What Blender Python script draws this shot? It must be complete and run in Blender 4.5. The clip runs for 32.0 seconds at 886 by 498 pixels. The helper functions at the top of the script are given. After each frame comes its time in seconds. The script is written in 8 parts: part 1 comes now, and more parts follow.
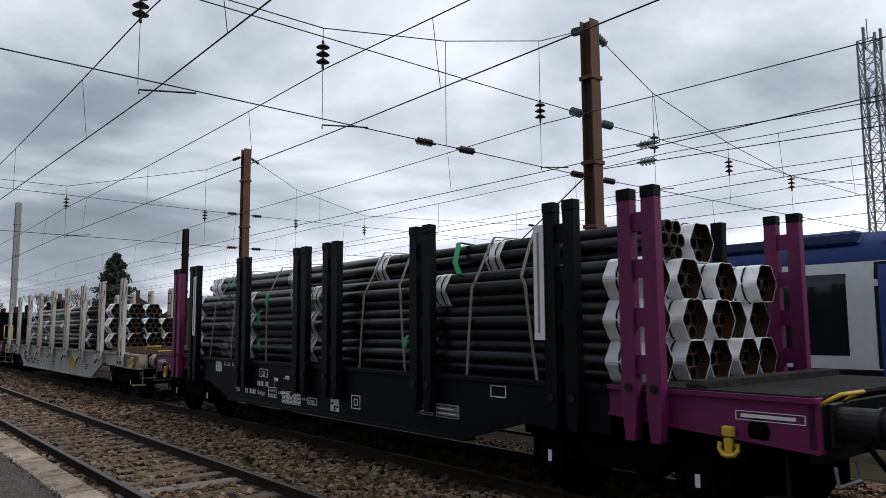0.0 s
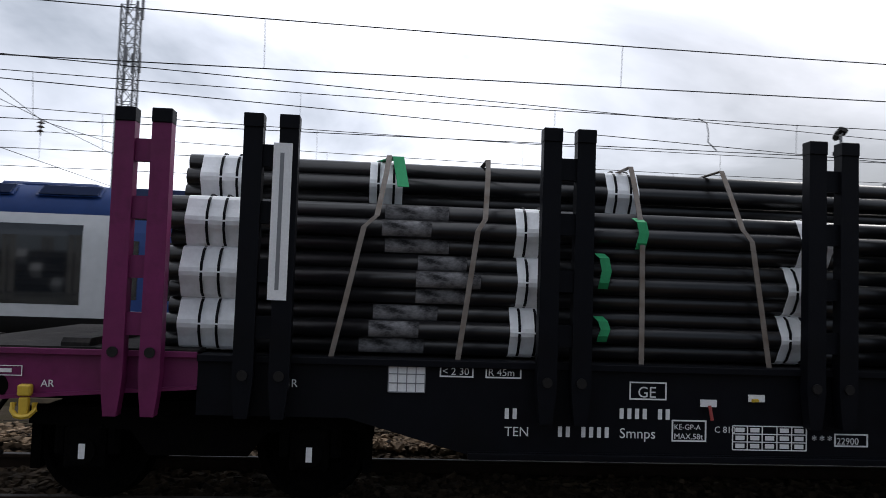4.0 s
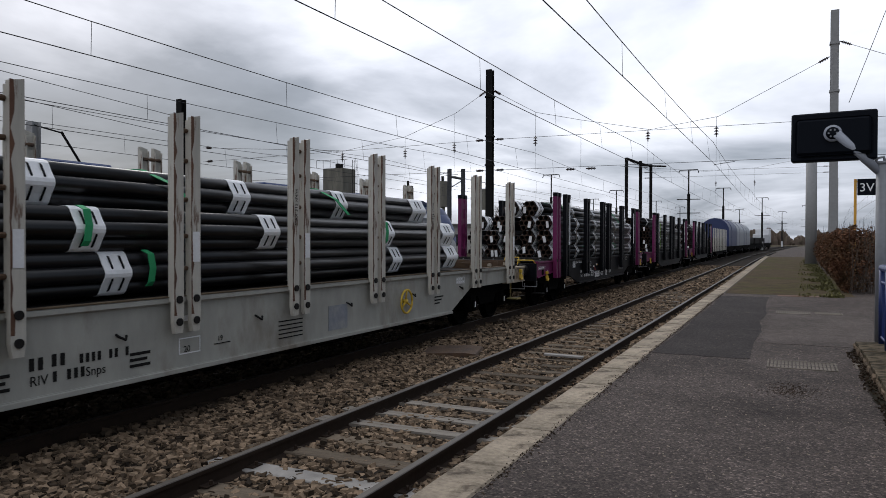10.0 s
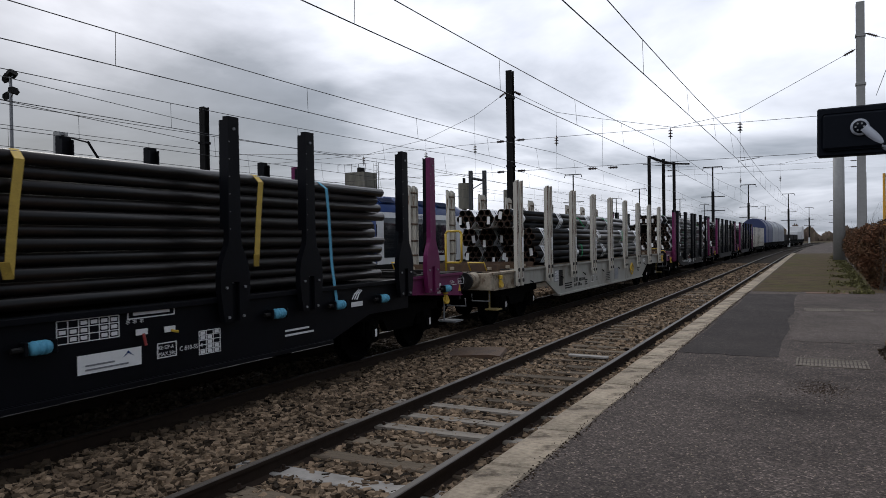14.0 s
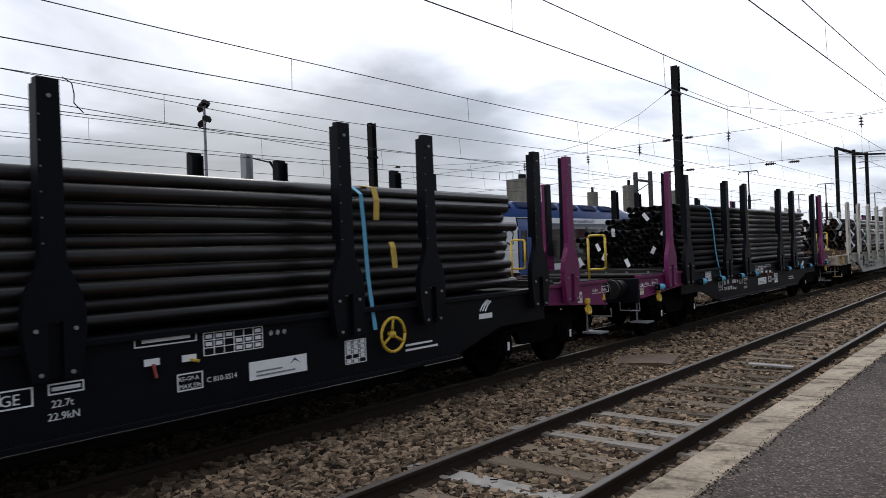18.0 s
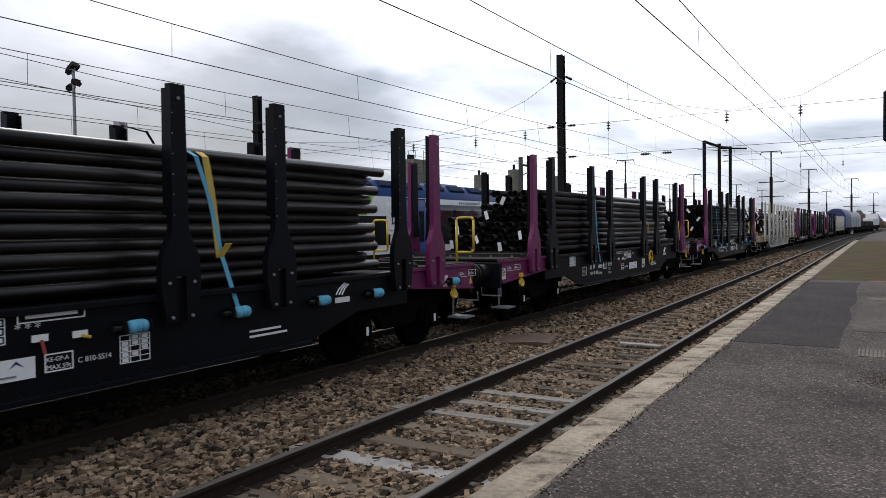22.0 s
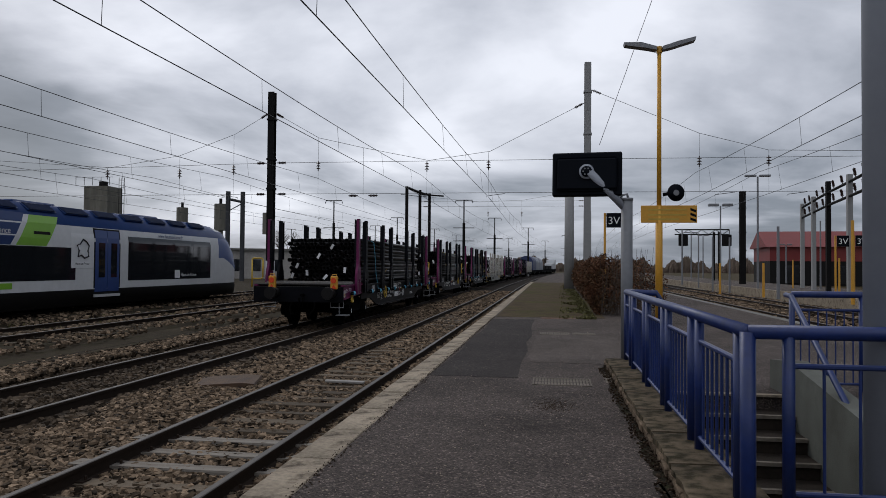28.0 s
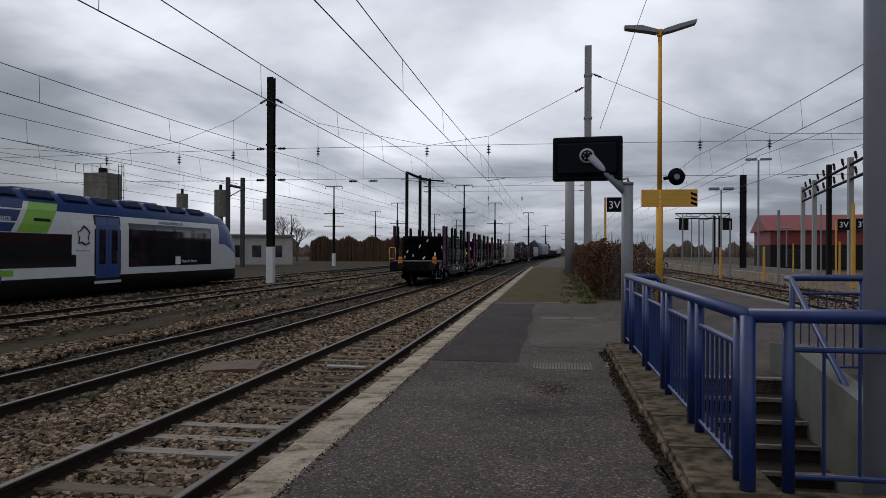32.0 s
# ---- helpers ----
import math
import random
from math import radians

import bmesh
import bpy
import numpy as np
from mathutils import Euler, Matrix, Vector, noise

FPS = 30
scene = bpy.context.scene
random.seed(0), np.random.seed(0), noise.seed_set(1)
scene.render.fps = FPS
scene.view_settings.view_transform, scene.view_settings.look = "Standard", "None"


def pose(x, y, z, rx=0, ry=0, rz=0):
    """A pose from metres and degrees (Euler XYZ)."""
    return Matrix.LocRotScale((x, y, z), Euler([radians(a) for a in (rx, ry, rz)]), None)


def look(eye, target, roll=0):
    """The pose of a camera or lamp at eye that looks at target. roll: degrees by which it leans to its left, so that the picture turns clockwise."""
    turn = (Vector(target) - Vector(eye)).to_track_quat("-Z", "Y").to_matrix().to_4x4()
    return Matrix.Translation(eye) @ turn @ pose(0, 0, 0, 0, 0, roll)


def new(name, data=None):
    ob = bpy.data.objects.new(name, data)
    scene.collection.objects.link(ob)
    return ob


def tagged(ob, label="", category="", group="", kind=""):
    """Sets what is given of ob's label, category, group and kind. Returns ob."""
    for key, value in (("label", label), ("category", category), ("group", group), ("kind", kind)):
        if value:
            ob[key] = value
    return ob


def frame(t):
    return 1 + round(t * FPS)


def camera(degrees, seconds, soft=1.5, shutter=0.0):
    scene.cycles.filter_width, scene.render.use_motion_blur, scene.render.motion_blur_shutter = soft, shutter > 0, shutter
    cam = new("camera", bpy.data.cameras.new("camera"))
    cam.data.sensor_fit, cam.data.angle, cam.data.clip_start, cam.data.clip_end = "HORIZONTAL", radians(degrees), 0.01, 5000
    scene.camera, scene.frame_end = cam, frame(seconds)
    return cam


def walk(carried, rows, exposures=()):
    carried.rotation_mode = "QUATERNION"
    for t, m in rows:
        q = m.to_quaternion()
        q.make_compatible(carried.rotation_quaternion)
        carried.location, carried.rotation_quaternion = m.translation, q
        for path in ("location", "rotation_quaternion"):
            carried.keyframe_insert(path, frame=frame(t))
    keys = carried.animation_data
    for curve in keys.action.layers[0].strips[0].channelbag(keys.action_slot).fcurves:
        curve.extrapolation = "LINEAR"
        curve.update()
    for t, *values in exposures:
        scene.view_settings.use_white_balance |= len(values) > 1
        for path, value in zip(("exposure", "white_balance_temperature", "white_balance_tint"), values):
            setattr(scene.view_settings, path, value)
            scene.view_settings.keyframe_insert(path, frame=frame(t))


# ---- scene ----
# exposure along the clip: seconds, stops
EXPOSURES = [(0.0, 0.05), (2.0, 0.1), (3.5, 0.25), (5.5, 0.5), (6.0, 0.42), (6.5, 0.1), (7.0, -0.14), (8.0, -0.08), (9.0, 0.02), (13.0, -0.01), (16.0, 0.09), (18.0, 0.45), (20.0, 0.5),
             (22.0, 0.5), (24.0, 0.19), (25.0, -0.1), (26.0, -0.3), (28.5, -0.4), (32.0, -0.4)]
# ---- camera: stands on the platform and pans with the train ----
EYE = (0.0, 0.0, 1.87)
PAN = [  # seconds, yaw, pitch, roll
    (0, 140.58, 6.05, 0.35), (0.5, 140.71, 5.16, 0.71), (1, 140.73, 4.10, 0.90), (1.5, 141.12, 4.26, 0.69),
    (2, 144.42, 2.87, 0.40), (2.5, 143.99, 2.27, -0.98), (3, 128.55, 2.28, -1.90), (3.5, 105.82, 2.67, -1.94),
    (5.5, 45.16, 2.02, -1.34), (6, 38.25, 1.32, -0.88), (6.5, 30.33, 2.27, -0.09), (7, 26.50, 2.10, 0.48),
    (7.5, 24.57, 0.93, -0.43), (8, 23.87, 0.13, 0.32), (8.5, 24.21, -0.74, 0.64), (9, 24.34, -0.60, 0.24),
    (9.5, 26.14, -0.84, -0.19), (10, 25.17, -0.74, -0.12), (10.5, 24.71, -1.23, 0.46),
    (11, 24.93, -0.67, 0.74), (11.5, 24.33, -0.89, 0.41), (12, 25.29, -0.48, 0.33),
    (12.5, 25.18, -0.89, 0.16), (13, 25.56, -0.24, 0.65), (13.5, 27.11, -0.65, 0.77),
    (15.5, 25.84, -0.01, 1.01), (16, 26.99, -0.02, 0.62), (16.5, 28.48, -1.11, 0.77),
    (17, 30.38, -1.30, 1.32), (17.5, 34.22, -1.12, 1.91), (18, 39.56, 0.25, 2.12), (18.5, 40.99, 0.65, 2.54),
    (19, 39.62, 1.01, 1.87), (19.5, 39.12, 0.51, 1.78), (20, 36.67, -0.96, 1.00), (20.5, 34.25, -1.99, 0.74),
    (21, 32.60, -2.05, 0.29), (21.5, 31.45, -1.81, 0.52), (22, 30.77, -1.54, 0.83),
    (22.5, 30.86, -1.27, 1.03), (23, 30.81, -1.03, 0.70), (23.5, 31.87, -0.37, 1.03), (24, 31.20, 0.33, 0.38),
    (24.5, 29.52, 0.43, -0.29), (25, 25.82, 0.85, -0.59), (25.5, 19.28, 1.06, -0.92), (26, 13.90, 0.58, 0.21),
    (26.5, 10.70, 1.08, -0.31), (28.5, 8.19, 1.36, -0.39), (29, 8.10, 0.53, -0.23), (29.5, 8.20, 0.14, 0.04),
    (30, 8.38, 0.15, -0.01), (30.5, 8.25, 0.34, -0.17), (31, 8.22, 0.02, -0.13), (31.5, 8.34, 0.25, -0.11),
    (32, 8.34, 0.19, -0.21),
]
cam = camera(62.19, 32.0, soft=0.8, shutter=0.1)
walk(cam, [(t, pose(*EYE, 90 + p, r, y)) for t, y, p, r in PAN], EXPOSURES)

# ---- sky and light: overcast afternoon ----
world = bpy.data.worlds.new("overcast_sky")
scene.world = world
world.use_nodes = True
wt = world.node_tree
wt.nodes.clear()
w_out = wt.nodes.new("ShaderNodeOutputWorld")
w_bg = wt.nodes.new("ShaderNodeBackground")
w_sky = wt.nodes.new("ShaderNodeTexSky")
w_sky.sky_type = "NISHITA"
w_sky.sun_disc = False
w_sky.sun_elevation = radians(24)
w_sky.sun_rotation = radians(-55)
w_tc = wt.nodes.new("ShaderNodeTexCoord")
w_sep = wt.nodes.new("ShaderNodeSeparateXYZ")
wt.links.new(w_tc.outputs["Generated"], w_sep.inputs[0])


def w_math(op, a, b=None):
    n = wt.nodes.new("ShaderNodeMath")
    n.operation = op
    for i, v in enumerate((a, b)):
        if v is None:
            continue
        if isinstance(v, (int, float)):
            n.inputs[i].default_value = v
        else:
            wt.links.new(v, n.inputs[i])
    return n.outputs[0]


w_h = w_math("ADD", w_math("MAXIMUM", w_sep.outputs[2], 0.0), 0.16)
w_u = w_math("DIVIDE", w_sep.outputs[0], w_h)
w_v = w_math("DIVIDE", w_sep.outputs[1], w_h)
w_comb = wt.nodes.new("ShaderNodeCombineXYZ")
wt.links.new(w_u, w_comb.inputs[0])
wt.links.new(w_v, w_comb.inputs[1])
w_n1 = wt.nodes.new("ShaderNodeTexNoise")
w_n1.inputs["Scale"].default_value = 0.62
w_n1.inputs["Detail"].default_value = 7.0
w_n1.inputs["Roughness"].default_value = 0.52
w_n1.inputs["Distortion"].default_value = 0.35
wt.links.new(w_comb.outputs[0], w_n1.inputs["Vector"])
w_ramp = wt.nodes.new("ShaderNodeValToRGB")
w_ramp.color_ramp.elements[0].position = 0.36
w_ramp.color_ramp.elements[0].color = (0.25, 0.28, 0.335, 1)
w_ramp.color_ramp.elements[1].position = 0.60
w_ramp.color_ramp.elements[1].color = (0.90, 0.93, 1.02, 1)
w_deep = w_ramp.color_ramp.elements.new(0.22)
w_deep.color = (0.15, 0.175, 0.215, 1)
w_mid = w_ramp.color_ramp.elements.new(0.48)
w_mid.color = (0.54, 0.57, 0.65, 1)
# a heavier bank of cloud low over the yard, thinner cloud beside it
w_bank = w_math("ADD", w_math("MULTIPLY", w_sep.outputs[0], -0.866), w_math("MULTIPLY", w_sep.outputs[1], 0.50))
w_bank = w_math("MULTIPLY", w_math("MAXIMUM", w_math("SUBTRACT", w_bank, 0.875), 0.0), w_math("MAXIMUM", w_math("SUBTRACT", 0.62, w_sep.outputs[2]), 0.0))
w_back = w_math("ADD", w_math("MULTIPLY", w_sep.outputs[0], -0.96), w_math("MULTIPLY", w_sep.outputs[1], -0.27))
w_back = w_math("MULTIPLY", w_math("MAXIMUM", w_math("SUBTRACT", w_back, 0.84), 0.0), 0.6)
w_low = w_math("MULTIPLY", w_math("MAXIMUM", w_math("SUBTRACT", 0.17, w_sep.outputs[2]), 0.0), 0.75)
# unseen sky away from the hidden sun, dimmed to darken sides facing the camera
w_far = w_math("MULTIPLY", w_math("MAXIMUM", w_math("SUBTRACT", w_sep.outputs[0], 0.42), 0.0), 0.5)
w_ahead = w_math("ADD", w_math("ADD", w_math("MULTIPLY", w_sep.outputs[0], -0.36), w_math("MULTIPLY", w_sep.outputs[1], 0.89)), w_math("MULTIPLY", w_sep.outputs[2], 0.28))
w_ahead = w_math("MULTIPLY", w_math("MAXIMUM", w_math("SUBTRACT", w_ahead, 0.9), 0.0), 0.45)
w_low = w_math("SUBTRACT", w_math("ADD", w_low, w_far), w_ahead)
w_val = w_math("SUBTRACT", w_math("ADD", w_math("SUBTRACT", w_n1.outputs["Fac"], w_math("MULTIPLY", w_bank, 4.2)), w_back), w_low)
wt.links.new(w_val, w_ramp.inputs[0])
w_skymul = wt.nodes.new("ShaderNodeMix")
w_skymul.data_type = "RGBA"
w_skymul.blend_type = "ADD"
w_skymul.inputs[0].default_value = 0.005
wt.links.new(w_ramp.outputs[0], w_skymul.inputs[6])
wt.links.new(w_sky.outputs[0], w_skymul.inputs[7])
wt.links.new(w_skymul.outputs[2], w_bg.inputs[0])
w_bg.inputs[1].default_value = 1.24
wt.links.new(w_bg.outputs[0], w_out.inputs[0])

sun = new("sun", bpy.data.lights.new("sun", "SUN"))
sun.data.energy = 1.0
sun.data.angle = radians(25)
sun.data.color = (1.0, 0.97, 0.93)
sun.matrix_basis = look((0, 0, 40), (14, -16, 18))

# ---- materials ----


def mat(name, color, rough=0.7, metal=0.0, var=0.15, scale=6.0, bump=0.0, bscale=60.0, color2=None, spec=0.5,
        stretch=(1, 1, 1), island=False, rand=0.0, c2amount=(0.45, 0.7), patch_scale=None):
    """Node material: base colour varied by two noises, optional second colour in patches, fine bump."""
    m = bpy.data.materials.new(name)
    m.use_nodes = True
    nt = m.node_tree
    b = nt.nodes["Principled BSDF"]
    b.inputs["Roughness"].default_value = rough
    b.inputs["Metallic"].default_value = metal
    b.inputs["Specular IOR Level"].default_value = spec
    tc = nt.nodes.new("ShaderNodeTexCoord")
    mp = nt.nodes.new("ShaderNodeMapping")
    mp.inputs["Scale"].default_value = stretch
    nt.links.new(tc.outputs["Object"], mp.inputs[0])

    def noise_node(sc, detail=5.0, rgh=0.55):
        n = nt.nodes.new("ShaderNodeTexNoise")
        n.inputs["Scale"].default_value = sc
        n.inputs["Detail"].default_value = detail
        n.inputs["Roughness"].default_value = rgh
        nt.links.new(mp.outputs[0], n.inputs["Vector"])
        return n

    big, fine = noise_node(scale * 0.25), noise_node(scale * 4)
    add = nt.nodes.new("ShaderNodeMath")
    add.operation = "ADD"
    nt.links.new(big.outputs["Fac"], add.inputs[0])
    nt.links.new(fine.outputs["Fac"], add.inputs[1])
    mr = nt.nodes.new("ShaderNodeMapRange")
    mr.inputs["From Min"].default_value = 0.6
    mr.inputs["From Max"].default_value = 1.4
    mr.inputs["To Min"].default_value = 1 - var
    mr.inputs["To Max"].default_value = 1 + var
    nt.links.new(add.outputs[0], mr.inputs[0])
    value = mr.outputs[0]
    if rand > 0:
        if island:
            info = nt.nodes.new("ShaderNodeNewGeometry").outputs["Random Per Island"]
        else:
            info = nt.nodes.new("ShaderNodeObjectInfo").outputs["Random"]
        r2 = nt.nodes.new("ShaderNodeMapRange")
        r2.inputs["To Min"].default_value = 1 - rand
        r2.inputs["To Max"].default_value = 1 + rand
        nt.links.new(info, r2.inputs[0])
        mul = nt.nodes.new("ShaderNodeMath")
        mul.operation = "MULTIPLY"
        nt.links.new(value, mul.inputs[0])
        nt.links.new(r2.outputs[0], mul.inputs[1])
        value = mul.outputs[0]
    base = nt.nodes.new("ShaderNodeRGB")
    base.outputs[0].default_value = (*color, 1)
    col = base.outputs[0]
    if color2:
        patch = noise_node(patch_scale or scale, 6.0, 0.65)
        ramp = nt.nodes.new("ShaderNodeValToRGB")
        ramp.color_ramp.elements[0].position, ramp.color_ramp.elements[1].position = c2amount
        nt.links.new(patch.outputs["Fac"], ramp.inputs[0])
        mx = nt.nodes.new("ShaderNodeMix")
        mx.data_type = "RGBA"
        nt.links.new(ramp.outputs[0], mx.inputs[0])
        nt.links.new(col, mx.inputs[6])
        mx.inputs[7].default_value = (*color2, 1)
        col = mx.outputs[2]
    vm = nt.nodes.new("ShaderNodeVectorMath")
    vm.operation = "SCALE"
    nt.links.new(col, vm.inputs[0])
    nt.links.new(value, vm.inputs["Scale"])
    nt.links.new(vm.outputs[0], b.inputs["Base Color"])
    if bump > 0:
        bn = noise_node(bscale, 4.0)
        bp = nt.nodes.new("ShaderNodeBump")
        bp.inputs["Strength"].default_value = bump
        bp.inputs["Distance"].default_value = 0.01
        nt.links.new(bn.outputs["Fac"], bp.inputs["Height"])
        nt.links.new(bp.outputs[0], b.inputs["Normal"])
    return m


def glow(name, color, strength):
    m = mat(name, color, 0.4)
    b = m.node_tree.nodes["Principled BSDF"]
    b.inputs["Emission Color"].default_value = (*color, 1)
    b.inputs["Emission Strength"].default_value = strength
    return m


M_STONE = mat("ballast_stone", (0.17, 0.122, 0.081), 0.9, var=0.45, scale=9, rand=0.95, island=True, color2=(0.055, 0.038, 0.025), spec=0.12)
# Oil-dark stones; the shade under the wagons is put into the colour too.
M_OILSHADE = mat("oily_shaded_stone", (0.075, 0.054, 0.036), 0.85, var=0.3, scale=3, rand=0.6, island=True, color2=(0.028, 0.02, 0.014), spec=0.12)
# Bed far darker than the stones: the shade of their gaps is its colour.
M_BALLAST = mat("shaded_ballast_bed", (0.017, 0.0125, 0.009), 0.95, var=0.4, scale=1.2, bump=1.0, bscale=22, color2=(0.03, 0.022, 0.015), spec=0.08)
M_GRIT = mat("grit_path", (0.042, 0.033, 0.023), 0.95, var=0.45, scale=2.5, bump=0.9, bscale=30, color2=(0.027, 0.024, 0.011), spec=0.06)
M_GROUND = mat("yard_ground", (0.066, 0.049, 0.031), 0.95, var=0.4, scale=0.6, bump=0.6, bscale=6, color2=(0.045, 0.05, 0.022), patch_scale=0.12, spec=0.05)


def asphalt(name, color, dirt, light, speck, amount=(0.45, 0.7)):
    """Asphalt: stone chips of differing brightness in a dark binder, dust in wide patches."""
    m = mat(name, color, 0.88, var=0.35, scale=5, bump=1.0, bscale=95, color2=dirt, patch_scale=0.7, c2amount=amount, spec=0.12)
    nt = m.node_tree
    b = nt.nodes["Principled BSDF"]
    src = b.inputs["Base Color"].links[0].from_socket
    tc = nt.nodes.new("ShaderNodeTexCoord")
    vor = nt.nodes.new("ShaderNodeTexVoronoi")
    vor.inputs["Scale"].default_value = speck
    nt.links.new(tc.outputs["Object"], vor.inputs["Vector"])
    hue = nt.nodes.new("ShaderNodeSeparateColor")
    nt.links.new(vor.outputs["Color"], hue.inputs[0])
    rp = nt.nodes.new("ShaderNodeValToRGB")
    rp.color_ramp.elements[0].position, rp.color_ramp.elements[0].color = 0.0, (0.42, 0.42, 0.43, 1)
    rp.color_ramp.elements[1].position, rp.color_ramp.elements[1].color = 1.0, (light, light * 0.95, light * 0.9, 1)
    for at, v in ((0.55, 0.85), (0.86, 1.15), (0.93, 1.6)):
        e = rp.color_ramp.elements.new(at)
        e.color = (v, v * 0.98, v * 0.96, 1)
    nt.links.new(hue.outputs[0], rp.inputs[0])
    mx = nt.nodes.new("ShaderNodeMix")
    mx.data_type, mx.blend_type = "RGBA", "MULTIPLY"
    mx.inputs[0].default_value = 1.0
    nt.links.new(src, mx.inputs[6])
    nt.links.new(rp.outputs[0], mx.inputs[7])
    nt.links.new(mx.outputs[2], b.inputs["Base Color"])
    return m


M_ASPHALT = asphalt("asphalt", (0.089, 0.074, 0.067), (0.052, 0.043, 0.039), 2.9, 75)
M_ASPHALT2 = asphalt("asphalt_patch", (0.044, 0.038, 0.036), (0.03, 0.026, 0.025), 2.2, 85)
# Worn asphalt, made paler with the sheen of bright sky in its colour.
M_ASPHALT3 = asphalt("asphalt_worn_sheen", (0.107, 0.09, 0.081), (0.07, 0.059, 0.053), 1.8, 90)
M_MOSS = mat("mossy_gravel", (0.07, 0.052, 0.032), 0.95, var=0.5, scale=8, bump=0.9, bscale=60, color2=(0.058, 0.058, 0.016), c2amount=(0.48, 0.68), patch_scale=0.5, spec=0.06)
M_EARTH = mat("dark_earth", (0.042, 0.03, 0.021), 0.95, var=0.4, scale=20, rand=0.5, island=True, spec=0.05)
M_BRICK = mat("worn_plinth_stone", (0.11, 0.08, 0.055), 0.9, var=0.5, scale=9, bump=1.0, bscale=40, rand=0.45, color2=(0.035, 0.028, 0.018), spec=0.1)
M_DAMP = mat("damp_dirt", (0.02, 0.016, 0.011), 0.9, var=0.5, scale=12, bump=1.0, bscale=50, color2=(0.028, 0.028, 0.012), spec=0.1)
M_FLANK = mat("greenish_render", (0.10, 0.105, 0.09), 0.85, var=0.3, scale=2, bump=0.3, color2=(0.05, 0.05, 0.04))
# Stair concrete with the stairwell's deep shade put into its base colour.
M_STEP = mat("shaded_stair_concrete", (0.026, 0.02, 0.016), 0.85, var=0.4, scale=6, bump=0.6, color2=(0.017, 0.014, 0.011), spec=0.15)
M_DRAIN = mat("stained_concrete", (0.17, 0.148, 0.122), 0.9, var=0.35, scale=8, bump=0.6, color2=(0.06, 0.05, 0.042), spec=0.15)
M_KERB = mat("kerb_stone", (0.265, 0.22, 0.165), 0.85, var=0.45, scale=6, bump=0.9, bscale=50, color2=(0.085, 0.066, 0.048), rand=0.2, c2amount=(0.52, 0.66), patch_scale=5, spec=0.15)
M_CONC = mat("concrete", (0.16, 0.155, 0.14), 0.85, var=0.2, scale=2, bump=0.4, bscale=40, color2=(0.18, 0.17, 0.15), spec=0.15)
M_WALL = mat("plinth_concrete", (0.115, 0.088, 0.06), 0.9, var=0.6, scale=7, bump=1.0, bscale=30, color2=(0.026, 0.022, 0.012), c2amount=(0.42, 0.6), spec=0.1)
M_RAIL = mat("rail_side", (0.026, 0.017, 0.012), 0.85, metal=0.0, spec=0.15, var=0.25, scale=3, bump=0.2)
M_RAILTOP = mat("rail_head", (0.036, 0.027, 0.021), 0.5, metal=0.25, var=0.1, scale=3)
M_SLEEPER = mat("timber_sleeper", (0.115, 0.09, 0.065), 0.9, var=0.5, scale=4, bump=0.9, bscale=30, stretch=(0.4, 3, 3), rand=0.4, color2=(0.085, 0.068, 0.05), spec=0.15)
M_SLEEPER2 = mat("concrete_sleeper", (0.33, 0.31, 0.285), 0.85, var=0.3, scale=4, bump=0.5, bscale=40, rand=0.2, color2=(0.17, 0.16, 0.15))
M_SLEEPER3 = mat("greyed_timber_sleeper", (0.20, 0.178, 0.15), 0.9, var=0.4, scale=4, bump=0.8, bscale=30, stretch=(0.4, 3, 3), color2=(0.11, 0.09, 0.07))
M_POLE = mat("smooth_grey_paint", (0.30, 0.32, 0.36), 0.5, var=0.08, scale=2)
M_BLACK = mat("black_wagon_paint", (0.0034, 0.0038, 0.0058), 0.5, var=0.35, scale=2, bump=0.1, color2=(0.0025, 0.0025, 0.0025), c2amount=(0.5, 0.8), spec=0.1)
# Near-black running gear: the shade under the wagons is put into its colour.
M_UNDER = mat("shaded_running_gear", (0.0022, 0.002, 0.0019), 0.9, var=0.4, scale=3, bump=0.3, spec=0.04)
M_PINK = mat("magenta_paint", (0.135, 0.011, 0.072), 0.5, var=0.3, scale=2.5, bump=0.1, color2=(0.105, 0.013, 0.055), spec=0.3)
M_GREY = mat("grey_wagon_paint", (0.33, 0.325, 0.29), 0.6, var=0.18, scale=1.5, bump=0.1, color2=(0.19, 0.165, 0.13), c2amount=(0.54, 0.74), patch_scale=1.2, stretch=(1, 1, 0.5))
M_GREYPOST = mat("worn_grey_post", (0.45, 0.425, 0.37), 0.65, var=0.2, scale=4, bump=0.2, color2=(0.12, 0.065, 0.04), stretch=(1, 1, 0.14), c2amount=(0.57, 0.64), patch_scale=11)
M_RUST = mat("rusty_steel", (0.12, 0.056, 0.032), 0.85, var=0.35, scale=4, bump=0.4, color2=(0.09, 0.045, 0.03))
M_RUSTDARK = mat("dark_rusty_plate", (0.085, 0.048, 0.025), 0.85, var=0.4, scale=5, bump=0.5, color2=(0.035, 0.022, 0.017))
M_DECK = mat("steel_deck", (0.02, 0.0185, 0.018), 0.85, var=0.4, scale=3, bump=0.4, color2=(0.03, 0.027, 0.025), spec=0.08)
M_PALEBOLSTER = mat("pale_aluminium_bearer", (0.22, 0.21, 0.2), 0.55, metal=0.3, var=0.3, scale=4, color2=(0.16, 0.14, 0.12))
M_FADED = mat("faded_blue_grey", (0.22, 0.235, 0.27), 0.7, var=0.2, scale=3, color2=(0.29, 0.29, 0.275))
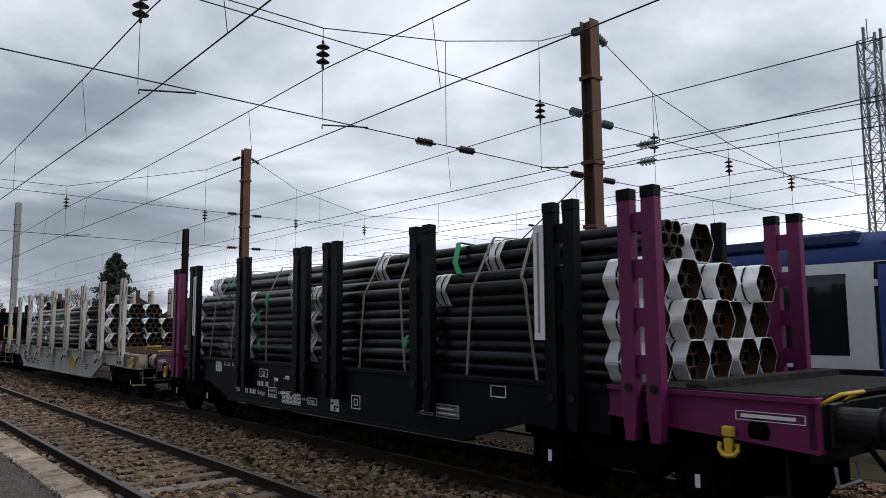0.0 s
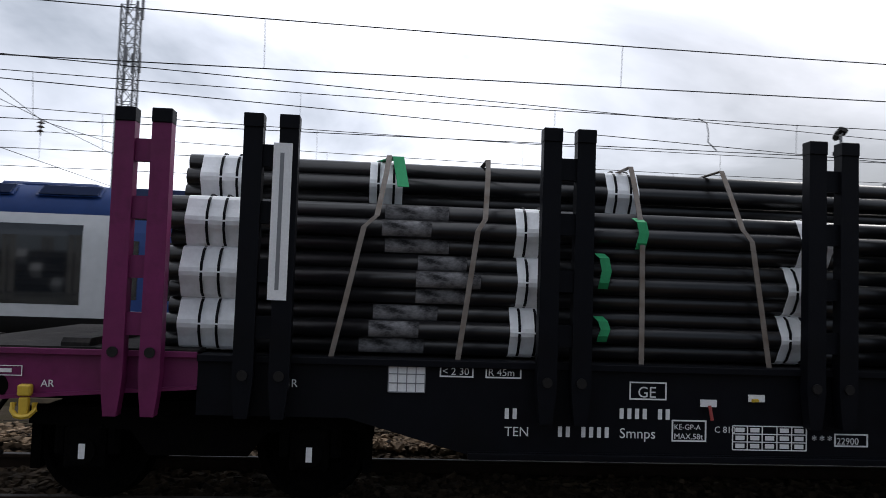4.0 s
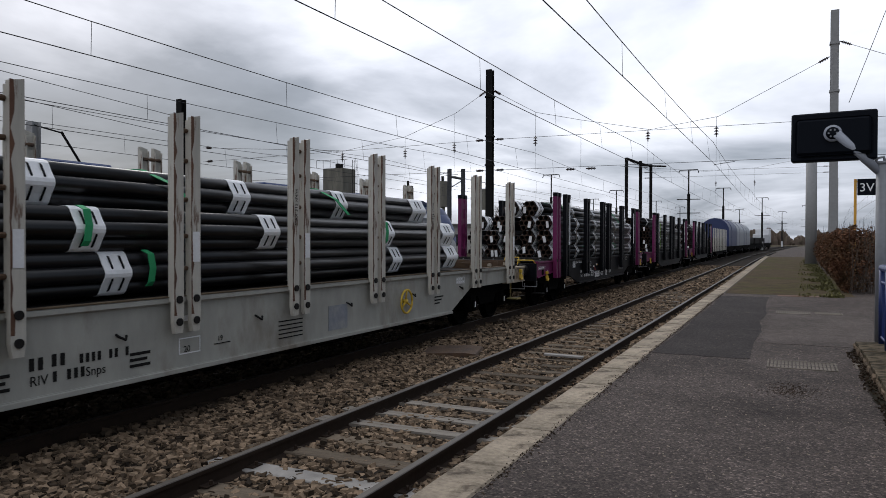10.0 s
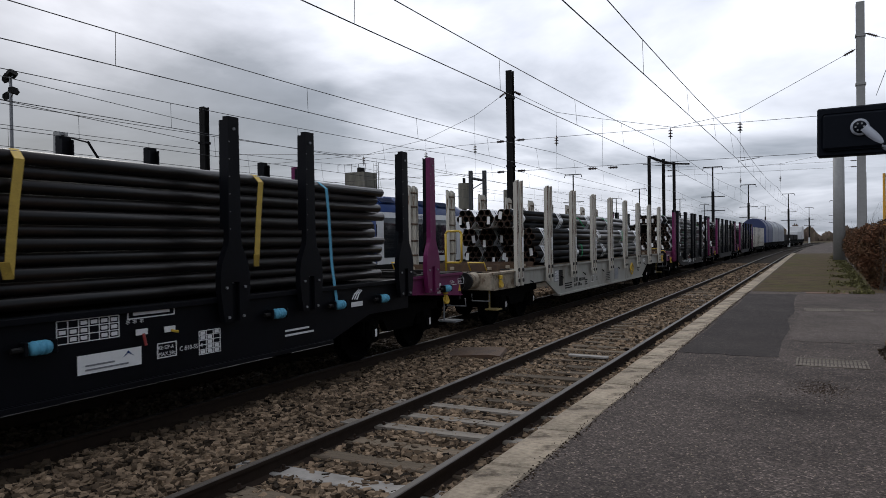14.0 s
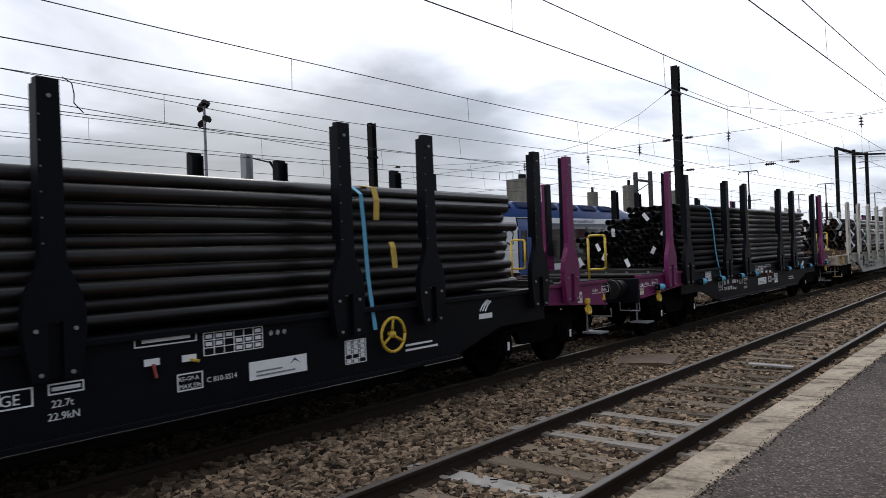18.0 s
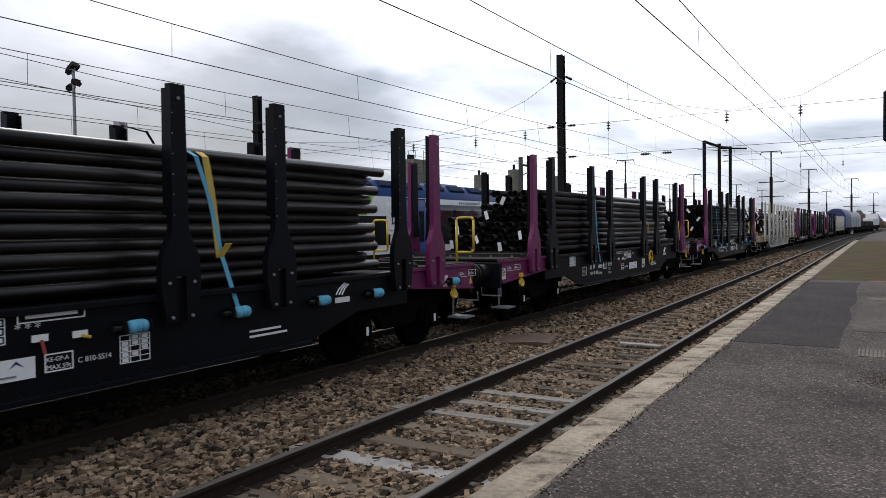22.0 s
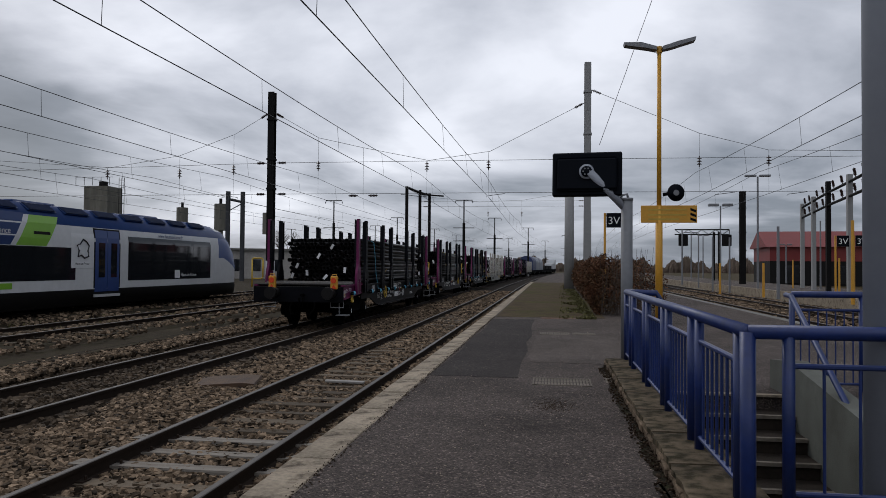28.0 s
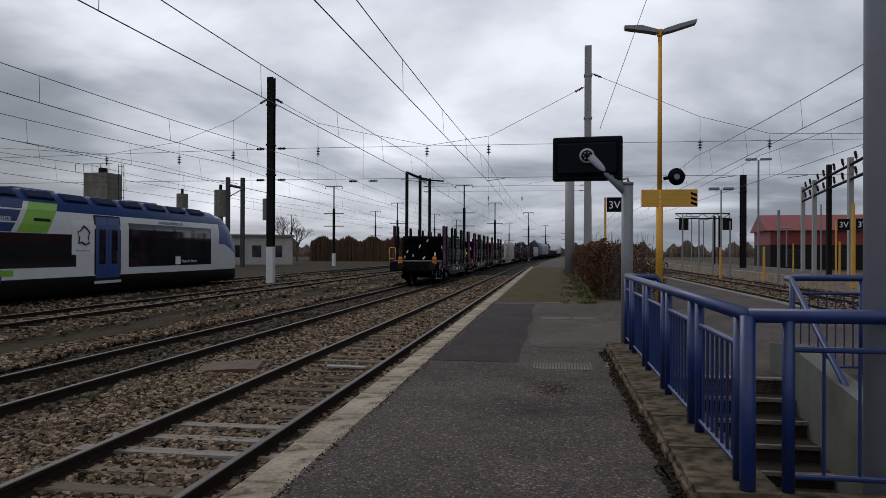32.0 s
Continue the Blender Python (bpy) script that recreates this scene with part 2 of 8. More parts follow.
M_CREAM = mat("dirty_cream_paint", (0.33, 0.28, 0.21), 0.7, var=0.3, scale=4, bump=0.3, color2=(0.11, 0.065, 0.035), c2amount=(0.5, 0.66), patch_scale=5)
M_WORNSTEP = mat("worn_yellow_step", (0.30, 0.23, 0.08), 0.75, var=0.35, scale=8, color2=(0.12, 0.09, 0.05))
M_BOLSTER = mat("worn_bolster_steel", (0.02, 0.019, 0.018), 0.85, spec=0.1, var=0.35, scale=4, bump=0.2, color2=(0.04, 0.034, 0.03))
M_GDECK = mat("weathered_deck", (0.115, 0.085, 0.055), 0.85, var=0.4, scale=3, bump=0.5, color2=(0.055, 0.038, 0.026), spec=0.15)
M_PIPE = mat("black_steel_pipe", (0.0042, 0.0042, 0.0052), 0.3, metal=0.0, var=0.4, scale=3, stretch=(1, 0.3, 1), rand=0.5, color2=(0.014, 0.0125, 0.0125), c2amount=(0.55, 0.72), spec=0.5)
M_PIPEB = mat("brown_steel_pipe", (0.0045, 0.0034, 0.003), 0.33, metal=0.0, var=0.4, scale=3, stretch=(1, 0.3, 1), rand=0.55, color2=(0.02, 0.0125, 0.0095), c2amount=(0.5, 0.7), spec=0.42)
M_BORE = mat("pipe_bore", (0.004, 0.004, 0.004), 0.9)
M_RUSTEND = mat("rusty_pipe_end", (0.07, 0.036, 0.02), 0.8, var=0.3, scale=8)
M_STENCIL = mat("chalky_stencil_smudge", (0.20, 0.195, 0.2), 0.7, var=0.4, scale=14, color2=(0.01, 0.01, 0.011), c2amount=(0.42, 0.62), patch_scale=9, stretch=(1, 0.5, 1), spec=0.2)
M_KRAFT = mat("brown_wrap_lining", (0.05, 0.026, 0.014), 0.85, var=0.4, scale=9, spec=0.1)
M_LOUVRE = mat("dark_blue_louvre", (0.009, 0.024, 0.085), 0.5, var=0.2, scale=2)
M_WRAP = mat("white_wrap_sheet", (0.86, 0.87, 0.88), 0.55, var=0.1, scale=5, bump=0.2, bscale=20)
M_TAG = mat("white_paper_tag", (0.75, 0.75, 0.74), 0.7, var=0.05)
M_YELLOW = mat("yellow_paint", (0.55, 0.36, 0.03), 0.5, var=0.15, scale=5)
M_ORANGE = mat("orange_yellow_paint", (0.60, 0.30, 0.03), 0.5, var=0.15, scale=5)
M_BLUESTRAP = mat("blue_webbing", (0.10, 0.36, 0.52), 0.75, var=0.15, scale=20)
M_YSTRAP = mat("yellow_webbing", (0.50, 0.34, 0.06), 0.75, var=0.25, scale=20)
M_GREENSTRAP = mat("green_webbing", (0.02, 0.32, 0.12), 0.7, var=0.15, scale=20)
M_STEELSTRAP = mat("worn_steel_band", (0.22, 0.19, 0.165), 0.6, metal=0.2, var=0.3, scale=8, color2=(0.12, 0.085, 0.06))
M_WHITE = mat("white_marking", (0.72, 0.72, 0.72), 0.6, var=0.1, scale=12)
M_BUFFER = mat("greased_steel", (0.014, 0.013, 0.0125), 0.45, metal=0.2, var=0.3, spec=0.2)
M_NAVY = mat("regional_blue", (0.011, 0.036, 0.135), 0.4, var=0.15, scale=1, spec=0.25)
M_AGCWHITE = mat("railcar_silver_white", (0.60, 0.605, 0.61), 0.35, var=0.1, scale=1)
M_LIME = mat("lime_green", (0.20, 0.44, 0.025), 0.4, var=0.08, scale=1)
M_SKIRT = mat("dark_skirt", (0.011, 0.0102, 0.0098), 0.75, var=0.2, scale=2, spec=0.15)
M_GLASS = mat("dark_window_glass", (0.012, 0.014, 0.017), 0.06, var=0.1, spec=0.7)
M_DOORBLUE = mat("door_blue", (0.015, 0.05, 0.20), 0.35, var=0.1)
M_RAILBLUE = mat("blue_railing_paint", (0.008, 0.024, 0.122), 0.4, var=0.3, scale=5, bump=0.1, color2=(0.014, 0.026, 0.075))
M_GALV = mat("galvanised_steel", (0.20, 0.205, 0.215), 0.55, metal=0.2, var=0.15, scale=3)
M_DARKMAST = mat("dark_steel_mast", (0.009, 0.0085, 0.0082), 0.75, var=0.3, scale=2, spec=0.12)
M_CONCMAST = mat("concrete_mast", (0.27, 0.27, 0.265), 0.8, var=0.12, scale=2, bump=0.2)
M_RAILSTEEL = mat("dull_grey_steel", (0.05, 0.052, 0.056), 0.7, var=0.3, scale=2, spec=0.2)
M_WIRE = mat("copper_wire", (0.016, 0.016, 0.018), 0.5, metal=0.5)
M_INSUL = mat("brown_insulator", (0.035, 0.018, 0.016), 0.3, var=0.1)
M_GINSUL = mat("grey_green_insulator", (0.10, 0.14, 0.135), 0.3, var=0.1)
M_SCREENBACK = mat("screen_back", (0.0035, 0.005, 0.0085), 0.6, var=0.1, scale=2, spec=0.08)
M_SILO = mat("silo_concrete", (0.17, 0.16, 0.13), 0.85, var=0.4, scale=1.2, color2=(0.09, 0.085, 0.07), stretch=(1, 1, 0.25))
M_WHITEWALL = mat("white_rendered_wall", (0.33, 0.31, 0.285), 0.85, var=0.2, scale=1, color2=(0.36, 0.34, 0.31))
M_REDROOF = mat("red_cladding", (0.17, 0.016, 0.014), 0.6, var=0.15, scale=0.3)
M_HOUSE = mat("house_render", (0.36, 0.33, 0.29), 0.85, var=0.15, scale=0.5)
M_TILE = mat("roof_tiles", (0.075, 0.05, 0.042), 0.85, var=0.25, scale=1, spec=0.15)
M_LEAF = mat("evergreen_leaves", (0.02, 0.035, 0.016), 0.8, var=0.3, scale=2, rand=0.4, island=True)
M_HEDGE = mat("russet_hedge_leaves", (0.105, 0.05, 0.028), 0.85, var=0.3, scale=2, rand=0.6, island=True, color2=(0.07, 0.055, 0.03), spec=0.1)
M_TWIG = mat("bare_twigs", (0.07, 0.052, 0.04), 0.9, var=0.3, scale=5)
M_GRASS = mat("grass", (0.085, 0.078, 0.022), 0.9, var=0.3, scale=3, rand=0.4, island=True)
M_BRUSH = mat("russet_brush", (0.085, 0.05, 0.033), 0.95, var=0.35, scale=0.4, color2=(0.05, 0.04, 0.026), spec=0.05)
M_WOOD = mat("far_woods", (0.14, 0.105, 0.085), 0.95, var=0.35, scale=0.4, color2=(0.09, 0.08, 0.055), spec=0.05)
M_HOODBLUE = mat("blue_tarpaulin", (0.02, 0.033, 0.105), 0.5, var=0.12, scale=1)
M_HOODGREY = mat("silver_hood", (0.20, 0.215, 0.25), 0.4, var=0.15, scale=0.6)
M_LEVER = mat("red_lever_paint", (0.28, 0.035, 0.03), 0.5)
M_LAMPRED = glow("tail_lamp_lens", (0.55, 0.05, 0.01), 0.12)

# ---- mesh helpers ----


def box(bm, x0, x1, y0, y1, z0, z1, bevel=0.0):
    x0, x1, y0, y1, z0, z1 = min(x0, x1), max(x0, x1), min(y0, y1), max(y0, y1), min(z0, z1), max(z0, z1)
    v = [bm.verts.new((x, y, z)) for z in (z0, z1) for y in (y0, y1) for x in (x0, x1)]
    fs = [bm.faces.new([v[k] for k in f]) for f in ((0, 2, 3, 1), (4, 5, 7, 6), (0, 1, 5, 4), (2, 6, 7, 3), (0, 4, 6, 2), (1, 3, 7, 5))]
    if bevel > 0:
        bmesh.ops.bevel(bm, geom=list({e for f in fs for e in f.edges}), offset=bevel, segments=1, affect="EDGES")


def tube(bm, p, q, r0, r1=None, n=8, cap=True):
    """Round bar from p to q."""
    p, q = Vector(p), Vector(q)
    r1 = r0 if r1 is None else r1
    d = (q - p).normalized()
    a = d.cross(Vector((0, 0, 1)) if abs(d.z) < 0.9 else Vector((1, 0, 0))).normalized()
    b = d.cross(a)
    lo, hi = [], []
    for k in range(n):
        u = math.cos(2 * math.pi * (k + 0.5) / n) * a + math.sin(2 * math.pi * (k + 0.5) / n) * b
        lo.append(bm.verts.new(p + r0 * u))
        hi.append(bm.verts.new(q + r1 * u))
    for k in range(n):
        bm.faces.new((lo[k], lo[(k + 1) % n], hi[(k + 1) % n], hi[k]))
    if cap:
        bm.faces.new(lo[::-1])
        bm.faces.new(hi)


def path(bm, pts, r, n=6):
    """Round bar along a line of points, mitred."""
    pts = [Vector(p) for p in pts]
    rings = []
    for i, p in enumerate(pts):
        d = (pts[min(i + 1, len(pts) - 1)] - pts[max(i - 1, 0)]).normalized()
        a = d.cross(Vector((0, 0, 1)))
        if a.length < 0.05:
            a = d.cross(Vector((1, 0, 0)))
        a.normalize()
        b = d.cross(a)
        rings.append([bm.verts.new(p + r * (math.cos(2 * math.pi * k / n) * a + math.sin(2 * math.pi * k / n) * b)) for k in range(n)])
    for r0, r1 in zip(rings, rings[1:]):
        for k in range(n):
            bm.faces.new((r0[k], r0[(k + 1) % n], r1[(k + 1) % n], r1[k]))
    bm.faces.new(rings[0][::-1])
    bm.faces.new(rings[-1])


def ribbon(bm, pts, width, side, thick=0.006):
    """Flat band along points; side is its width direction."""
    pts = [Vector(p) for p in pts]
    s = Vector(side).normalized() * width / 2
    rows = []
    for i, p in enumerate(pts):
        d = (pts[min(i + 1, len(pts) - 1)] - pts[max(i - 1, 0)]).normalized()
        nrm = d.cross(s).normalized() * thick / 2
        rows.append([bm.verts.new(p + s + nrm), bm.verts.new(p - s + nrm), bm.verts.new(p - s - nrm), bm.verts.new(p + s - nrm)])
    for a, b in zip(rows, rows[1:]):
        for k in range(4):
            bm.faces.new((a[k], a[(k + 1) % 4], b[(k + 1) % 4], b[k]))
    bm.faces.new(rows[0][::-1])
    bm.faces.new(rows[-1])


def prism(bm, outline, y0, y1):
    """Outline in (x, z), drawn out along y."""
    a = [bm.verts.new((x, y0, z)) for x, z in outline]
    b = [bm.verts.new((x, y1, z)) for x, z in outline]
    n = len(outline)
    bm.faces.new(a)
    bm.faces.new(b[::-1])
    for k in range(n):
        bm.faces.new((a[k], b[k], b[(k + 1) % n], a[(k + 1) % n]))


def plate(bm, outline, x0, x1):
    """Outline in (y, z), drawn out along x."""
    a = [bm.verts.new((x0, y, z)) for y, z in outline]
    b = [bm.verts.new((x1, y, z)) for y, z in outline]
    n = len(outline)
    bm.faces.new(a)
    bm.faces.new(b[::-1])
    for k in range(n):
        bm.faces.new((a[k], b[k], b[(k + 1) % n], a[(k + 1) % n]))


def to_mesh(name, bm, material, smooth=False):
    bmesh.ops.recalc_face_normals(bm, faces=bm.faces)
    me = bpy.data.meshes.new(name)
    bm.to_mesh(me)
    bm.free()
    for m in (material if isinstance(material, (list, tuple)) else [material]):
        me.materials.append(m)
    if smooth:
        me.polygons.foreach_set("use_smooth", [True] * len(me.polygons))
    return me


def part(name, bm, material, parent=None, label="", smooth=False, at=None):
    ob = new(name, to_mesh(name, bm, material, smooth))
    if parent is not None:
        ob.parent = parent
    if at is not None:
        ob.matrix_basis = at
    return tagged(ob, label)


def share(name, me, parent=None, at=None, label=""):
    ob = new(name, me)
    if parent is not None:
        ob.parent = parent
    if at is not None:
        ob.matrix_basis = at
    return tagged(ob, label)


GLYPHS = {}


def text(name, body, size, material, parent, m, label="", depth=0.002, align="LEFT"):
    key = (body, size, material.name, depth, align)
    if key not in GLYPHS:
        cu = bpy.data.curves.new(name, "FONT")
        cu.body, cu.size, cu.extrude, cu.align_x, cu.resolution_u = body, size, depth, align, 3
        tmp = bpy.data.objects.new("tmp_text", cu)
        me = bpy.data.meshes.new_from_object(tmp)
        bpy.data.objects.remove(tmp)
        bpy.data.curves.remove(cu)
        me.materials.clear()
        me.materials.append(material)
        GLYPHS[key] = me
    return share(name, GLYPHS[key], parent, m, label)


def B():
    return bmesh.new()


def thing(name, m, label, category, group="", kind=""):
    ob = new(name)
    ob.matrix_basis = m
    ob.empty_display_size = 0.2
    return tagged(ob, label, category, group, kind)


# ---- plan: tracks run along y; near track, train track, yard track, railcar track ----
X_NEAR, X_TRAIN, X_YARD, X_CAR = -3.556, -7.296, -13.0, -18.2
Z_YARD = 0.2
PLAT_Z, PLAT_EDGE = 0.38, -1.976
BEND_Y, BEND_R = 62.0, 2100.0


def bend(y):
    """Sideways shift of the main tracks beyond the start of the far curve."""
    return (y - BEND_Y) ** 2 / (2 * BEND_R) if y > BEND_Y else 0.0


# ---- train's way: metres gone since the start ----
GONE = [(0, -0.15), (1, 3.67), (2, 7.36), (3, 10.96), (4, 14.62), (5, 18.36), (6, 22.10), (7, 25.80), (8, 29.52), (9, 33.24),
        (10, 37.00), (11, 40.80), (12, 44.66), (13, 48.60), (14, 52.62), (15, 56.66), (16, 60.70), (17, 64.72), (18, 68.74),
        (19, 72.74), (20, 76.74), (21, 80.77), (22, 84.85), (23, 88.98), (24, 93.14), (25, 97.31), (26, 101.53), (27, 105.9),
        (28, 110.5), (29, 115.25), (30, 120.0), (31, 124.7), (32, 129.4)]
MOVING = []  # thing, place along the train, its own pose on the wagon


def train_rows(s, local):
    rows = []
    for t, d in GONE:
        y = s + d
        turn = -math.degrees(math.atan((y - BEND_Y) / BEND_R)) if y > BEND_Y else 0.0
        rows.append((t, pose(X_TRAIN + bend(y), y, 0, 0, 0, turn) @ local))
    return rows


def rides(ob, s, local=None):
    local = local or Matrix.Identity(4)
    MOVING.append((ob, s, local))
    ob.matrix_basis = pose(X_TRAIN, s, 0) @ local
    return ob


def motions():
    for ob, s, local in MOVING:
        walk(ob, train_rows(s, local))


# ---- ground ----
def sheet(name, x0, x1, y0, y1, z, material, label, category, nx=1, ny=1):
    bm = B()
    vs = [[bm.verts.new((x0 + (x1 - x0) * i / nx + (bend(y0 + (y1 - y0) * j / ny) if name in ("track_bed",) else 0), y0 + (y1 - y0) * j / ny, z)) for i in range(nx + 1)] for j in range(ny + 1)]
    for j in range(ny):
        for i in range(nx):
            bm.faces.new((vs[j][i], vs[j][i + 1], vs[j + 1][i + 1], vs[j + 1][i]))
    ob = part(name, bm, material)
    return tagged(ob, label, category, kind="structure")


sheet("ground", -1500, 1500, -1500, 2500, -0.45, M_GROUND, "dull brown and green railway yard ground", "ground")
sheet("yard_ground", -60, -9.6, -140, 260, -0.02, M_GRIT, "grey gritty yard ground between the tracks", "ground")


def bed(name, x, half, z, y0, y1, material, label, follow, shoulder=False):
    """Ballast bed with sloped shoulders."""
    bm = B()
    prof = [(-half - 0.55, z - 0.32), (-half, z), (half, z), (half + 0.55, z - 0.32)]
    if shoulder:
        prof[:2] = [(-half - 0.75, -0.014), (-half + 0.25, z)]
    rows = []
    n = int((y1 - y0) / 5)
    for j in range(n + 1):
        y = y0 + (y1 - y0) * j / n
        sh = bend(y) if follow else 0
        rows.append([bm.verts.new((x + px + sh, y, pz)) for px, pz in prof])
    for a, b in zip(rows, rows[1:]):
        for k in range(3):
            bm.faces.new((a[k], a[k + 1], b[k + 1], b[k]))
    return tagged(part(name, bm, material), label, "track bed", kind="structure")


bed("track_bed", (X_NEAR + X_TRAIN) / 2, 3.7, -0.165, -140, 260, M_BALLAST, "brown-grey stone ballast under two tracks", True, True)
bed("yard_track_bed", X_YARD, 1.9, Z_YARD - 0.14, -140, 260, M_GRIT, "grey weedy ballast under a yard track", False)
bed("railcar_track_bed", X_CAR, 1.9, Z_YARD - 0.14, -140, 260, M_GRIT, "grey ballast under the railcar track", False)
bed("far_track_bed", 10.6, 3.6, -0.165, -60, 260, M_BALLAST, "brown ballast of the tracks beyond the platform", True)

# rails
RAIL = [(-0.075, -0.175), (0.075, -0.175), (0.075, -0.163), (0.012, -0.145), (0.012, -0.045), (0.036, -0.034), (0.036, -0.006), (0.028, 0.0),
        (-0.028, 0.0), (-0.036, -0.006), (-0.036, -0.034), (-0.012, -0.045), (-0.012, -0.145), (-0.075, -0.163)]


def rail(bm, x, z, y0, y1, follow):
    n = max(2, int((y1 - y0) / 6))
    rows = []
    for j in range(n + 1):
        y = y0 + (y1 - y0) * j / n
        sh = bend(y) if follow else 0
        rows.append([bm.verts.new((x + px + sh, y, z + pz)) for px, pz in RAIL])
    for a, b in zip(rows, rows[1:]):
        for k in range(len(RAIL)):
            f = bm.faces.new((a[k], a[(k + 1) % len(RAIL)], b[(k + 1) % len(RAIL)], b[k]))
            f.material_index = 1 if k in (6, 7, 8) else 0
    bm.faces.new(rows[0])
    bm.faces.new(rows[-1][::-1])


def railway(name, x, z, label, follow, y0=-140, y1=260):
    tr = tagged(new(name), label, "track", kind="structure")
    for s in (-1, 1):
        bm = B()
        rail(bm, x + s * 0.7525, z, y0, y1, follow)
        part("rail", bm, [M_RAIL, M_RAILTOP], tr)
    return tr


near_track = railway("near_track", X_NEAR, 0, "worn track with brown rails on sleepers beside the platform", True)
train_track = railway("train_track", X_TRAIN, 0, "track that carries the goods train, polished rail heads", True)
yard_track = railway("yard_track", X_YARD, Z_YARD, "rusty disused yard track", False)
railcar_track = railway("railcar_track", X_CAR, Z_YARD, "track under the parked railcar", False)
far_track_1 = railway("far_track_1", 8.6, 0, "track beyond the island platform", True, -40, 260)
far_track_2 = railway("far_track_2", 12.4, 0, "second track beyond the island platform", True, -40, 260)

# ---- platform ----
platform = tagged(new("platform"), "island platform of dark patched asphalt with a pale stone edge", "platform", kind="structure")


def slab(x0, x1, y0, y1, z1=PLAT_Z, z0=-0.4, material=M_ASPHALT, name="surface"):
    bm = B()
    n = max(1, int((y1 - y0) / 10))
    for i in range(n):
        ya, yb = y0 + (y1 - y0) * i / n, y0 + (y1 - y0) * (i + 1) / n
        sa, sb = bend(ya), bend(yb)
        v = [bm.verts.new(p) for p in ((x0 + sa, ya, z0), (x1 + sa, ya, z0), (x1 + sb, yb, z0), (x0 + sb, yb, z0), (x0 + sa, ya, z1), (x1 + sa, ya, z1), (x1 + sb, yb, z1), (x0 + sb, yb, z1))]
        for f in ((0, 1, 5, 4), (2, 3, 7, 6), (3, 0, 4, 7), (1, 2, 6, 5), (4, 5, 6, 7)):
            bm.faces.new([v[k] for k in f])
    bmesh.ops.remove_doubles(bm, verts=bm.verts, dist=1e-4)
    return part(name, bm, material, platform)


KERB_W = 0.33
STAIR = (1.28, 2.75, 4.45, 9.2)  # opening of the stairs
slab(PLAT_EDGE + KERB_W, 0.95, -140, 30)
slab(0.95, 6.7, -140, STAIR[2] - 0.1)
slab(0.95, 6.7, STAIR[3], 30)
slab(3.0, 6.7, STAIR[2] - 0.1, STAIR[3])
slab(PLAT_EDGE + KERB_W, 6.7, 30, 240)
slab(6.7, 7.0, -140, 240, PLAT_Z + 0.004, -0.4, M_CONC, "far_edge")


def patch(x0, x1, y0, y1, material, name, seed, wob=0.06, steps=7):
    """Thin irregular patch laid on the asphalt."""
    rnd = random.Random(seed)
    bm = B()
    pts = []
    for (xa, ya), (xb, yb) in zip(((x0, y0), (x1, y0), (x1, y1), (x0, y1)), ((x1, y0), (x1, y1), (x0, y1), (x0, y0))):
        for k in range(steps):
            f = k / steps
            pts.append((xa + (xb - xa) * f + rnd.uniform(-wob, wob), ya + (yb - ya) * f + rnd.uniform(-wob, wob)))
    lo = [bm.verts.new((x, y, PLAT_Z - 0.01)) for x, y in pts]
    hi = [bm.verts.new((x, y, PLAT_Z + 0.004)) for x, y in pts]
    bm.faces.new(hi)
    for k in range(len(pts)):
        bm.faces.new((lo[k], lo[(k + 1) % len(pts)], hi[(k + 1) % len(pts)], hi[k]))
    part(name, bm, material, platform)


patch(PLAT_EDGE + 0.38, -0.42, 9.95, 21, M_ASPHALT2, "dark_patch", 1, 0.045)
patch(-0.34, 1.4, 11.6, 16.3, M_ASPHALT3, "worn_patch", 2, 0.06)
slab(PLAT_EDGE + KERB_W + 0.05, 1.6, 22.0, 72.0, PLAT_Z + 0.004, PLAT_Z - 0.02, M_MOSS, "mossy_surface")
# sky sheen on the asphalt here is put into the patch's paler colour
patch(PLAT_EDGE + 0.45, 1.2, -30, -2.6, M_ASPHALT3, "worn_patch", 4)
for k in range(6):
    patch(0.735 + 0.02 * (k % 3), 0.86, 4.1 + 1.2 * k, 5.26 + 1.2 * k, M_DAMP, "damp_seam", 20 + k, 0.016, 26)


def drain(x0, x1, y0, y1):
    d = thing("drain_grate", pose((x0 + x1) / 2, (y0 + y1) / 2, PLAT_Z), "slotted concrete drain grate set in the asphalt", "drain", "platform drains")
    w, l = (x1 - x0) / 2, (y1 - y0) / 2
    bm = B()
    box(bm, -w, w, -l, -l + 0.03, -0.05, 0.008)
    box(bm, -w, w, l - 0.03, l, -0.05, 0.008)
    box(bm, -w, -w + 0.02, -l + 0.03, l - 0.03, -0.05, 0.008)
    box(bm, w - 0.02, w, -l + 0.03, l - 0.03, -0.05, 0.008)
    part("frame", bm, M_DRAIN, d)
    # near-black plate just under the slats; the pit's shade is its colour
    bm = B()
    box(bm, -w + 0.02, w - 0.02, -l + 0.03, l - 0.03, -0.04, -0.028)
    part("pit", bm, M_BORE, d)
    bm = B()
    n = int((x1 - x0) / 0.042)
    box(bm, -0.013, 0.013, -l + 0.03, l - 0.03, -0.02, 0.006)
    me = to_mesh("slat", bm, M_DRAIN)
    for i in range(n):
        share("slat", me, d, pose(-w + 0.03 + (i + 0.5) * (2 * w - 0.06) / n, 0, 0))


drain(-0.22, 0.53, 9.4, 10.0)
drain(-0.22, 0.42, 16.4, 17.0)
drain(0.50, 1.0, 16.6, 17.0)


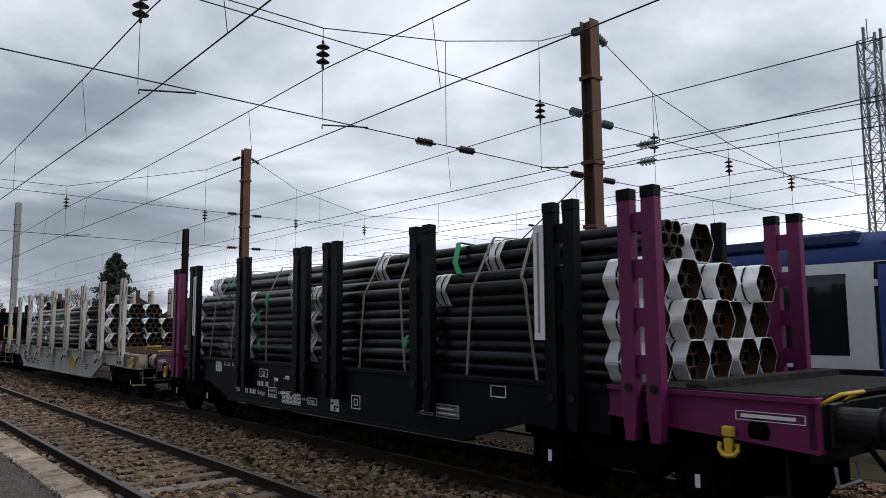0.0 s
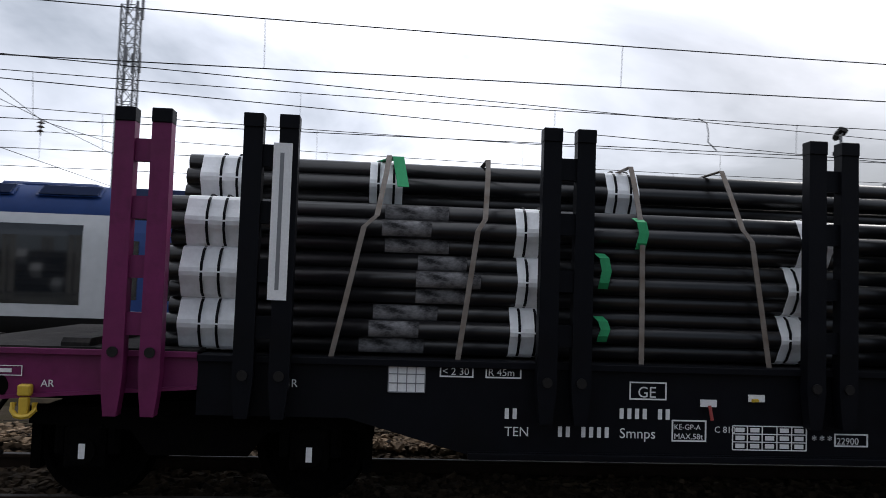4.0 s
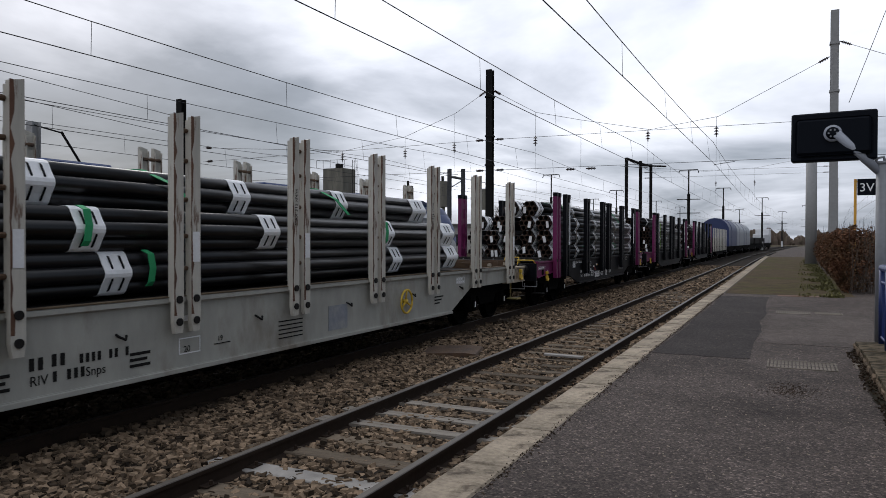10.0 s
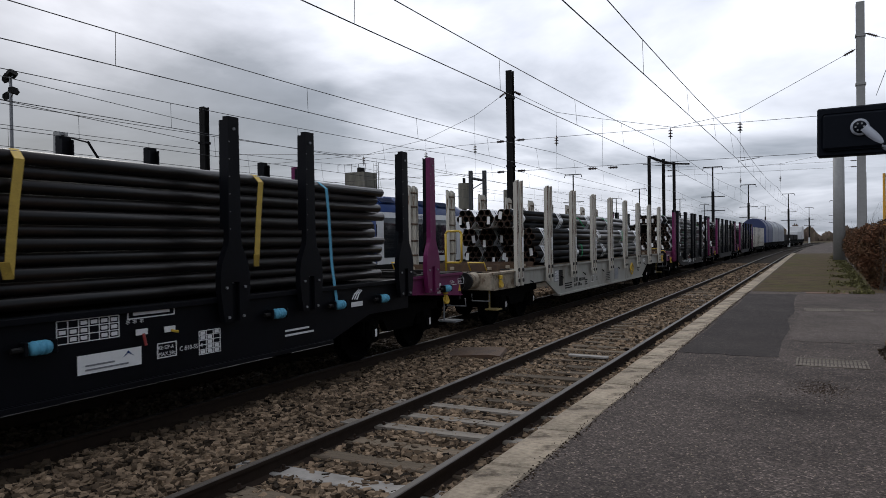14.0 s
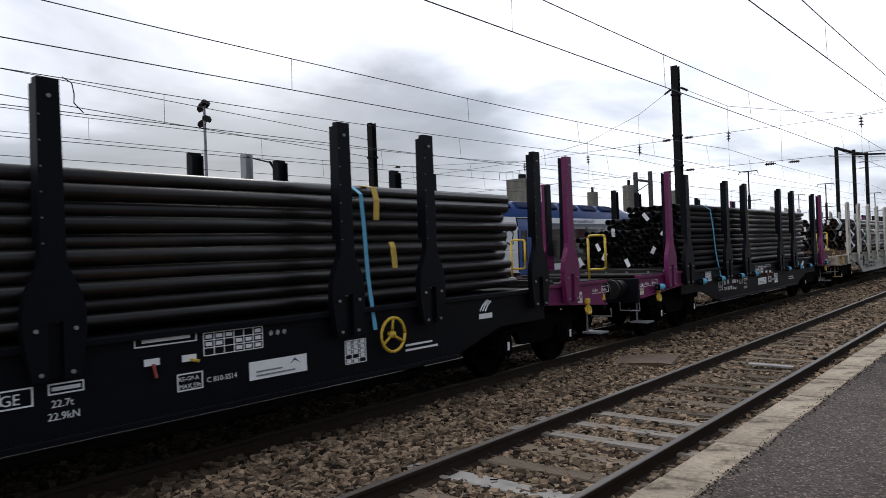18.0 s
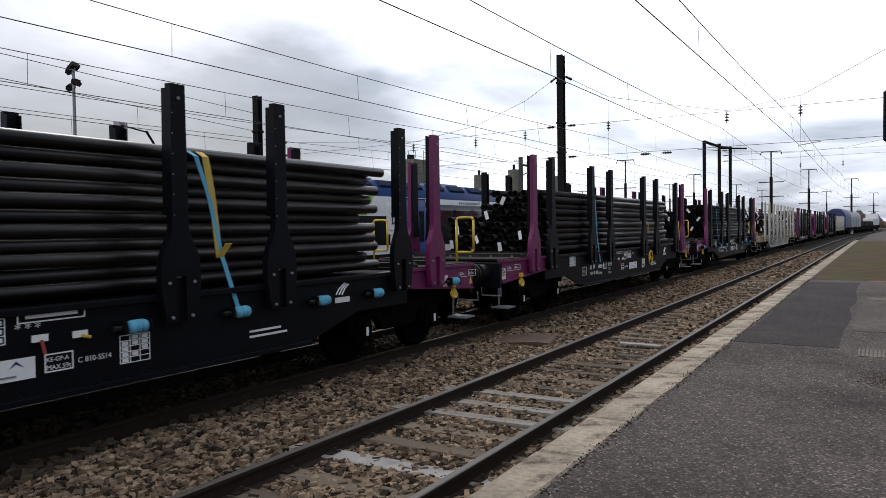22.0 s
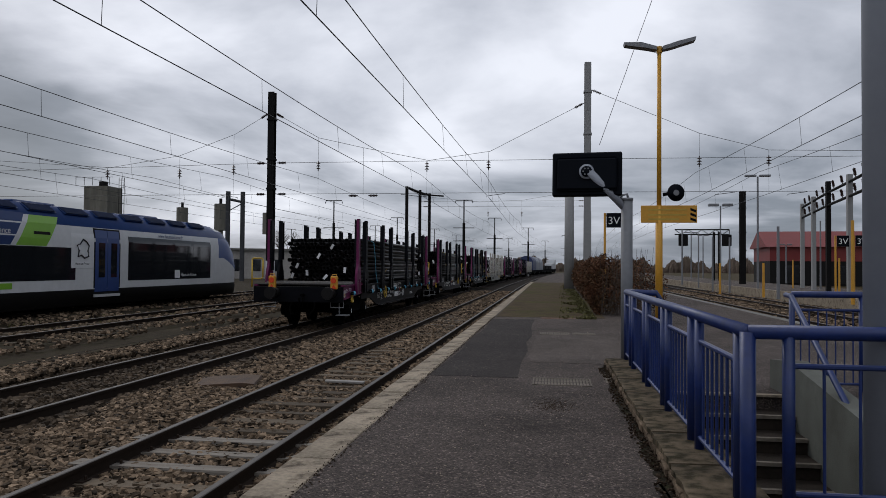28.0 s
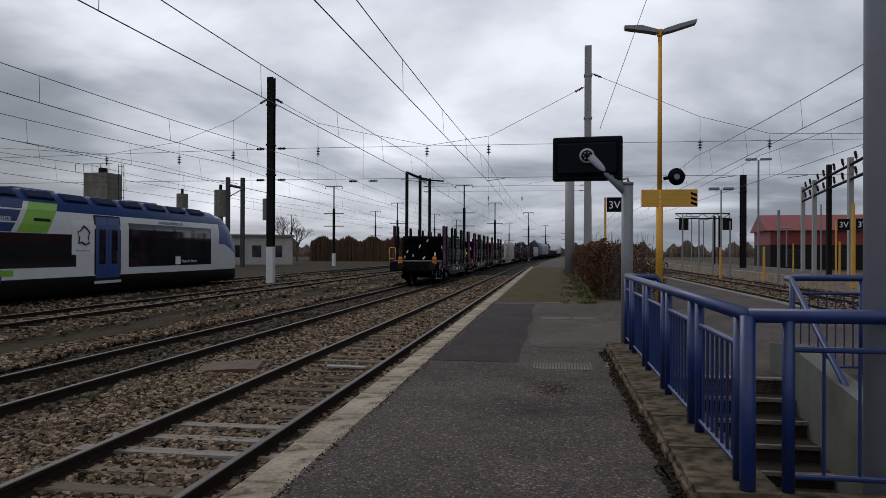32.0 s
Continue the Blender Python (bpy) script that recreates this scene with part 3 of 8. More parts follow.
def cover(name, x0, x1, y0, y1, z, material, label):
    bm = B()
    box(bm, x0, x1, y0, y1, z - 0.03, z + 0.008, 0.004)
    tagged(part(name, bm, material), label, "manhole cover")


cover("manhole_cover", 0.72, 1.02, 9.7, 10.5, PLAT_Z, M_DRAIN, "small concrete inspection cover in the asphalt")
cover("manhole_cover", -0.25, 0.75, 21.5, 21.9, PLAT_Z, M_RUST, "rusty steel cover plate in the asphalt")
cover("manhole_cover", -0.6, 0.5, -9.4, -8.6, PLAT_Z, M_CONC, "concrete inspection cover in the platform")

# rusty plate lying on the ballast between the tracks
bm = B()
prism(bm, [(-0.52, 0), (0.52, 0), (0.50, 0.045), (0.3, 0.07), (-0.3, 0.065), (-0.5, 0.04)], -0.42, 0.42)
plate_ob = part("steel_plate", bm, M_RUSTDARK, None, "", False, pose(-5.42, 11.9, -0.15, 1.5, -2, 14))
tagged(plate_ob, "rusty steel plate lying on the ballast between two tracks", "plate")

# ---- stairs to the underpass ----
x0, x1, y0, y1 = STAIR
bm = B()
box(bm, 0.875, x0, y0 - 0.12, 11.4, -0.4, PLAT_Z + 0.085)
plinth = tagged(part("stair_plinth", bm, M_WALL), "mossy weathered concrete plinth round the stair opening", "plinth", kind="structure")
rnd = random.Random(17)
STONES = []
for q in range(6):
    bm = B()
    box(bm, 0.825, 0.895, -0.098 - 0.03 * (q % 3), 0.098 + 0.03 * (q % 3), 0.004, 0.083, 0.012)
    for v in bm.verts:
        v.co += Vector((rnd.uniform(-0.009, 0.007), rnd.uniform(-0.008, 0.008), rnd.uniform(-0.007, 0.004)))
    STONES.append(to_mesh("stone", bm, M_BRICK))
yy, q = 4.35, 0
while yy < 11.3:
    w_ = 0.196 + 0.06 * (q % 3)
    share("stone", STONES[q % 6], plinth, pose(rnd.uniform(-0.012, 0.006), yy + w_ / 2, PLAT_Z))
    yy += w_ + rnd.uniform(0.012, 0.03)
    q += 1
COPING = []
for q in range(4):
    bm = B()
    n = 9
    top, low = [], []
    for i in range(n + 1):
        f = -0.485 + 0.97 * i / n
        e = rnd.uniform(-0.014, 0.012)
        top.append((bm.verts.new((0.835 + e, f, 0.128 + rnd.uniform(-0.004, 0.004))), bm.verts.new((1.30, f, 0.132 + rnd.uniform(-0.003, 0.003)))))
        low.append((bm.verts.new((0.832 + e + rnd.uniform(-0.004, 0.012), f, 0.084)), bm.verts.new((1.30, f, 0.084))))
    for i in range(n):
        bm.faces.new((top[i][0], top[i + 1][0], top[i + 1][1], top[i][1]))
        bm.faces.new((low[i][0], low[i][1], low[i + 1][1], low[i + 1][0]))
        bm.faces.new((top[i][0], low[i][0], low[i + 1][0], top[i + 1][0]))
        bm.faces.new((top[i][1], top[i + 1][1], low[i + 1][1], low[i][1]))
    bm.faces.new((top[0][0], top[0][1], low[0][1], low[0][0]))
    bm.faces.new((top[n][0], low[n][0], low[n][1], top[n][1]))
    COPING.append(to_mesh("coping_slab", bm, M_WALL))
for q in range(7):
    share("coping_slab", COPING[q % 4], plinth, pose(0, 4.84 + q * 1.0, PLAT_Z))
bm = B()
box(bm, x0, x1 + 0.2, y0 - 0.12, y0, -2.2, PLAT_Z + 0.13, 0.01)
tagged(part("stair_front_wall", bm, M_WALL), "concrete wall at the low end of the stairs", "wall", kind="structure")
bm = B()
box(bm, x0 - 0.004, x0 + 0.02, y0, y1, -2.6, PLAT_Z + 0.1)
tagged(part("stair_side_wall", bm, M_CONC), "grey rendered stair side wall", "wall", kind="structure")
bm = B()
plate(bm, [(y0, -2.6), (y1 + 0.6, -2.6), (y1 + 0.6, PLAT_Z + 0.35), (y1 - 0.1, PLAT_Z + 0.42), (y0, PLAT_Z - 0.2)], x1, x1 + 0.22)
tagged(part("stair_flank", bm, M_FLANK), "pale sloping concrete flank of the stairs", "wall", kind="structure")
stairs = tagged(new("stairs"), "concrete stairs with pale nosings going down to an underpass", "stairs", kind="structure")
for i in range(13):
    bm = B()
    ya = y1 - 0.38 * i
    if ya < y0 + 0.2:
        break
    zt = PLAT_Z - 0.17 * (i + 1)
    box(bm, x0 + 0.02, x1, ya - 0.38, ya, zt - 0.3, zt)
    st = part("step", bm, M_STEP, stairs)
    bm = B()
    box(bm, x0 + 0.02, x1, ya - 0.41, ya - 0.355, zt - 0.035, zt + 0.004)
    part("nosing", bm, M_DRAIN, stairs)
bm = B()
box(bm, x0 + 0.02, x1, y1 - 0.05, y1 + 0.05, PLAT_Z - 0.02, PLAT_Z + 0.006)
part("nosing", bm, M_KERB, stairs)

# ---- blue railing ----


def railing(name, pts, label, bars=True, zb=PLAT_Z + 0.13, zt=PLAT_Z + 1.12, post_step=1.08, rail=None, panels=None, gaps=8):
    ra = thing(name, pose(0, 0, 0), label, "railing", "stair railings")
    bm = B()
    path(bm, [(x, y, z) for x, y, z in (rail or pts)], 0.042, 10)
    part("handrail", bm, M_RAILBLUE, ra, "", True)
    if panels:  # separate frames along y, each between two posts of its own, and a stout corner post
        x, z = pts[0][0], pts[0][2]
        bm = B()
        tube(bm, (x, pts[-1][1], zb - 0.3), (x, pts[-1][1], z), 0.044, n=12)
        part("corner_post", bm, M_RAILBLUE, ra, "", True)
        for ya, yb in panels:
            for y in (ya, yb):
                bm = B()
                tube(bm, (x, y, zb), (x, y, z), 0.036, n=10)
                part("post", bm, M_RAILBLUE, ra, "", True)
            for zz in (zb + 0.09, z - 0.19):
                bm = B()
                tube(bm, (x, ya, zz), (x, yb, zz), 0.019, n=8)
                part("rail_bar", bm, M_RAILBLUE, ra)
            k = max(3, round((yb - ya) / 0.15))
            for j in range(1, k):
                bm = B()
                tube(bm, (x, ya + (yb - ya) * j / k, zb + 0.09), (x, ya + (yb - ya) * j / k, z - 0.19), 0.011, n=6)
                part("baluster", bm, M_RAILBLUE, ra)
        return ra
    for (xa, ya, za), (xb, yb, zb2) in zip(pts, pts[1:]):
        L = math.hypot(xb - xa, yb - ya)
        n = max(1, round(L / post_step))
        for i in range(n + 1):
            f = i / n
            px, py, pz = xa + (xb - xa) * f, ya + (yb - ya) * f, za + (zb2 - za) * f
            if i == n and (xb, yb, zb2) != pts[-1]:
                continue
            bm = B()
            tube(bm, (px, py, zb), (px, py, pz), 0.036, n=10)
            part("post", bm, M_RAILBLUE, ra, "", True)
            if i == n or not bars:
                continue
            g = (i + 1) / n
            qx, qy = xa + (xb - xa) * g, ya + (yb - ya) * g
            fz, gz = za + (zb2 - za) * f - 0.19, za + (zb2 - za) * g - 0.19
            for zz0, zz1 in ((zb + 0.09, zb + 0.09), (fz, gz)):
                bm = B()
                tube(bm, (px, py, zz0), (qx, qy, zz1), 0.017, n=8)
                part("rail_bar", bm, M_RAILBLUE, ra)
            k = gaps
            for j in range(1, k):
                h = j / k
                bm = B()
                ex, ey = px + (qx - px) * h, py + (qy - py) * h
                tube(bm, (ex, ey, zb + 0.09), (ex, ey, fz + (gz - fz) * h), 0.0095, n=6)
                part("baluster", bm, M_RAILBLUE, ra)
    return ra


RT = PLAT_Z + 1.13
railing("railing", [(1.12, 11.2, RT), (1.12, 4.42, RT)], "blue painted tubular railing on the stair plinth", panels=((4.62, 5.8), (6.1, 7.27), (7.56, 8.74), (9.03, 10.2), (10.5, 11.2)))
railing("railing", [(1.34, 4.42, RT), (3.24, 4.42, RT)], "blue painted railing across the end of the stairs", zb=PLAT_Z + 0.13, post_step=1.9, rail=[(1.12, 4.42, RT), (3.3, 4.42, RT)], gaps=10)
railing("railing", [(2.95, 9.6, RT + 0.05), (4.6, 9.7, RT + 0.05)], "blue railing at the head of the stairs", zb=PLAT_Z, post_step=0.8)
bm = B()
path(bm, [(2.82, 9.4, RT + 0.05), (2.82, 9.2, RT + 0.04), (2.82, 5.0, -0.95)], 0.032, 8)
tagged(part("stair_handrail", bm, M_RAILBLUE, None, "", True), "sloping blue tubular handrail down the stair flank", "handrail")
bm = B()
path(bm, [(1.12, 11.2, RT), (1.55, 11.2, RT - 0.01), (1.62, 11.2, RT - 0.12), (1.62, 11.2, PLAT_Z)], 0.045, 10)
tagged(part("railing_return", bm, M_RAILBLUE, None, "", True), "rounded blue end of the stair railing", "railing")

# grey pole close by
bm = B()
tube(bm, (1.93, 4.62, PLAT_Z), (1.93, 4.62, 9.0), 0.11, n=24)
tagged(part("grey_pole", bm, M_POLE, None, "", True), "smooth grey painted steel pole on the platform", "pole")

# ---- screen on its bracket ----
scr = thing("information_screen", pose(1.16, 11.55, PLAT_Z), "dark information screen on a grey post seen from behind", "screen")
bm = B()
tube(bm, (0, 0, 0), (0, 0, 2.52), 0.088, n=16)
tube(bm, (0, 0, 2.52), (0, 0, 2.56), 0.095, n=16)
part("post", bm, M_GALV, scr, "", True)
bm = B()
path(bm, [(0.03, 0, 2.52), (0, -0.02, 2.62), (-0.08, -0.03, 2.6), (-0.1, -0.03, 2.5)], 0.02, 8)
part("bracket_loop", bm, M_GALV, scr, "", True)
bm = B()
path(bm, [(-0.02, 0, 2.4), (-0.57, -0.14, 2.95)], 0.06, 10)
part("arm", bm, M_POLE, scr, "", True)
bm = B()
box(bm, -0.53, 0.53, -0.07, 0.07, -0.34, 0.34, 0.02)
box(bm, -0.47, 0.47, -0.13, -0.07, -0.27, 0.25, 0.04)
panel = part("casing", bm, M_SCREENBACK, scr, "black casing of the screen", False, pose(-0.60, 0.03, 2.93, -4, 0, -6))
bm = B()
tube(bm, (0, -0.13, 0.02), (0, -0.165, 0.02), 0.115, n=24)
part("mount_ring", bm, M_POLE, panel, "", True)
bm = B()
tube(bm, (0, -0.166, 0.02), (0, -0.172, 0.02), 0.085, n=24)
part("mount_disc", bm, M_SCREENBACK, panel, "", True)
bm = B()
for k in range(6):
    a = k * math.pi / 3
    tube(bm, (0.05 * math.cos(a), -0.172, 0.02 + 0.05 * math.sin(a)), (0.05 * math.cos(a), -0.18, 0.02 + 0.05 * math.sin(a)), 0.013, n=8)
part("mount_bolt", bm, M_GALV, panel)

# ---- platform lamp with sign and horn ----


def platform_lamp(x, y, sign=True, h=7.5):
    la = thing("platform_lamp", pose(x, y, PLAT_Z), "orange-yellow lamp post with flat grey heads, sign and horn", "lamp post", "platform lamps")
    bm = B()
    tube(bm, (0, 0, 0), (0, 0, 3.2), 0.10, 0.095, 12)
    tube(bm, (0, 0, 3.2), (0, 0, h), 0.065, 0.055, 12)
    part("pole", bm, M_ORANGE, la, "", True)
    bm = B()
    tube(bm, (0, 0, h - 0.02), (0, 0, h + 0.16), 0.08, n=12)
    part("cap", bm, M_ORANGE, la)
    for s in (-1, 1):
        bm = B()
        prism(bm, [(s * 0.08, h + 0.04), (s * 0.35, h + 0.1), (s * 0.95, h + 0.2 + 0.08 * (s > 0)), (s * 0.97, h + 0.28 + 0.1 * (s > 0)), (s * 0.5, h + 0.27), (s * 0.08, h + 0.14)], -0.15, 0.15)
        part("lamp_head", bm, M_GALV, la, "flat grey lamp head")
    if sign:
        bm = B()
        box(bm, -0.5, 1.0, -0.09, -0.06, 2.74, 3.22, 0.01)
        sg = part("sign_board", bm, M_ORANGE, la, "yellow warning sign board")
        for zz in (3.1, 2.96, 2.84):
            bm = B()
            box(bm, -0.3, 0.72 - 0.2 * (zz < 2.9), -0.096, -0.091, zz - 0.02, zz + 0.02)
            part("writing_bar", bm, M_YSTRAP, sg)
        for k in range(3):
            bm = B()
            plate_pts = [(0.82, 2.82 + 0.13 * k), (0.98, 2.76 + 0.13 * k), (0.98, 2.83 + 0.13 * k), (0.82, 2.89 + 0.13 * k)]
            a = [bm.verts.new((px, -0.094, pz)) for px, pz in plate_pts]
            b = [bm.verts.new((px, -0.09, pz)) for px, pz in plate_pts]
            bm.faces.new(a)
            bm.faces.new(b[::-1])
            for q in range(4):
                bm.faces.new((a[q], a[(q + 1) % 4], b[(q + 1) % 4], b[q]))
            part("hazard_stripe", bm, M_BLACK, sg)
        bm = B()
        tube(bm, (0.1, 0, 3.53), (0.36, -0.05, 3.56), 0.05, n=10)
        tube(bm, (0.36, 0.12, 3.56), (0.42, -0.2, 3.56), 0.07, 0.24, 20)
        horn = part("loudspeaker", bm, M_SCREENBACK, la, "black horn loudspeaker", True)
        bm = B()
        tube(bm, (0.425, -0.17, 3.56), (0.43, -0.205, 3.56), 0.08, n=14)
        part("diaphragm", bm, M_GALV, horn)
    return la


platform_lamp(2.98, 21.0)

# ---- goods wagons ----


def wheel_mesh(s):
    """One turned wheel: hub, dished web, tread and inner flange in a single profile."""
    prof = [(0.64, 0.0), (0.64, 0.14), (0.69, 0.16), (0.70, 0.38), (0.665, 0.40), (0.665, 0.485), (0.69, 0.492), (0.70, 0.462),
            (0.815, 0.45), (0.82, 0.40), (0.765, 0.375), (0.755, 0.17), (0.86, 0.15), (0.86, 0.0)]
    bm = B()
    n = 24
    rings = []
    for x, r in prof:
        if r == 0:
            rings.append([bm.verts.new((s * x, 0, 0))] * n)
        else:
            rings.append([bm.verts.new((s * x, r * math.cos(6.28319 * k / n), r * math.sin(6.28319 * k / n))) for k in range(n)])
    for a, b in zip(rings, rings[1:]):
        for k in range(n):
            q = (k + 1) % n
            if a[0] is a[1]:
                bm.faces.new((a[0], b[k], b[q]))
            elif b[0] is b[1]:
                bm.faces.new((a[k], b[0], a[q]))
            else:
                bm.faces.new((a[k], b[k], b[q], a[q]))
    bmesh.ops.recalc_face_normals(bm, faces=bm.faces)
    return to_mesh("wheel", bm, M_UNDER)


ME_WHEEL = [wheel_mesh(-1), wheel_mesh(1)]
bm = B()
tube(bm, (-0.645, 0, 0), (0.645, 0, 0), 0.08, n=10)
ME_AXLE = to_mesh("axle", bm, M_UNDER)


def wheels(bogie, y):
    """Two wheels and their axle under a bogie."""
    for me in ME_WHEEL:
        share("wheel", me, bogie, pose(0, y, 0.46))
    share("axle", ME_AXLE, bogie, pose(0, y, 0.46))


def axlebox_mesh():
    bm = B()
    box(bm, 0.93, 1.10, -0.16, 0.16, 0.30, 0.66, 0.03)
    tube(bm, (1.09, 0, 0.46), (1.14, 0, 0.46), 0.11, n=12)
    for dy in (-0.2, 0.2):
        tube(bm, (1.0, dy, 0.42), (1.0, dy, 0.70), 0.06, n=8)
    return to_mesh("axle_box", bm, M_UNDER)


ME_AXLEBOX = axlebox_mesh()


def bogie_mesh():
    bm = B()
    for s in (-1, 1):
        plate(bm, [(-1.35, 0.66), (-1.35, 0.80), (-0.45, 0.80), (-0.3, 0.86), (0.3, 0.86), (0.45, 0.80), (1.35, 0.80), (1.35, 0.66), (0.55, 0.62), (0.4, 0.42), (-0.4, 0.42), (-0.55, 0.62)], s * 0.94, s * 1.06)
        for dy in (-1.42, 1.42):
            box(bm, s * 0.70, s * 0.85, dy * 0.97 - 0.04, dy * 0.97 + 0.04, 0.25, 0.62)
    box(bm, -0.94, 0.94, -0.25, 0.25, 0.55, 0.86)
    for dy in (-1.3, 1.3):
        box(bm, -0.94, 0.94, dy - 0.06, dy + 0.06, 0.62, 0.76)
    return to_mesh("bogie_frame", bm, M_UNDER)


ME_BOGIE = bogie_mesh()
bm = B()
box(bm, 1.141, 1.146, -0.02, 0.03, 0.40, 0.52)
ME_AXLEMARK = to_mesh("axle_mark", bm, M_WHITE)


def buffer_mesh():
    bm = B()
    box(bm, -0.18, 0.18, 0, 0.03, -0.18, 0.18, 0.01)
    tube(bm, (0, 0.03, 0), (0, 0.34, 0), 0.15, n=20)
    tube(bm, (0, 0.33, 0), (0, 0.36, 0), 0.165, n=20)
    tube(bm, (0, 0.34, 0), (0, 0.52, 0), 0.115, n=16)
    tube(bm, (0, 0.505, 0), (0, 0.545, 0), 0.185, 0.18, 28)
    return to_mesh("buffer", bm, M_BUFFER)


ME_BUFFER = buffer_mesh()


def hook_mesh():
    bm = B()
    box(bm, -0.02, 0.05, -0.05, 0.05, 0.07, 0.16, 0.012)
    box(bm, -0.01, 0.045, -0.035, 0.035, -0.10, 0.06, 0.008)
    path(bm, [(0.02, -0.08, 0.02), (0.03, -0.085, -0.04), (0.04, -0.05, -0.08), (0.045, 0, -0.09), (0.04, 0.05, -0.08), (0.03, 0.085, -0.04), (0.02, 0.08, 0.02)], 0.021, 6)
    return to_mesh("lashing_hook", bm, M_YELLOW)


ME_HOOK = hook_mesh()


def bracket_mesh():
    """Shunter's grab handle below the headstock."""
    bm = B()
    path(bm, [(0, -0.2, 0.15), (0.02, -0.2, 0), (0.02, 0.2, 0), (0, 0.2, 0.15)], 0.014, 6)
    return to_mesh("shunter_handle", bm, M_GALV)


ME_GRAB = bracket_mesh()


def single_post(material):
    """Tapered stanchion with flared foot; stands at the wagon's flank, foot at z 0.74."""
    half = [(0.088, 3.34), (0.1, 1.94), (0.115, 1.86), (0.16, 1.77), (0.215, 1.65), (0.24, 1.52), (0.24, 1.34), (0.21, 1.14), (0.18, 0.99), (0.058, 0.99), (0.058, 1.44)]
    bm = B()
    plate(bm, half + [(-y, z) for y, z in half[::-1]], 1.255, 1.335)
    box(bm, 1.25, 1.29, -0.054, 0.054, 1.0, 1.42)
    outer = len(bm.faces)
    for d in (-1, 1):
        plate(bm, [(d * 0.088, 3.3), (d * 0.1, 2.05), (d * 0.075, 2.05), (d * 0.065, 3.3)], 1.2, 1.256)
    for k, f in enumerate(bm.faces):
        f.material_index = 1 if k >= outer else 0
    return to_mesh("stanchion", bm, [material, M_BLACK])


def twin_post_mesh():
    """One leg of a twin stanchion."""
    bm = B()
    plate(bm, [(-0.076, 3.18), (0.076, 3.18), (0.082, 1.1), (0.07, 0.95), (0.05, 0.78), (-0.05, 0.78), (-0.07, 0.95), (-0.082, 1.1)], 1.25, 1.36)
    return bm


ME_SPOST = {m.name: single_post(m) for m in (M_PINK, M_BLACK)}
bm = B()
plate(bm, [(-0.086, 3.33), (0.086, 3.33), (0.1, 1.96), (0.13, 1.7), (-0.13, 1.7), (-0.1, 1.96)], 1.190, 1.1985)
ME_INNER = to_mesh("inner_face", bm, M_BLACK)
ME_TPOST = {m.name: to_mesh("stanchion", twin_post_mesh(), m) for m in (M_PINK, M_BLACK)}
bm = B()
box(bm, 1.245, 1.372, -0.08, 0.08, 3.1, 3.215, 0.006)
ME_TCAP = to_mesh("post_cap", bm, M_BLACK)
bm = B()
box(bm, 1.265, 1.33, -0.14, 0.14, -0.09, 0.09)
ME_TIE = {m.name: to_mesh("cross_tie", bm.copy(), m) for m in (M_PINK, M_BLACK)}
bm.free()
bm = B()
box(bm, 0, 0.006, -0.006, 0.006, -0.006, 0.006)
ME_RIVET = to_mesh("rivet", bm, M_GALV)
bm = B()
tube(bm, (1.33, 0, 0), (1.375, 0, 0), 0.042, n=12)
ME_BOLT = to_mesh("bolt", bm, M_BUFFER)
bm = B()
tube(bm, (1.33, 0, 0), (1.352, 0, 0), 0.017, n=8)
ME_STUD = to_mesh("stud", bm, M_GALV)


def gpost_mesh():
    bm = B()
    plate(bm, [(-0.068, 3.20), (0.066, 3.23), (0.07, 0.98), (0.05, 0.86), (-0.05, 0.86), (-0.07, 0.98)], 1.345, 1.40)
    for d in (-1, 1):
        plate(bm, [(d * 0.066, 3.17), (d * 0.052, 3.17), (d * 0.052, 1.2), (d * 0.066, 1.2)], 1.31, 1.345)
    return to_mesh("stanchion", bm, M_GREYPOST)


ME_GPOST = gpost_mesh()
ME_STREAK = []
rnd = random.Random(77)
for q in range(4):
    bm = B()
    zs = [1.05 + 0.135 * k for k in range(17)]
    inner = [-0.052 + rnd.uniform(-0.014, 0.03) for _ in zs]
    plate(bm, [(-0.0695, z) for z in zs] + [(w_, z) for w_, z in zip(inner[::-1], zs[::-1])], 1.398, 1.4025)
    ME_STREAK.append(to_mesh("rust_streak", bm, M_RUST))
bm = B()
tube(bm, (1.33, -0.16, 0), (1.33, 0.16, 0), 0.026, n=8)
ME_GRUNG = to_mesh("cross_rung", bm, M_RUSTDARK)
bm = B()
box(bm, 1.401, 1.406, -0.05, 0.05, 1.62, 1.95)
ME_GLABEL = to_mesh("label_plate", bm, M_WHITE)


def turned(m):
    return Matrix.Rotation(math.pi, 4, "Z") @ m


FAR = 0.34  # the black wagons reach further out on the yard side


def both(name, me, parent, y, z=0.0, x=0.0, far=0.0):
    """The same part on both flanks."""
    share(name, me, parent, pose(x, y, z))
    share(name, me, parent, pose(-x - far, y, z, 0, 0, 180))


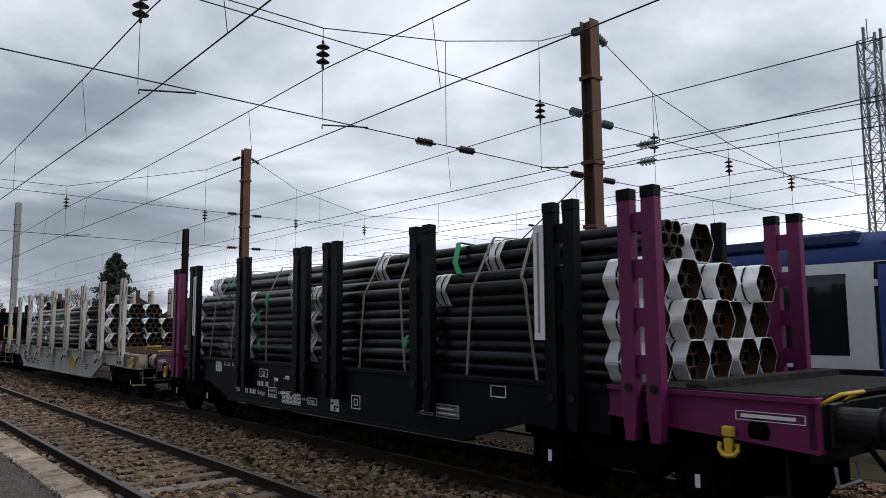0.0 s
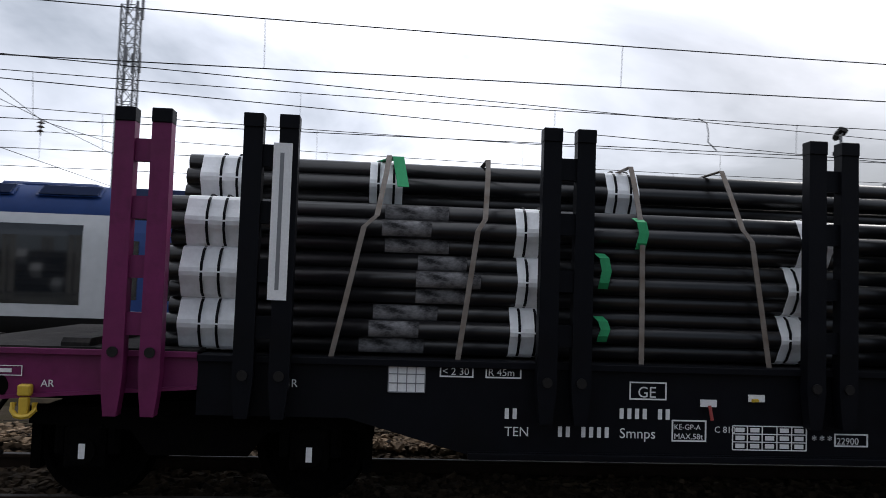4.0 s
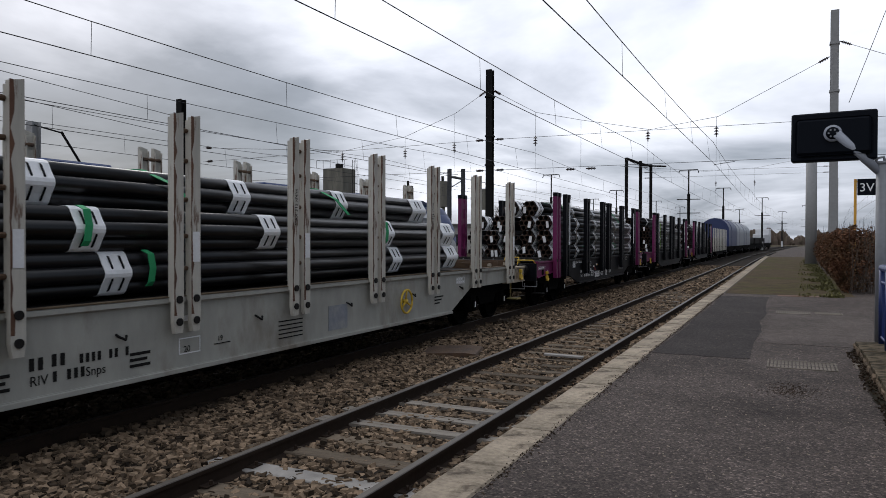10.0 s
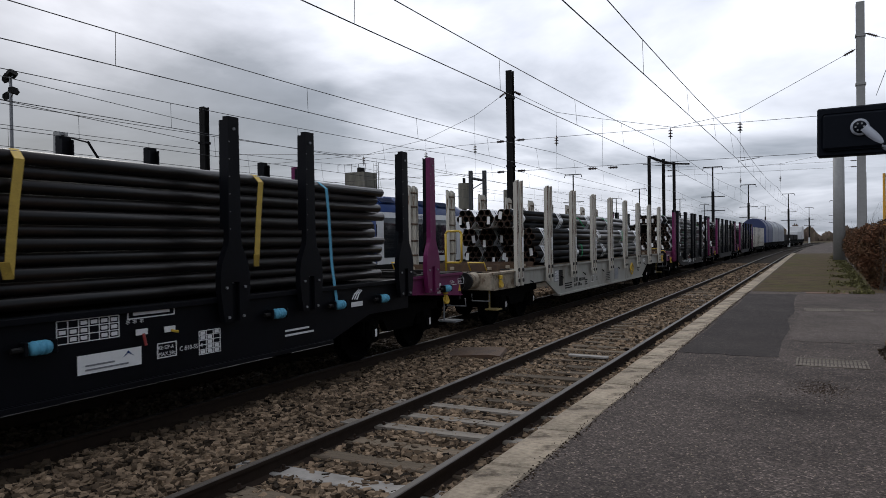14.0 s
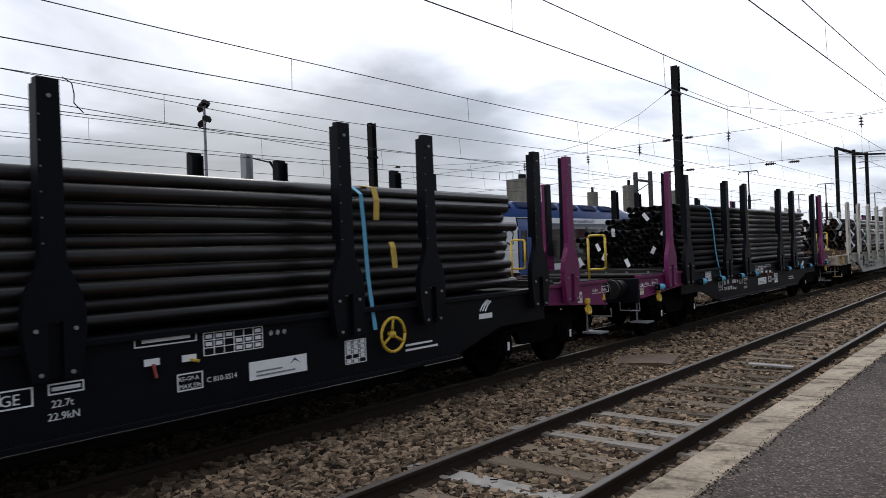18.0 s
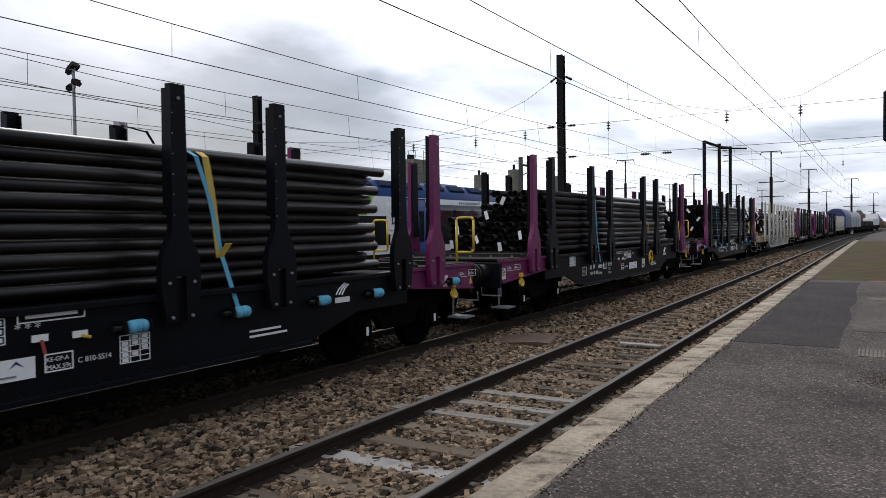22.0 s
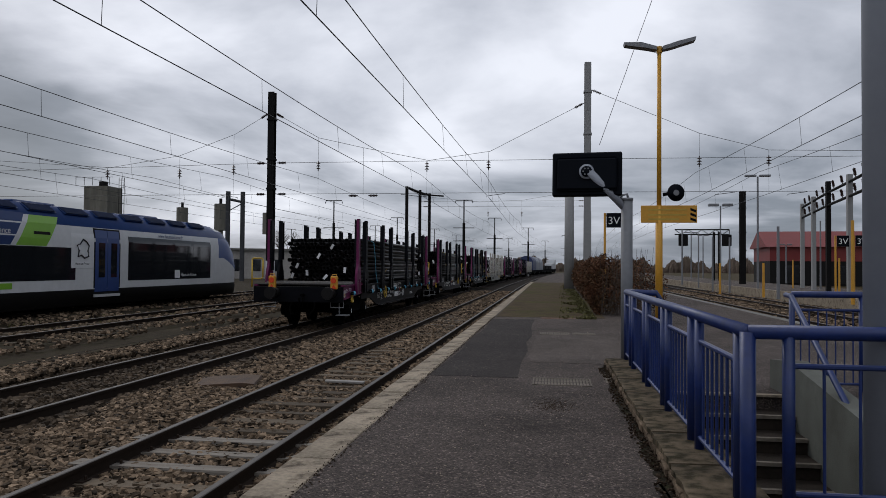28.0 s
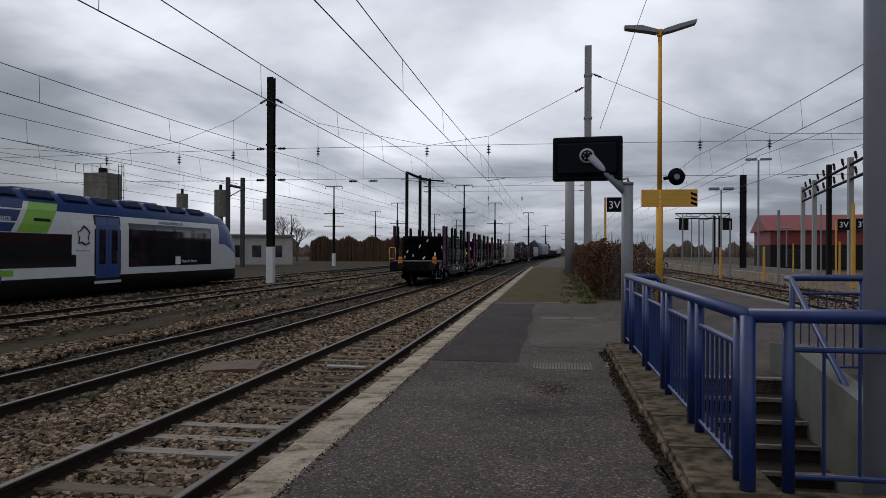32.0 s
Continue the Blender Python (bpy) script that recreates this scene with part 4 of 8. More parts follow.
def underframe(w, half, belly, zb, ze, body, ends, width=1.22, deck_z=1.27, y_end=5.75, bogie_y=5.75, far=0.0):
    """Sills, floor, headstocks, bogies and buffers of a bogie flat wagon."""
    near_w = width
    for s in (-1, 1):
        width = near_w + (far if s < 0 else 0.0)
        bm = B()
        prof = [(-belly - 1.0, ze), (-belly, zb), (belly, zb), (belly + 1.0, ze), (y_end, ze), (y_end, deck_z - 0.03), (-y_end, deck_z - 0.03), (-y_end, ze)]
        plate(bm, prof, s * (width - 0.05), s * width)
        box(bm, s * (width - 0.12), s * (width + 0.05), -y_end, y_end, deck_z - 0.06, deck_z - 0.001, 0.006)
        sill = part("side_sill", bm, body, w)
        bm = B()
        box(bm, s * (width - 0.14), s * (width + 0.045), -belly, belly, zb - 0.03, zb + 0.02, 0.004)
        box(bm, s * width, s * (width + 0.012), -belly, belly, zb + 0.02, zb + 0.028)
        part("bottom_flange", bm, body, w)
        for e in (-1, 1):
            bm = B()
            lift = 0.09 if far else 0.0
            plate(bm, [(e * y_end, ze + 2.6 * lift), (e * half, ze + lift), (e * half, deck_z - 0.05 + lift * 0.5), (e * y_end, deck_z - 0.03 + lift * 0.5)], s * (width - 0.06), s * width)
            box(bm, s * (width - 0.1), s * (width + 0.04), e * y_end, e * half, deck_z - 0.08 + lift * 0.5, deck_z - 0.03 + lift * 0.5, 0.005)
            flange = [(e * y_end, ze + 2.6 * lift), (e * half, ze + lift), (e * half, ze + lift - 0.03), (e * y_end, ze + 2.6 * lift - 0.03)]
            plate(bm, flange, s * (width - 0.1), s * (width + 0.03))
            part("end_sill", bm, ends, w)
    bm = B()
    box(bm, -width - far + 0.06, width - 0.06, -y_end, y_end, deck_z - 0.06, deck_z - 0.01)
    part("floor", bm, M_DECK, w)
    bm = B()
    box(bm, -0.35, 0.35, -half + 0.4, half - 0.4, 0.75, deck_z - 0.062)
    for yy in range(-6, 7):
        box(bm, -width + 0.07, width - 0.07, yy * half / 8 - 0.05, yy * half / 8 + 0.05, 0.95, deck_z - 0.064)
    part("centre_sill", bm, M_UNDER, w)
    for e in (-1, 1):
        bm = B()
        box(bm, -width - far, width, e * half - 0.09, e * half, ze - 0.02, deck_z - 0.04, 0.01)
        hs = part("headstock", bm, body if body is M_BLACK else ends, w)
        bm = B()
        box(bm, -width - far - (0.03 if far else -0.08), width + (0.03 if far else -0.08), e * y_end, e * (half - 0.02 if far else half - 0.1), deck_z - (0.0 if far else 0.07), deck_z + (0.03 if far else -0.03))
        part("end_deck", bm, M_DECK if body is M_BLACK else M_GDECK, w)
        for s in (-1, 1):
            share("buffer", ME_BUFFER, w, pose(s * 0.875, e * half, 1.05, 0, 0, 0 if e > 0 else 180))
            share("shunter_handle", ME_GRAB, w, pose(s * 1.05, e * (half + 0.12), 0.62, 0, 0, 90))
        bm = B()
        tube(bm, (0, e * half, 0.98), (0, e * (half + 0.25), 0.98), 0.05, n=8)
        path(bm, [(0, e * (half + 0.22), 0.98), (0.06, e * (half + 0.3), 0.9), (0.05, e * (half + 0.28), 0.62), (-0.05, e * (half + 0.28), 0.6), (-0.06, e * (half + 0.3), 0.9)], 0.022, 6)
        part("screw_coupling", bm, M_UNDER, w)
        bm = B()
        path(bm, [(0.35, e * half, 0.85), (0.38, e * (half + 0.2), 0.6), (0.3, e * (half + 0.3), 0.42), (0.2, e * (half + 0.4), 0.45)], 0.025, 6)
        part("brake_hose", bm, M_UNDER, w)
        bm = B()
        path(bm, [(-0.35, e * half, 0.85), (-0.38, e * (half + 0.2), 0.6), (-0.3, e * (half + 0.3), 0.40), (-0.2, e * (half + 0.4), 0.45)], 0.025, 6)
        part("brake_hose", bm, M_UNDER, w)
        bg = share("bogie", ME_BOGIE, w, pose(0, e * bogie_y, 0))
        for a in (-0.9, 0.9):
            wheels(bg, a)
            share("axle_box", ME_AXLEBOX, bg, pose(0, a, 0))
            share("axle_box", ME_AXLEBOX, bg, pose(0, a, 0, 0, 0, 180))
        for a in (-0.9, 0.9):
            share("axle_mark", ME_AXLEMARK, bg, pose(0, a, 0))


def ends_yellow_bar(w, e, half, x):
    """Yellow tubular handrail standing at a corner of the wagon's end."""
    bm = B()
    y = e * (half - 0.1)
    for p, q in (((x - 0.17, y, 1.2), (x - 0.17, y, 2.03)), ((x - 0.17, y, 2.03), (x - 0.13, y, 2.07)), ((x - 0.13, y, 2.07), (x + 0.13, y, 2.07)), ((x + 0.13, y, 2.07), (x + 0.17, y, 2.03)),
                 ((x + 0.17, y, 2.03), (x + 0.17, y, 1.5)), ((x + 0.17, y, 1.5), (x + 0.13, y, 1.46)), ((x + 0.13, y, 1.46), (x - 0.17, y, 1.46))):
        tube(bm, p, q, 0.022, n=8)
    part("end_handrail", bm, M_YELLOW, w, "yellow tubular hand rail", True)


def black_wagon(s, label, posts, twin, group="goods wagons"):
    w = rides(thing("flat_wagon", pose(0, 0, 0), label, "railway wagon", group), s)
    half = 7.8
    underframe(w, half, 3.55, 0.50, 0.78, M_BLACK, M_PINK, far=FAR)
    for y, material in posts:
        if twin:
            for d in (-0.142, 0.142):
                both("stanchion", ME_TPOST[material.name], w, y + d, far=FAR)
                both("post_cap", ME_TCAP, w, y + d, far=FAR)
                both("bolt", ME_BOLT, w, y + d, 1.28 if material is M_PINK else 1.12, far=FAR)
            for z in (2.88, 2.42, 1.95, 1.5):
                both("cross_tie", ME_TIE[material.name], w, y, z, far=FAR)
        else:
            both("stanchion", ME_SPOST[material.name], w, y, far=FAR)
            if material is M_PINK:
                both("inner_face", ME_INNER, w, y, far=FAR)
            for d in (-0.15, 0.15):
                both("stud", ME_STUD, w, y + d, 1.38, far=FAR)
                both("stud", ME_STUD, w, y + d * 0.8, 1.04, far=FAR)
            both("stud", ME_STUD, w, y, 3.2, far=FAR)
            for z in (3.05, 2.85, 2.65, 2.45, 2.25, 2.05):
                share("rivet", ME_RIVET, w, pose(1.334, y - 0.075, z))
    for e in (-1, 1):
        for k in (-1, 1):
            share("lashing_hook", ME_HOOK, w, pose(1.25 if k > 0 else -1.25 - FAR, e * 7.05, 0.84, 0, 0, 0 if k > 0 else 180))
    return w


TWIN = [(-6.23, M_PINK), (-5.23, M_BLACK), (-2.79, M_BLACK), (-0.5, M_BLACK), (0.48, M_BLACK), (2.79, M_BLACK), (5.23, M_BLACK), (6.23, M_PINK)]
SINGLE = [(-6.46, M_PINK), (-5.5, M_BLACK), (-2.98, M_BLACK), (-1.55, M_BLACK), (1.55, M_BLACK), (2.98, M_BLACK), (5.5, M_BLACK), (6.46, M_PINK)]
S_A, S_G, S_B1, S_B2, S_B3 = -10.35, -28.95, -47.71, -64.72, -81.47
wagon_a = black_wagon(S_A, "black flat wagon with magenta ends and paired stanchions", TWIN, True)
wagon_b1 = black_wagon(S_B1, "black flat wagon with tapered stanchions, the end pair magenta", SINGLE, False)
wagon_b2 = black_wagon(S_B2, "black flat wagon with tapered stanchions and a yellow hand wheel", SINGLE, False)
wagon_b3 = black_wagon(S_B3, "last black flat wagon with tapered stanchions and orange tail lamps", SINGLE, False)
wagon_a2 = black_wagon(6.5, "black flat wagon with magenta ends ahead in the train", TWIN, True)
wagon_a3 = black_wagon(23.35, "black flat wagon with magenta ends further ahead", TWIN, True)

# grey wagon
wagon_g = rides(thing("flat_wagon", pose(0, 0, 0), "weathered grey flat wagon with rust-streaked paired stanchions", "railway wagon", "goods wagons"), S_G)
underframe(wagon_g, 9.55, 5.15, 0.44, 0.86, M_GREY, M_CREAM, width=1.27, deck_z=1.24, y_end=8.3, bogie_y=7.6)
G_POSTS = [0.05 + 2.065 * k for k in range(-4, 5)]
for y in G_POSTS:
    for d in (-0.125, 0.125):
        share("rust_streak", ME_STREAK[int(y * 7 + d * 50) % 4], wagon_g, pose(0, y + d, 0), "rusted bare edge of the post")
        both("stanchion", ME_GPOST, wagon_g, y + d)
        for z in (0.98, 1.22):
            both("bolt", ME_BOLT, wagon_g, y + d, z, 0.045)
    for z in (1.55, 1.9, 2.3, 2.72, 3.05):
        both("cross_rung", ME_GRUNG, wagon_g, y, z)
    if y < 2.0 or y > 8:
        share("label_plate", ME_GLABEL, wagon_g, pose(0, y + 0.125, 0))

# ---- pipe loads ----


def pipe_mesh(r, length, material, n=12):
    """Hollow pipe along y, with a dark bore at each end."""
    bm = B()
    ring = []
    ri = r * (0.86 if material is M_PIPE else 0.91)
    for y, rad in ((-length / 2 + 0.25, ri), (-length / 2, ri), (-length / 2, r), (length / 2, r), (length / 2, ri), (length / 2 - 0.25, ri)):
        ring.append([bm.verts.new((rad * math.cos(2 * math.pi * k / n), y, rad * math.sin(2 * math.pi * k / n))) for k in range(n)])
    for j in range(5):
        for k in range(n):
            f = bm.faces.new((ring[j][k], ring[j][(k + 1) % n], ring[j + 1][(k + 1) % n], ring[j + 1][k]))
            f.material_index = 1 if j in (0, 4) else (2 if j in (1, 3) else 0)
            f.smooth = j == 2
    bm.faces.new(ring[0]).material_index = 1
    bm.faces.new(ring[-1][::-1]).material_index = 1
    me = bpy.data.meshes.new("pipe")
    bmesh.ops.recalc_face_normals(bm, faces=bm.faces)
    bm.to_mesh(me)
    bm.free()
    for m in (material, M_BORE, M_RUSTEND if material is M_PIPE else material):
        me.materials.append(m)
    return me


HEX7 = [(0, 0)] + [(math.cos(math.radians(60 * k)), math.sin(math.radians(60 * k))) for k in range(6)]


def collar_mesh(r, w):
    """White sheet wrapped round a bundle of seven pipes, following its bumps."""
    bm = B()
    pts = []
    for k in range(6):
        a0 = math.radians(60 * k)
        for da in (-24, 0, 24):
            a = a0 + math.radians(da)
            pts.append((2 * r * math.cos(a0) + 1.07 * r * math.cos(a), 2 * r * math.sin(a0) + 1.07 * r * math.sin(a)))
        am = math.radians(60 * k + 30)
        pts.append((2.74 * r * math.cos(am), 2.74 * r * math.sin(am)))
    n = len(pts)
    loops = []
    for k, y in ((1.0, -w / 2), (1.0, w / 2), (0.975, w / 2), (0.975, -w / 2)):
        loops.append([bm.verts.new((x * k, y, z * k)) for x, z in pts])
    for j in range(4):
        for k in range(n):
            f = bm.faces.new((loops[j][k], loops[j][(k + 1) % n], loops[(j + 1) % 4][(k + 1) % n], loops[(j + 1) % 4][k]))
            f.material_index = 1 if j == 2 else 0
    return to_mesh("wrap", bm, [M_WRAP, M_KRAFT])


def band_mesh(r, w, material):
    bm = B()
    pts = [(3.12 * r * math.cos(math.radians(15 + 30 * k)) * (1 if k % 2 else 1), 3.12 * r * math.sin(math.radians(15 + 30 * k))) for k in range(12)]
    ribbon(bm, [(xa, 0, za) for xa, za in pts + pts[:1]], w, (0, 1, 0), 0.006)
    return to_mesh("band", bm, material)


RA = 0.079
ME_PIPE_A = pipe_mesh(RA, 12.1, M_PIPE)
RG = 0.0835
ME_PIPE_G = pipe_mesh(RG, 12.1, M_PIPE)
ME_COLLAR = collar_mesh(RA, 0.30)
ME_COLLAR_E = collar_mesh(RA, 0.50)
ME_COLLAR_G = collar_mesh(RG, 0.56)
ME_COLLAR_H = collar_mesh(RG, 0.34)
ME_BAND = band_mesh(RA, 0.022, M_BLACK)
bm = B()
box(bm, -0.043, 0.043, -0.003, 0.003, -0.19, 0.0)
ME_TAG = to_mesh("paper_tag", bm, M_TAG)


def bundle(s, x, y, z, pipe, collar, length, cols, rnd, green=False, end=-1):
    """Bundle of seven pipes with white wraps, black bands and paper tags at the end."""
    b = rides(thing("pipe_bundle", pose(0, 0, 0), "bundle of seven black steel pipes with white wraps" + (" and green straps" if green else ""), "pipe bundle", "pipe bundles on the wagons"), s, pose(x, y, z))
    r = RA if pipe is ME_PIPE_A else RG
    for px, pz in HEX7:
        share("pipe", pipe, b, pose(px * 2 * r, rnd.uniform(-0.02, 0.02), pz * 2 * r, 0, rnd.uniform(0, 90), 0))
    for c in cols:
        share("wrap", (ME_COLLAR_E if collar is ME_COLLAR else collar) if abs(c) > length / 2 - 0.6 else (collar if collar is ME_COLLAR else ME_COLLAR_H), b, pose(0, c, 0))
        for dy in (-0.07, 0.07):
            share("band", ME_BAND, b, pose(0, c + dy, 0, 0, 0, 0))
    for k in range(1 + (rnd.random() < 0.25)):
        px, pz = HEX7[rnd.randrange(7)]
        share("paper_tag", ME_TAG, b, pose(px * 1.6 * r, end * (length / 2 + 0.035), pz * 1.6 * r + 0.05, rnd.uniform(-4, 4), rnd.uniform(-12, 12), rnd.uniform(-20, 20)), "white paper tag")
    return b


def smudge_mesh(r, length):
    """Chalky stencil field lying on a pipe's outer side."""
    bm = B()
    n = 8
    rows = []
    for y in (-length / 2, length / 2):
        rows.append([bm.verts.new((1.012 * r * math.cos(math.radians(-58 + 116 * k / n)), y, 1.012 * r * math.sin(math.radians(-58 + 116 * k / n)))) for k in range(n + 1)])
    for k in range(n):
        bm.faces.new((rows[0][k], rows[0][k + 1], rows[1][k + 1], rows[1][k]))
    return to_mesh("stencil_smudge", bm, M_STENCIL, True)


ME_SMUDGE = [smudge_mesh(RA, q) for q in (0.42, 0.55)]


def load_twin(s, seed, wraps=True, y0=-0.03, length=12.1):
    """Four tiers of bundles, the top one two bundles wide; near column first seen from the platform."""
    rnd = random.Random(seed)
    h = 0.428
    tiers = ((0.85, 0.31, -0.22, -0.76, -1.29), (0.87, 0.33, -0.2, -0.74, -1.28), (0.85, 0.32, -0.5, -1.2), (0.42, -0.12))
    for tier, xs in enumerate(tiers):
        for i, x in enumerate(xs):
            dy = rnd.uniform(-0.12, 0.12)
            ends = -length / 2 + 0.36
            cols = [ends, ends + 2.6 + rnd.uniform(-0.5, 0.9), rnd.uniform(0.2, 3.0), length / 2 - 0.14]
            if i == 0:
                dy, cols = 0.0, [c - y0 for c in ((-5.72, -3.05, -0.65, 2.55, 5.85), (-5.72, -3.0, -0.6, 2.55, 5.85), (-5.7, -3.02, -0.47, 2.85, 5.85), (-5.7, -4.3, -2.1, 0.85, 3.45))[tier]]
            elif tier < 3 and rnd.random() < 0.3:
                cols = cols[1:]
            if not wraps:
                cols = cols[1:3]
            b = bundle(s, x, y0 + dy, 1.285 + 0.216 + tier * h, ME_PIPE_A, ME_COLLAR, length, cols, rnd)
            if i == 0 and tier < 3 and wraps:
                for k, (px, pz) in enumerate(HEX7[1:]):
                    if px > 0.4:
                        share("stencil_smudge", ME_SMUDGE[(k + tier) % 2], b, pose(px * 2 * RA, -4.15 - y0 + (0.0, 0.38, 0.1)[tier] + rnd.uniform(-0.06, 0.06), pz * 2 * RA), "chalky rubbed stencil on the pipe")


load_twin(S_A, 3)
load_twin(6.5, 5, False)
load_twin(23.35, 6, False)
rnd = random.Random(9)
for tier, xs in enumerate(((-0.78, -0.26, 0.26, 0.78), (-0.78, -0.26, 0.26, 0.78), (-0.52, 0.0, 0.52))):
    for i, x in enumerate(xs):
        off = rnd.uniform(-0.08, 0.08) - (0.0, 0.2, 1.0)[tier]
        L = 12.1
        cols = [-L / 2 + 0.32, -2.8 + rnd.uniform(-0.3, 0.3), rnd.uniform(-0.4, 0.5), 3.2 + rnd.uniform(-0.4, 0.4), L / 2 - 0.35]
        if i == len(xs) - 1:
            off = -(0.0, 0.2, 1.0)[tier]
            cols = [c - 0.03 - off for c in ((-5.4, -2.6, 0.55, 3.4, 5.75), (-5.45, -2.93, -0.1, 3.12, 5.55), (-6.5, -3.3, -0.4, 2.0, 4.75))[tier]]
        bundle(S_G, x, 0.03 + off, 1.27 + 0.24 + tier * 0.456, ME_PIPE_G, ME_COLLAR_G, L, cols, rnd, tier == 1)

def load_loose(s, seed, r, rows, step, stepped):
    """Stack of many thin brown pipes between the stanchions; stepped: it falls off towards the yard side."""
    rnd = random.Random(seed)
    st = rides(thing("pipe_stack", pose(0, 0, 0), "stepped stack of long thin brown steel pipes" if stepped else "tall stack of long thin brown steel pipes", "pipe stack", "pipe stacks on the wagons"), s, pose(0, 0, 1.31))
    length = 10.5
    mes = [pipe_mesh(r, length + d, M_PIPEB, 12) for d in (-0.3, 0.0, 0.25)]
    n = int(2.5 / (2.02 * r))
    for j in range(rows):
        shift = rnd.uniform(-0.1, 0.1) - 0.1
        side = rnd.uniform(0.0, 0.03) + (0.055 if j % 2 else 0.0)
        for i in range(n):
            f = i / (n - 1)
            if stepped and ((f > 0.5 and j >= rows - 2) or (f > 0.72 and j >= rows - 4)):
                continue
            x = 1.09 - r - side - i * 2.02 * r
            share("pipe", mes[rnd.randrange(3)], st, pose(x + rnd.uniform(-0.004, 0.004), shift + rnd.uniform(-0.05, 0.05), r + j * step + rnd.uniform(-0.006, 0.006), 0, rnd.uniform(0, 90), 0))
    for k in range(8):
        share("paper_tag", ME_TAG, st, pose(-1.2 + 0.3 * k + rnd.uniform(-0.1, 0.1), -length / 2 - 0.36, (0.3, 0.62, 0.4, 0.95, 0.25, 1.25, 0.5, 0.9)[k], rnd.uniform(-10, 20), rnd.uniform(-40, 40), rnd.uniform(-15, 15)), "white paper tag")
    return st


load_loose(S_B1, 11, 0.066, 11, 0.13, True)
load_loose(S_B2, 12, 0.073, 10, 0.139, True)
load_loose(S_B3, 13, 0.067, 11, 0.133, False)
TOPS = (2.74, 2.68, 2.77)  # tops of the three stacks

# ---- covered coil wagons and engine far ahead ----


def coil_wagon(s, hood):
    w = rides(thing("covered_wagon", pose(0, 0, 0), "wagon with a rounded telescopic hood", "railway wagon", "covered wagons"), s)
    underframe(w, 5.4, 2.0, 0.6, 0.8, M_UNDER, M_UNDER, y_end=4.2, bogie_y=3.6)
    prof = [(-1.45, 1.2), (-1.45, 2.9)] + [(1.45 * math.cos(a), 2.9 + 1.35 * math.sin(a)) for a in [math.pi * (1 - k / 12) for k in range(1, 12)]] + [(1.45, 2.9), (1.45, 1.2)]
    for k in range(3):
        bm = B()
        g = 1.0 + 0.02 * (k == 1)
        prism(bm, [(x * g, 1.2 + (z - 1.2) * g) for x, z in prof], -5.2 + k * 3.5, -5.2 + k * 3.5 + 3.45)
        part("hood", bm, hood, w)


stake = rides(thing("flat_wagon", pose(0, 0, 0), "dark flat wagon with pale weathered stakes", "railway wagon", "goods wagons"), 39.0)
underframe(stake, 7.3, 3.3, 0.52, 0.8, M_UNDER, M_UNDER)
bm = B()
plate(bm, [(-0.09, 2.95), (0.09, 2.95), (0.11, 0.85), (-0.11, 0.85)], 1.24, 1.33)
ME_STAKE = to_mesh("stake", bm, M_GREYPOST)
for k in range(9):
    both("stake", ME_STAKE, stake, -6.6 + 1.65 * k)
bm = B()
box(bm, -1.05, 1.05, -6.4, 6.4, 1.27, 2.1, 0.05)
part("load", bm, M_DECK, stake)
for i, s in enumerate((52.4, 64.0, 75.6)):
    coil_wagon(s, M_HOODBLUE if i == 0 else M_HOODGREY)
for i, s in enumerate((88.2, 101.2, 113.2)):
    w = rides(thing("flat_wagon", pose(0, 0, 0), "dark low flat wagon with a dark load", "railway wagon", "goods wagons"), s)
    underframe(w, 6.0, 3.0, 0.55, 0.8, M_UNDER, M_UNDER, y_end=4.6, bogie_y=4.3)
    bm = B()
    box(bm, -1.1, 1.1, -5.0, 5.0, 1.27, 2.3, 0.1)
    part("load", bm, M_DECK, w)
eng = rides(thing("locomotive", pose(0, 0, 0), "pale diesel locomotive at the head of the train", "locomotive"), 127.0)
underframe(eng, 8.5, 3.0, 0.55, 0.8, M_UNDER, M_UNDER, y_end=7.0, bogie_y=5.6)
bm = B()
box(bm, -1.1, 1.1, -8.0, 1.0, 1.27, 3.1, 0.15)
box(bm, -1.1, 1.1, 3.6, 8.2, 1.27, 3.0, 0.15)
part("hood", bm, M_AGCWHITE, eng)
bm = B()
box(bm, -1.4, 1.4, 1.0, 3.6, 1.27, 4.2, 0.12)
part("cab", bm, M_AGCWHITE, eng)


# ---- parked regional railcar ----
CAR_Y0, CAR_Y1 = -18.0, 38.2
JOINTS = (2.05, 17.45)
railcar = thing("railcar", pose(X_CAR, 0, Z_YARD), "parked regional railcar in blue, silver white and lime green", "railcar")
W = 1.47
CAR_ROOF = 3.72
SECTION = [(-W + 0.06, 0.14), (-W, 0.72), (-W, 2.0), (-W, 2.55), (-W + 0.07, 3.0), (-W + 0.2, 3.33), (-0.95, 3.66), (-0.4, CAR_ROOF), (0.4, CAR_ROOF), (0.95, 3.66), (W - 0.2, 3.33), (W - 0.07, 3.0), (W, 2.55), (W, 2.0), (W, 0.72), (W - 0.06, 0.14)]
HALF = [(z, x) for x, z in SECTION if x > 0][::-1]


def flank(z):
    """Half width of the railcar at height z."""
    return float(np.interp(z, [p[0] for p in HALF], [p[1] for p in HALF]))


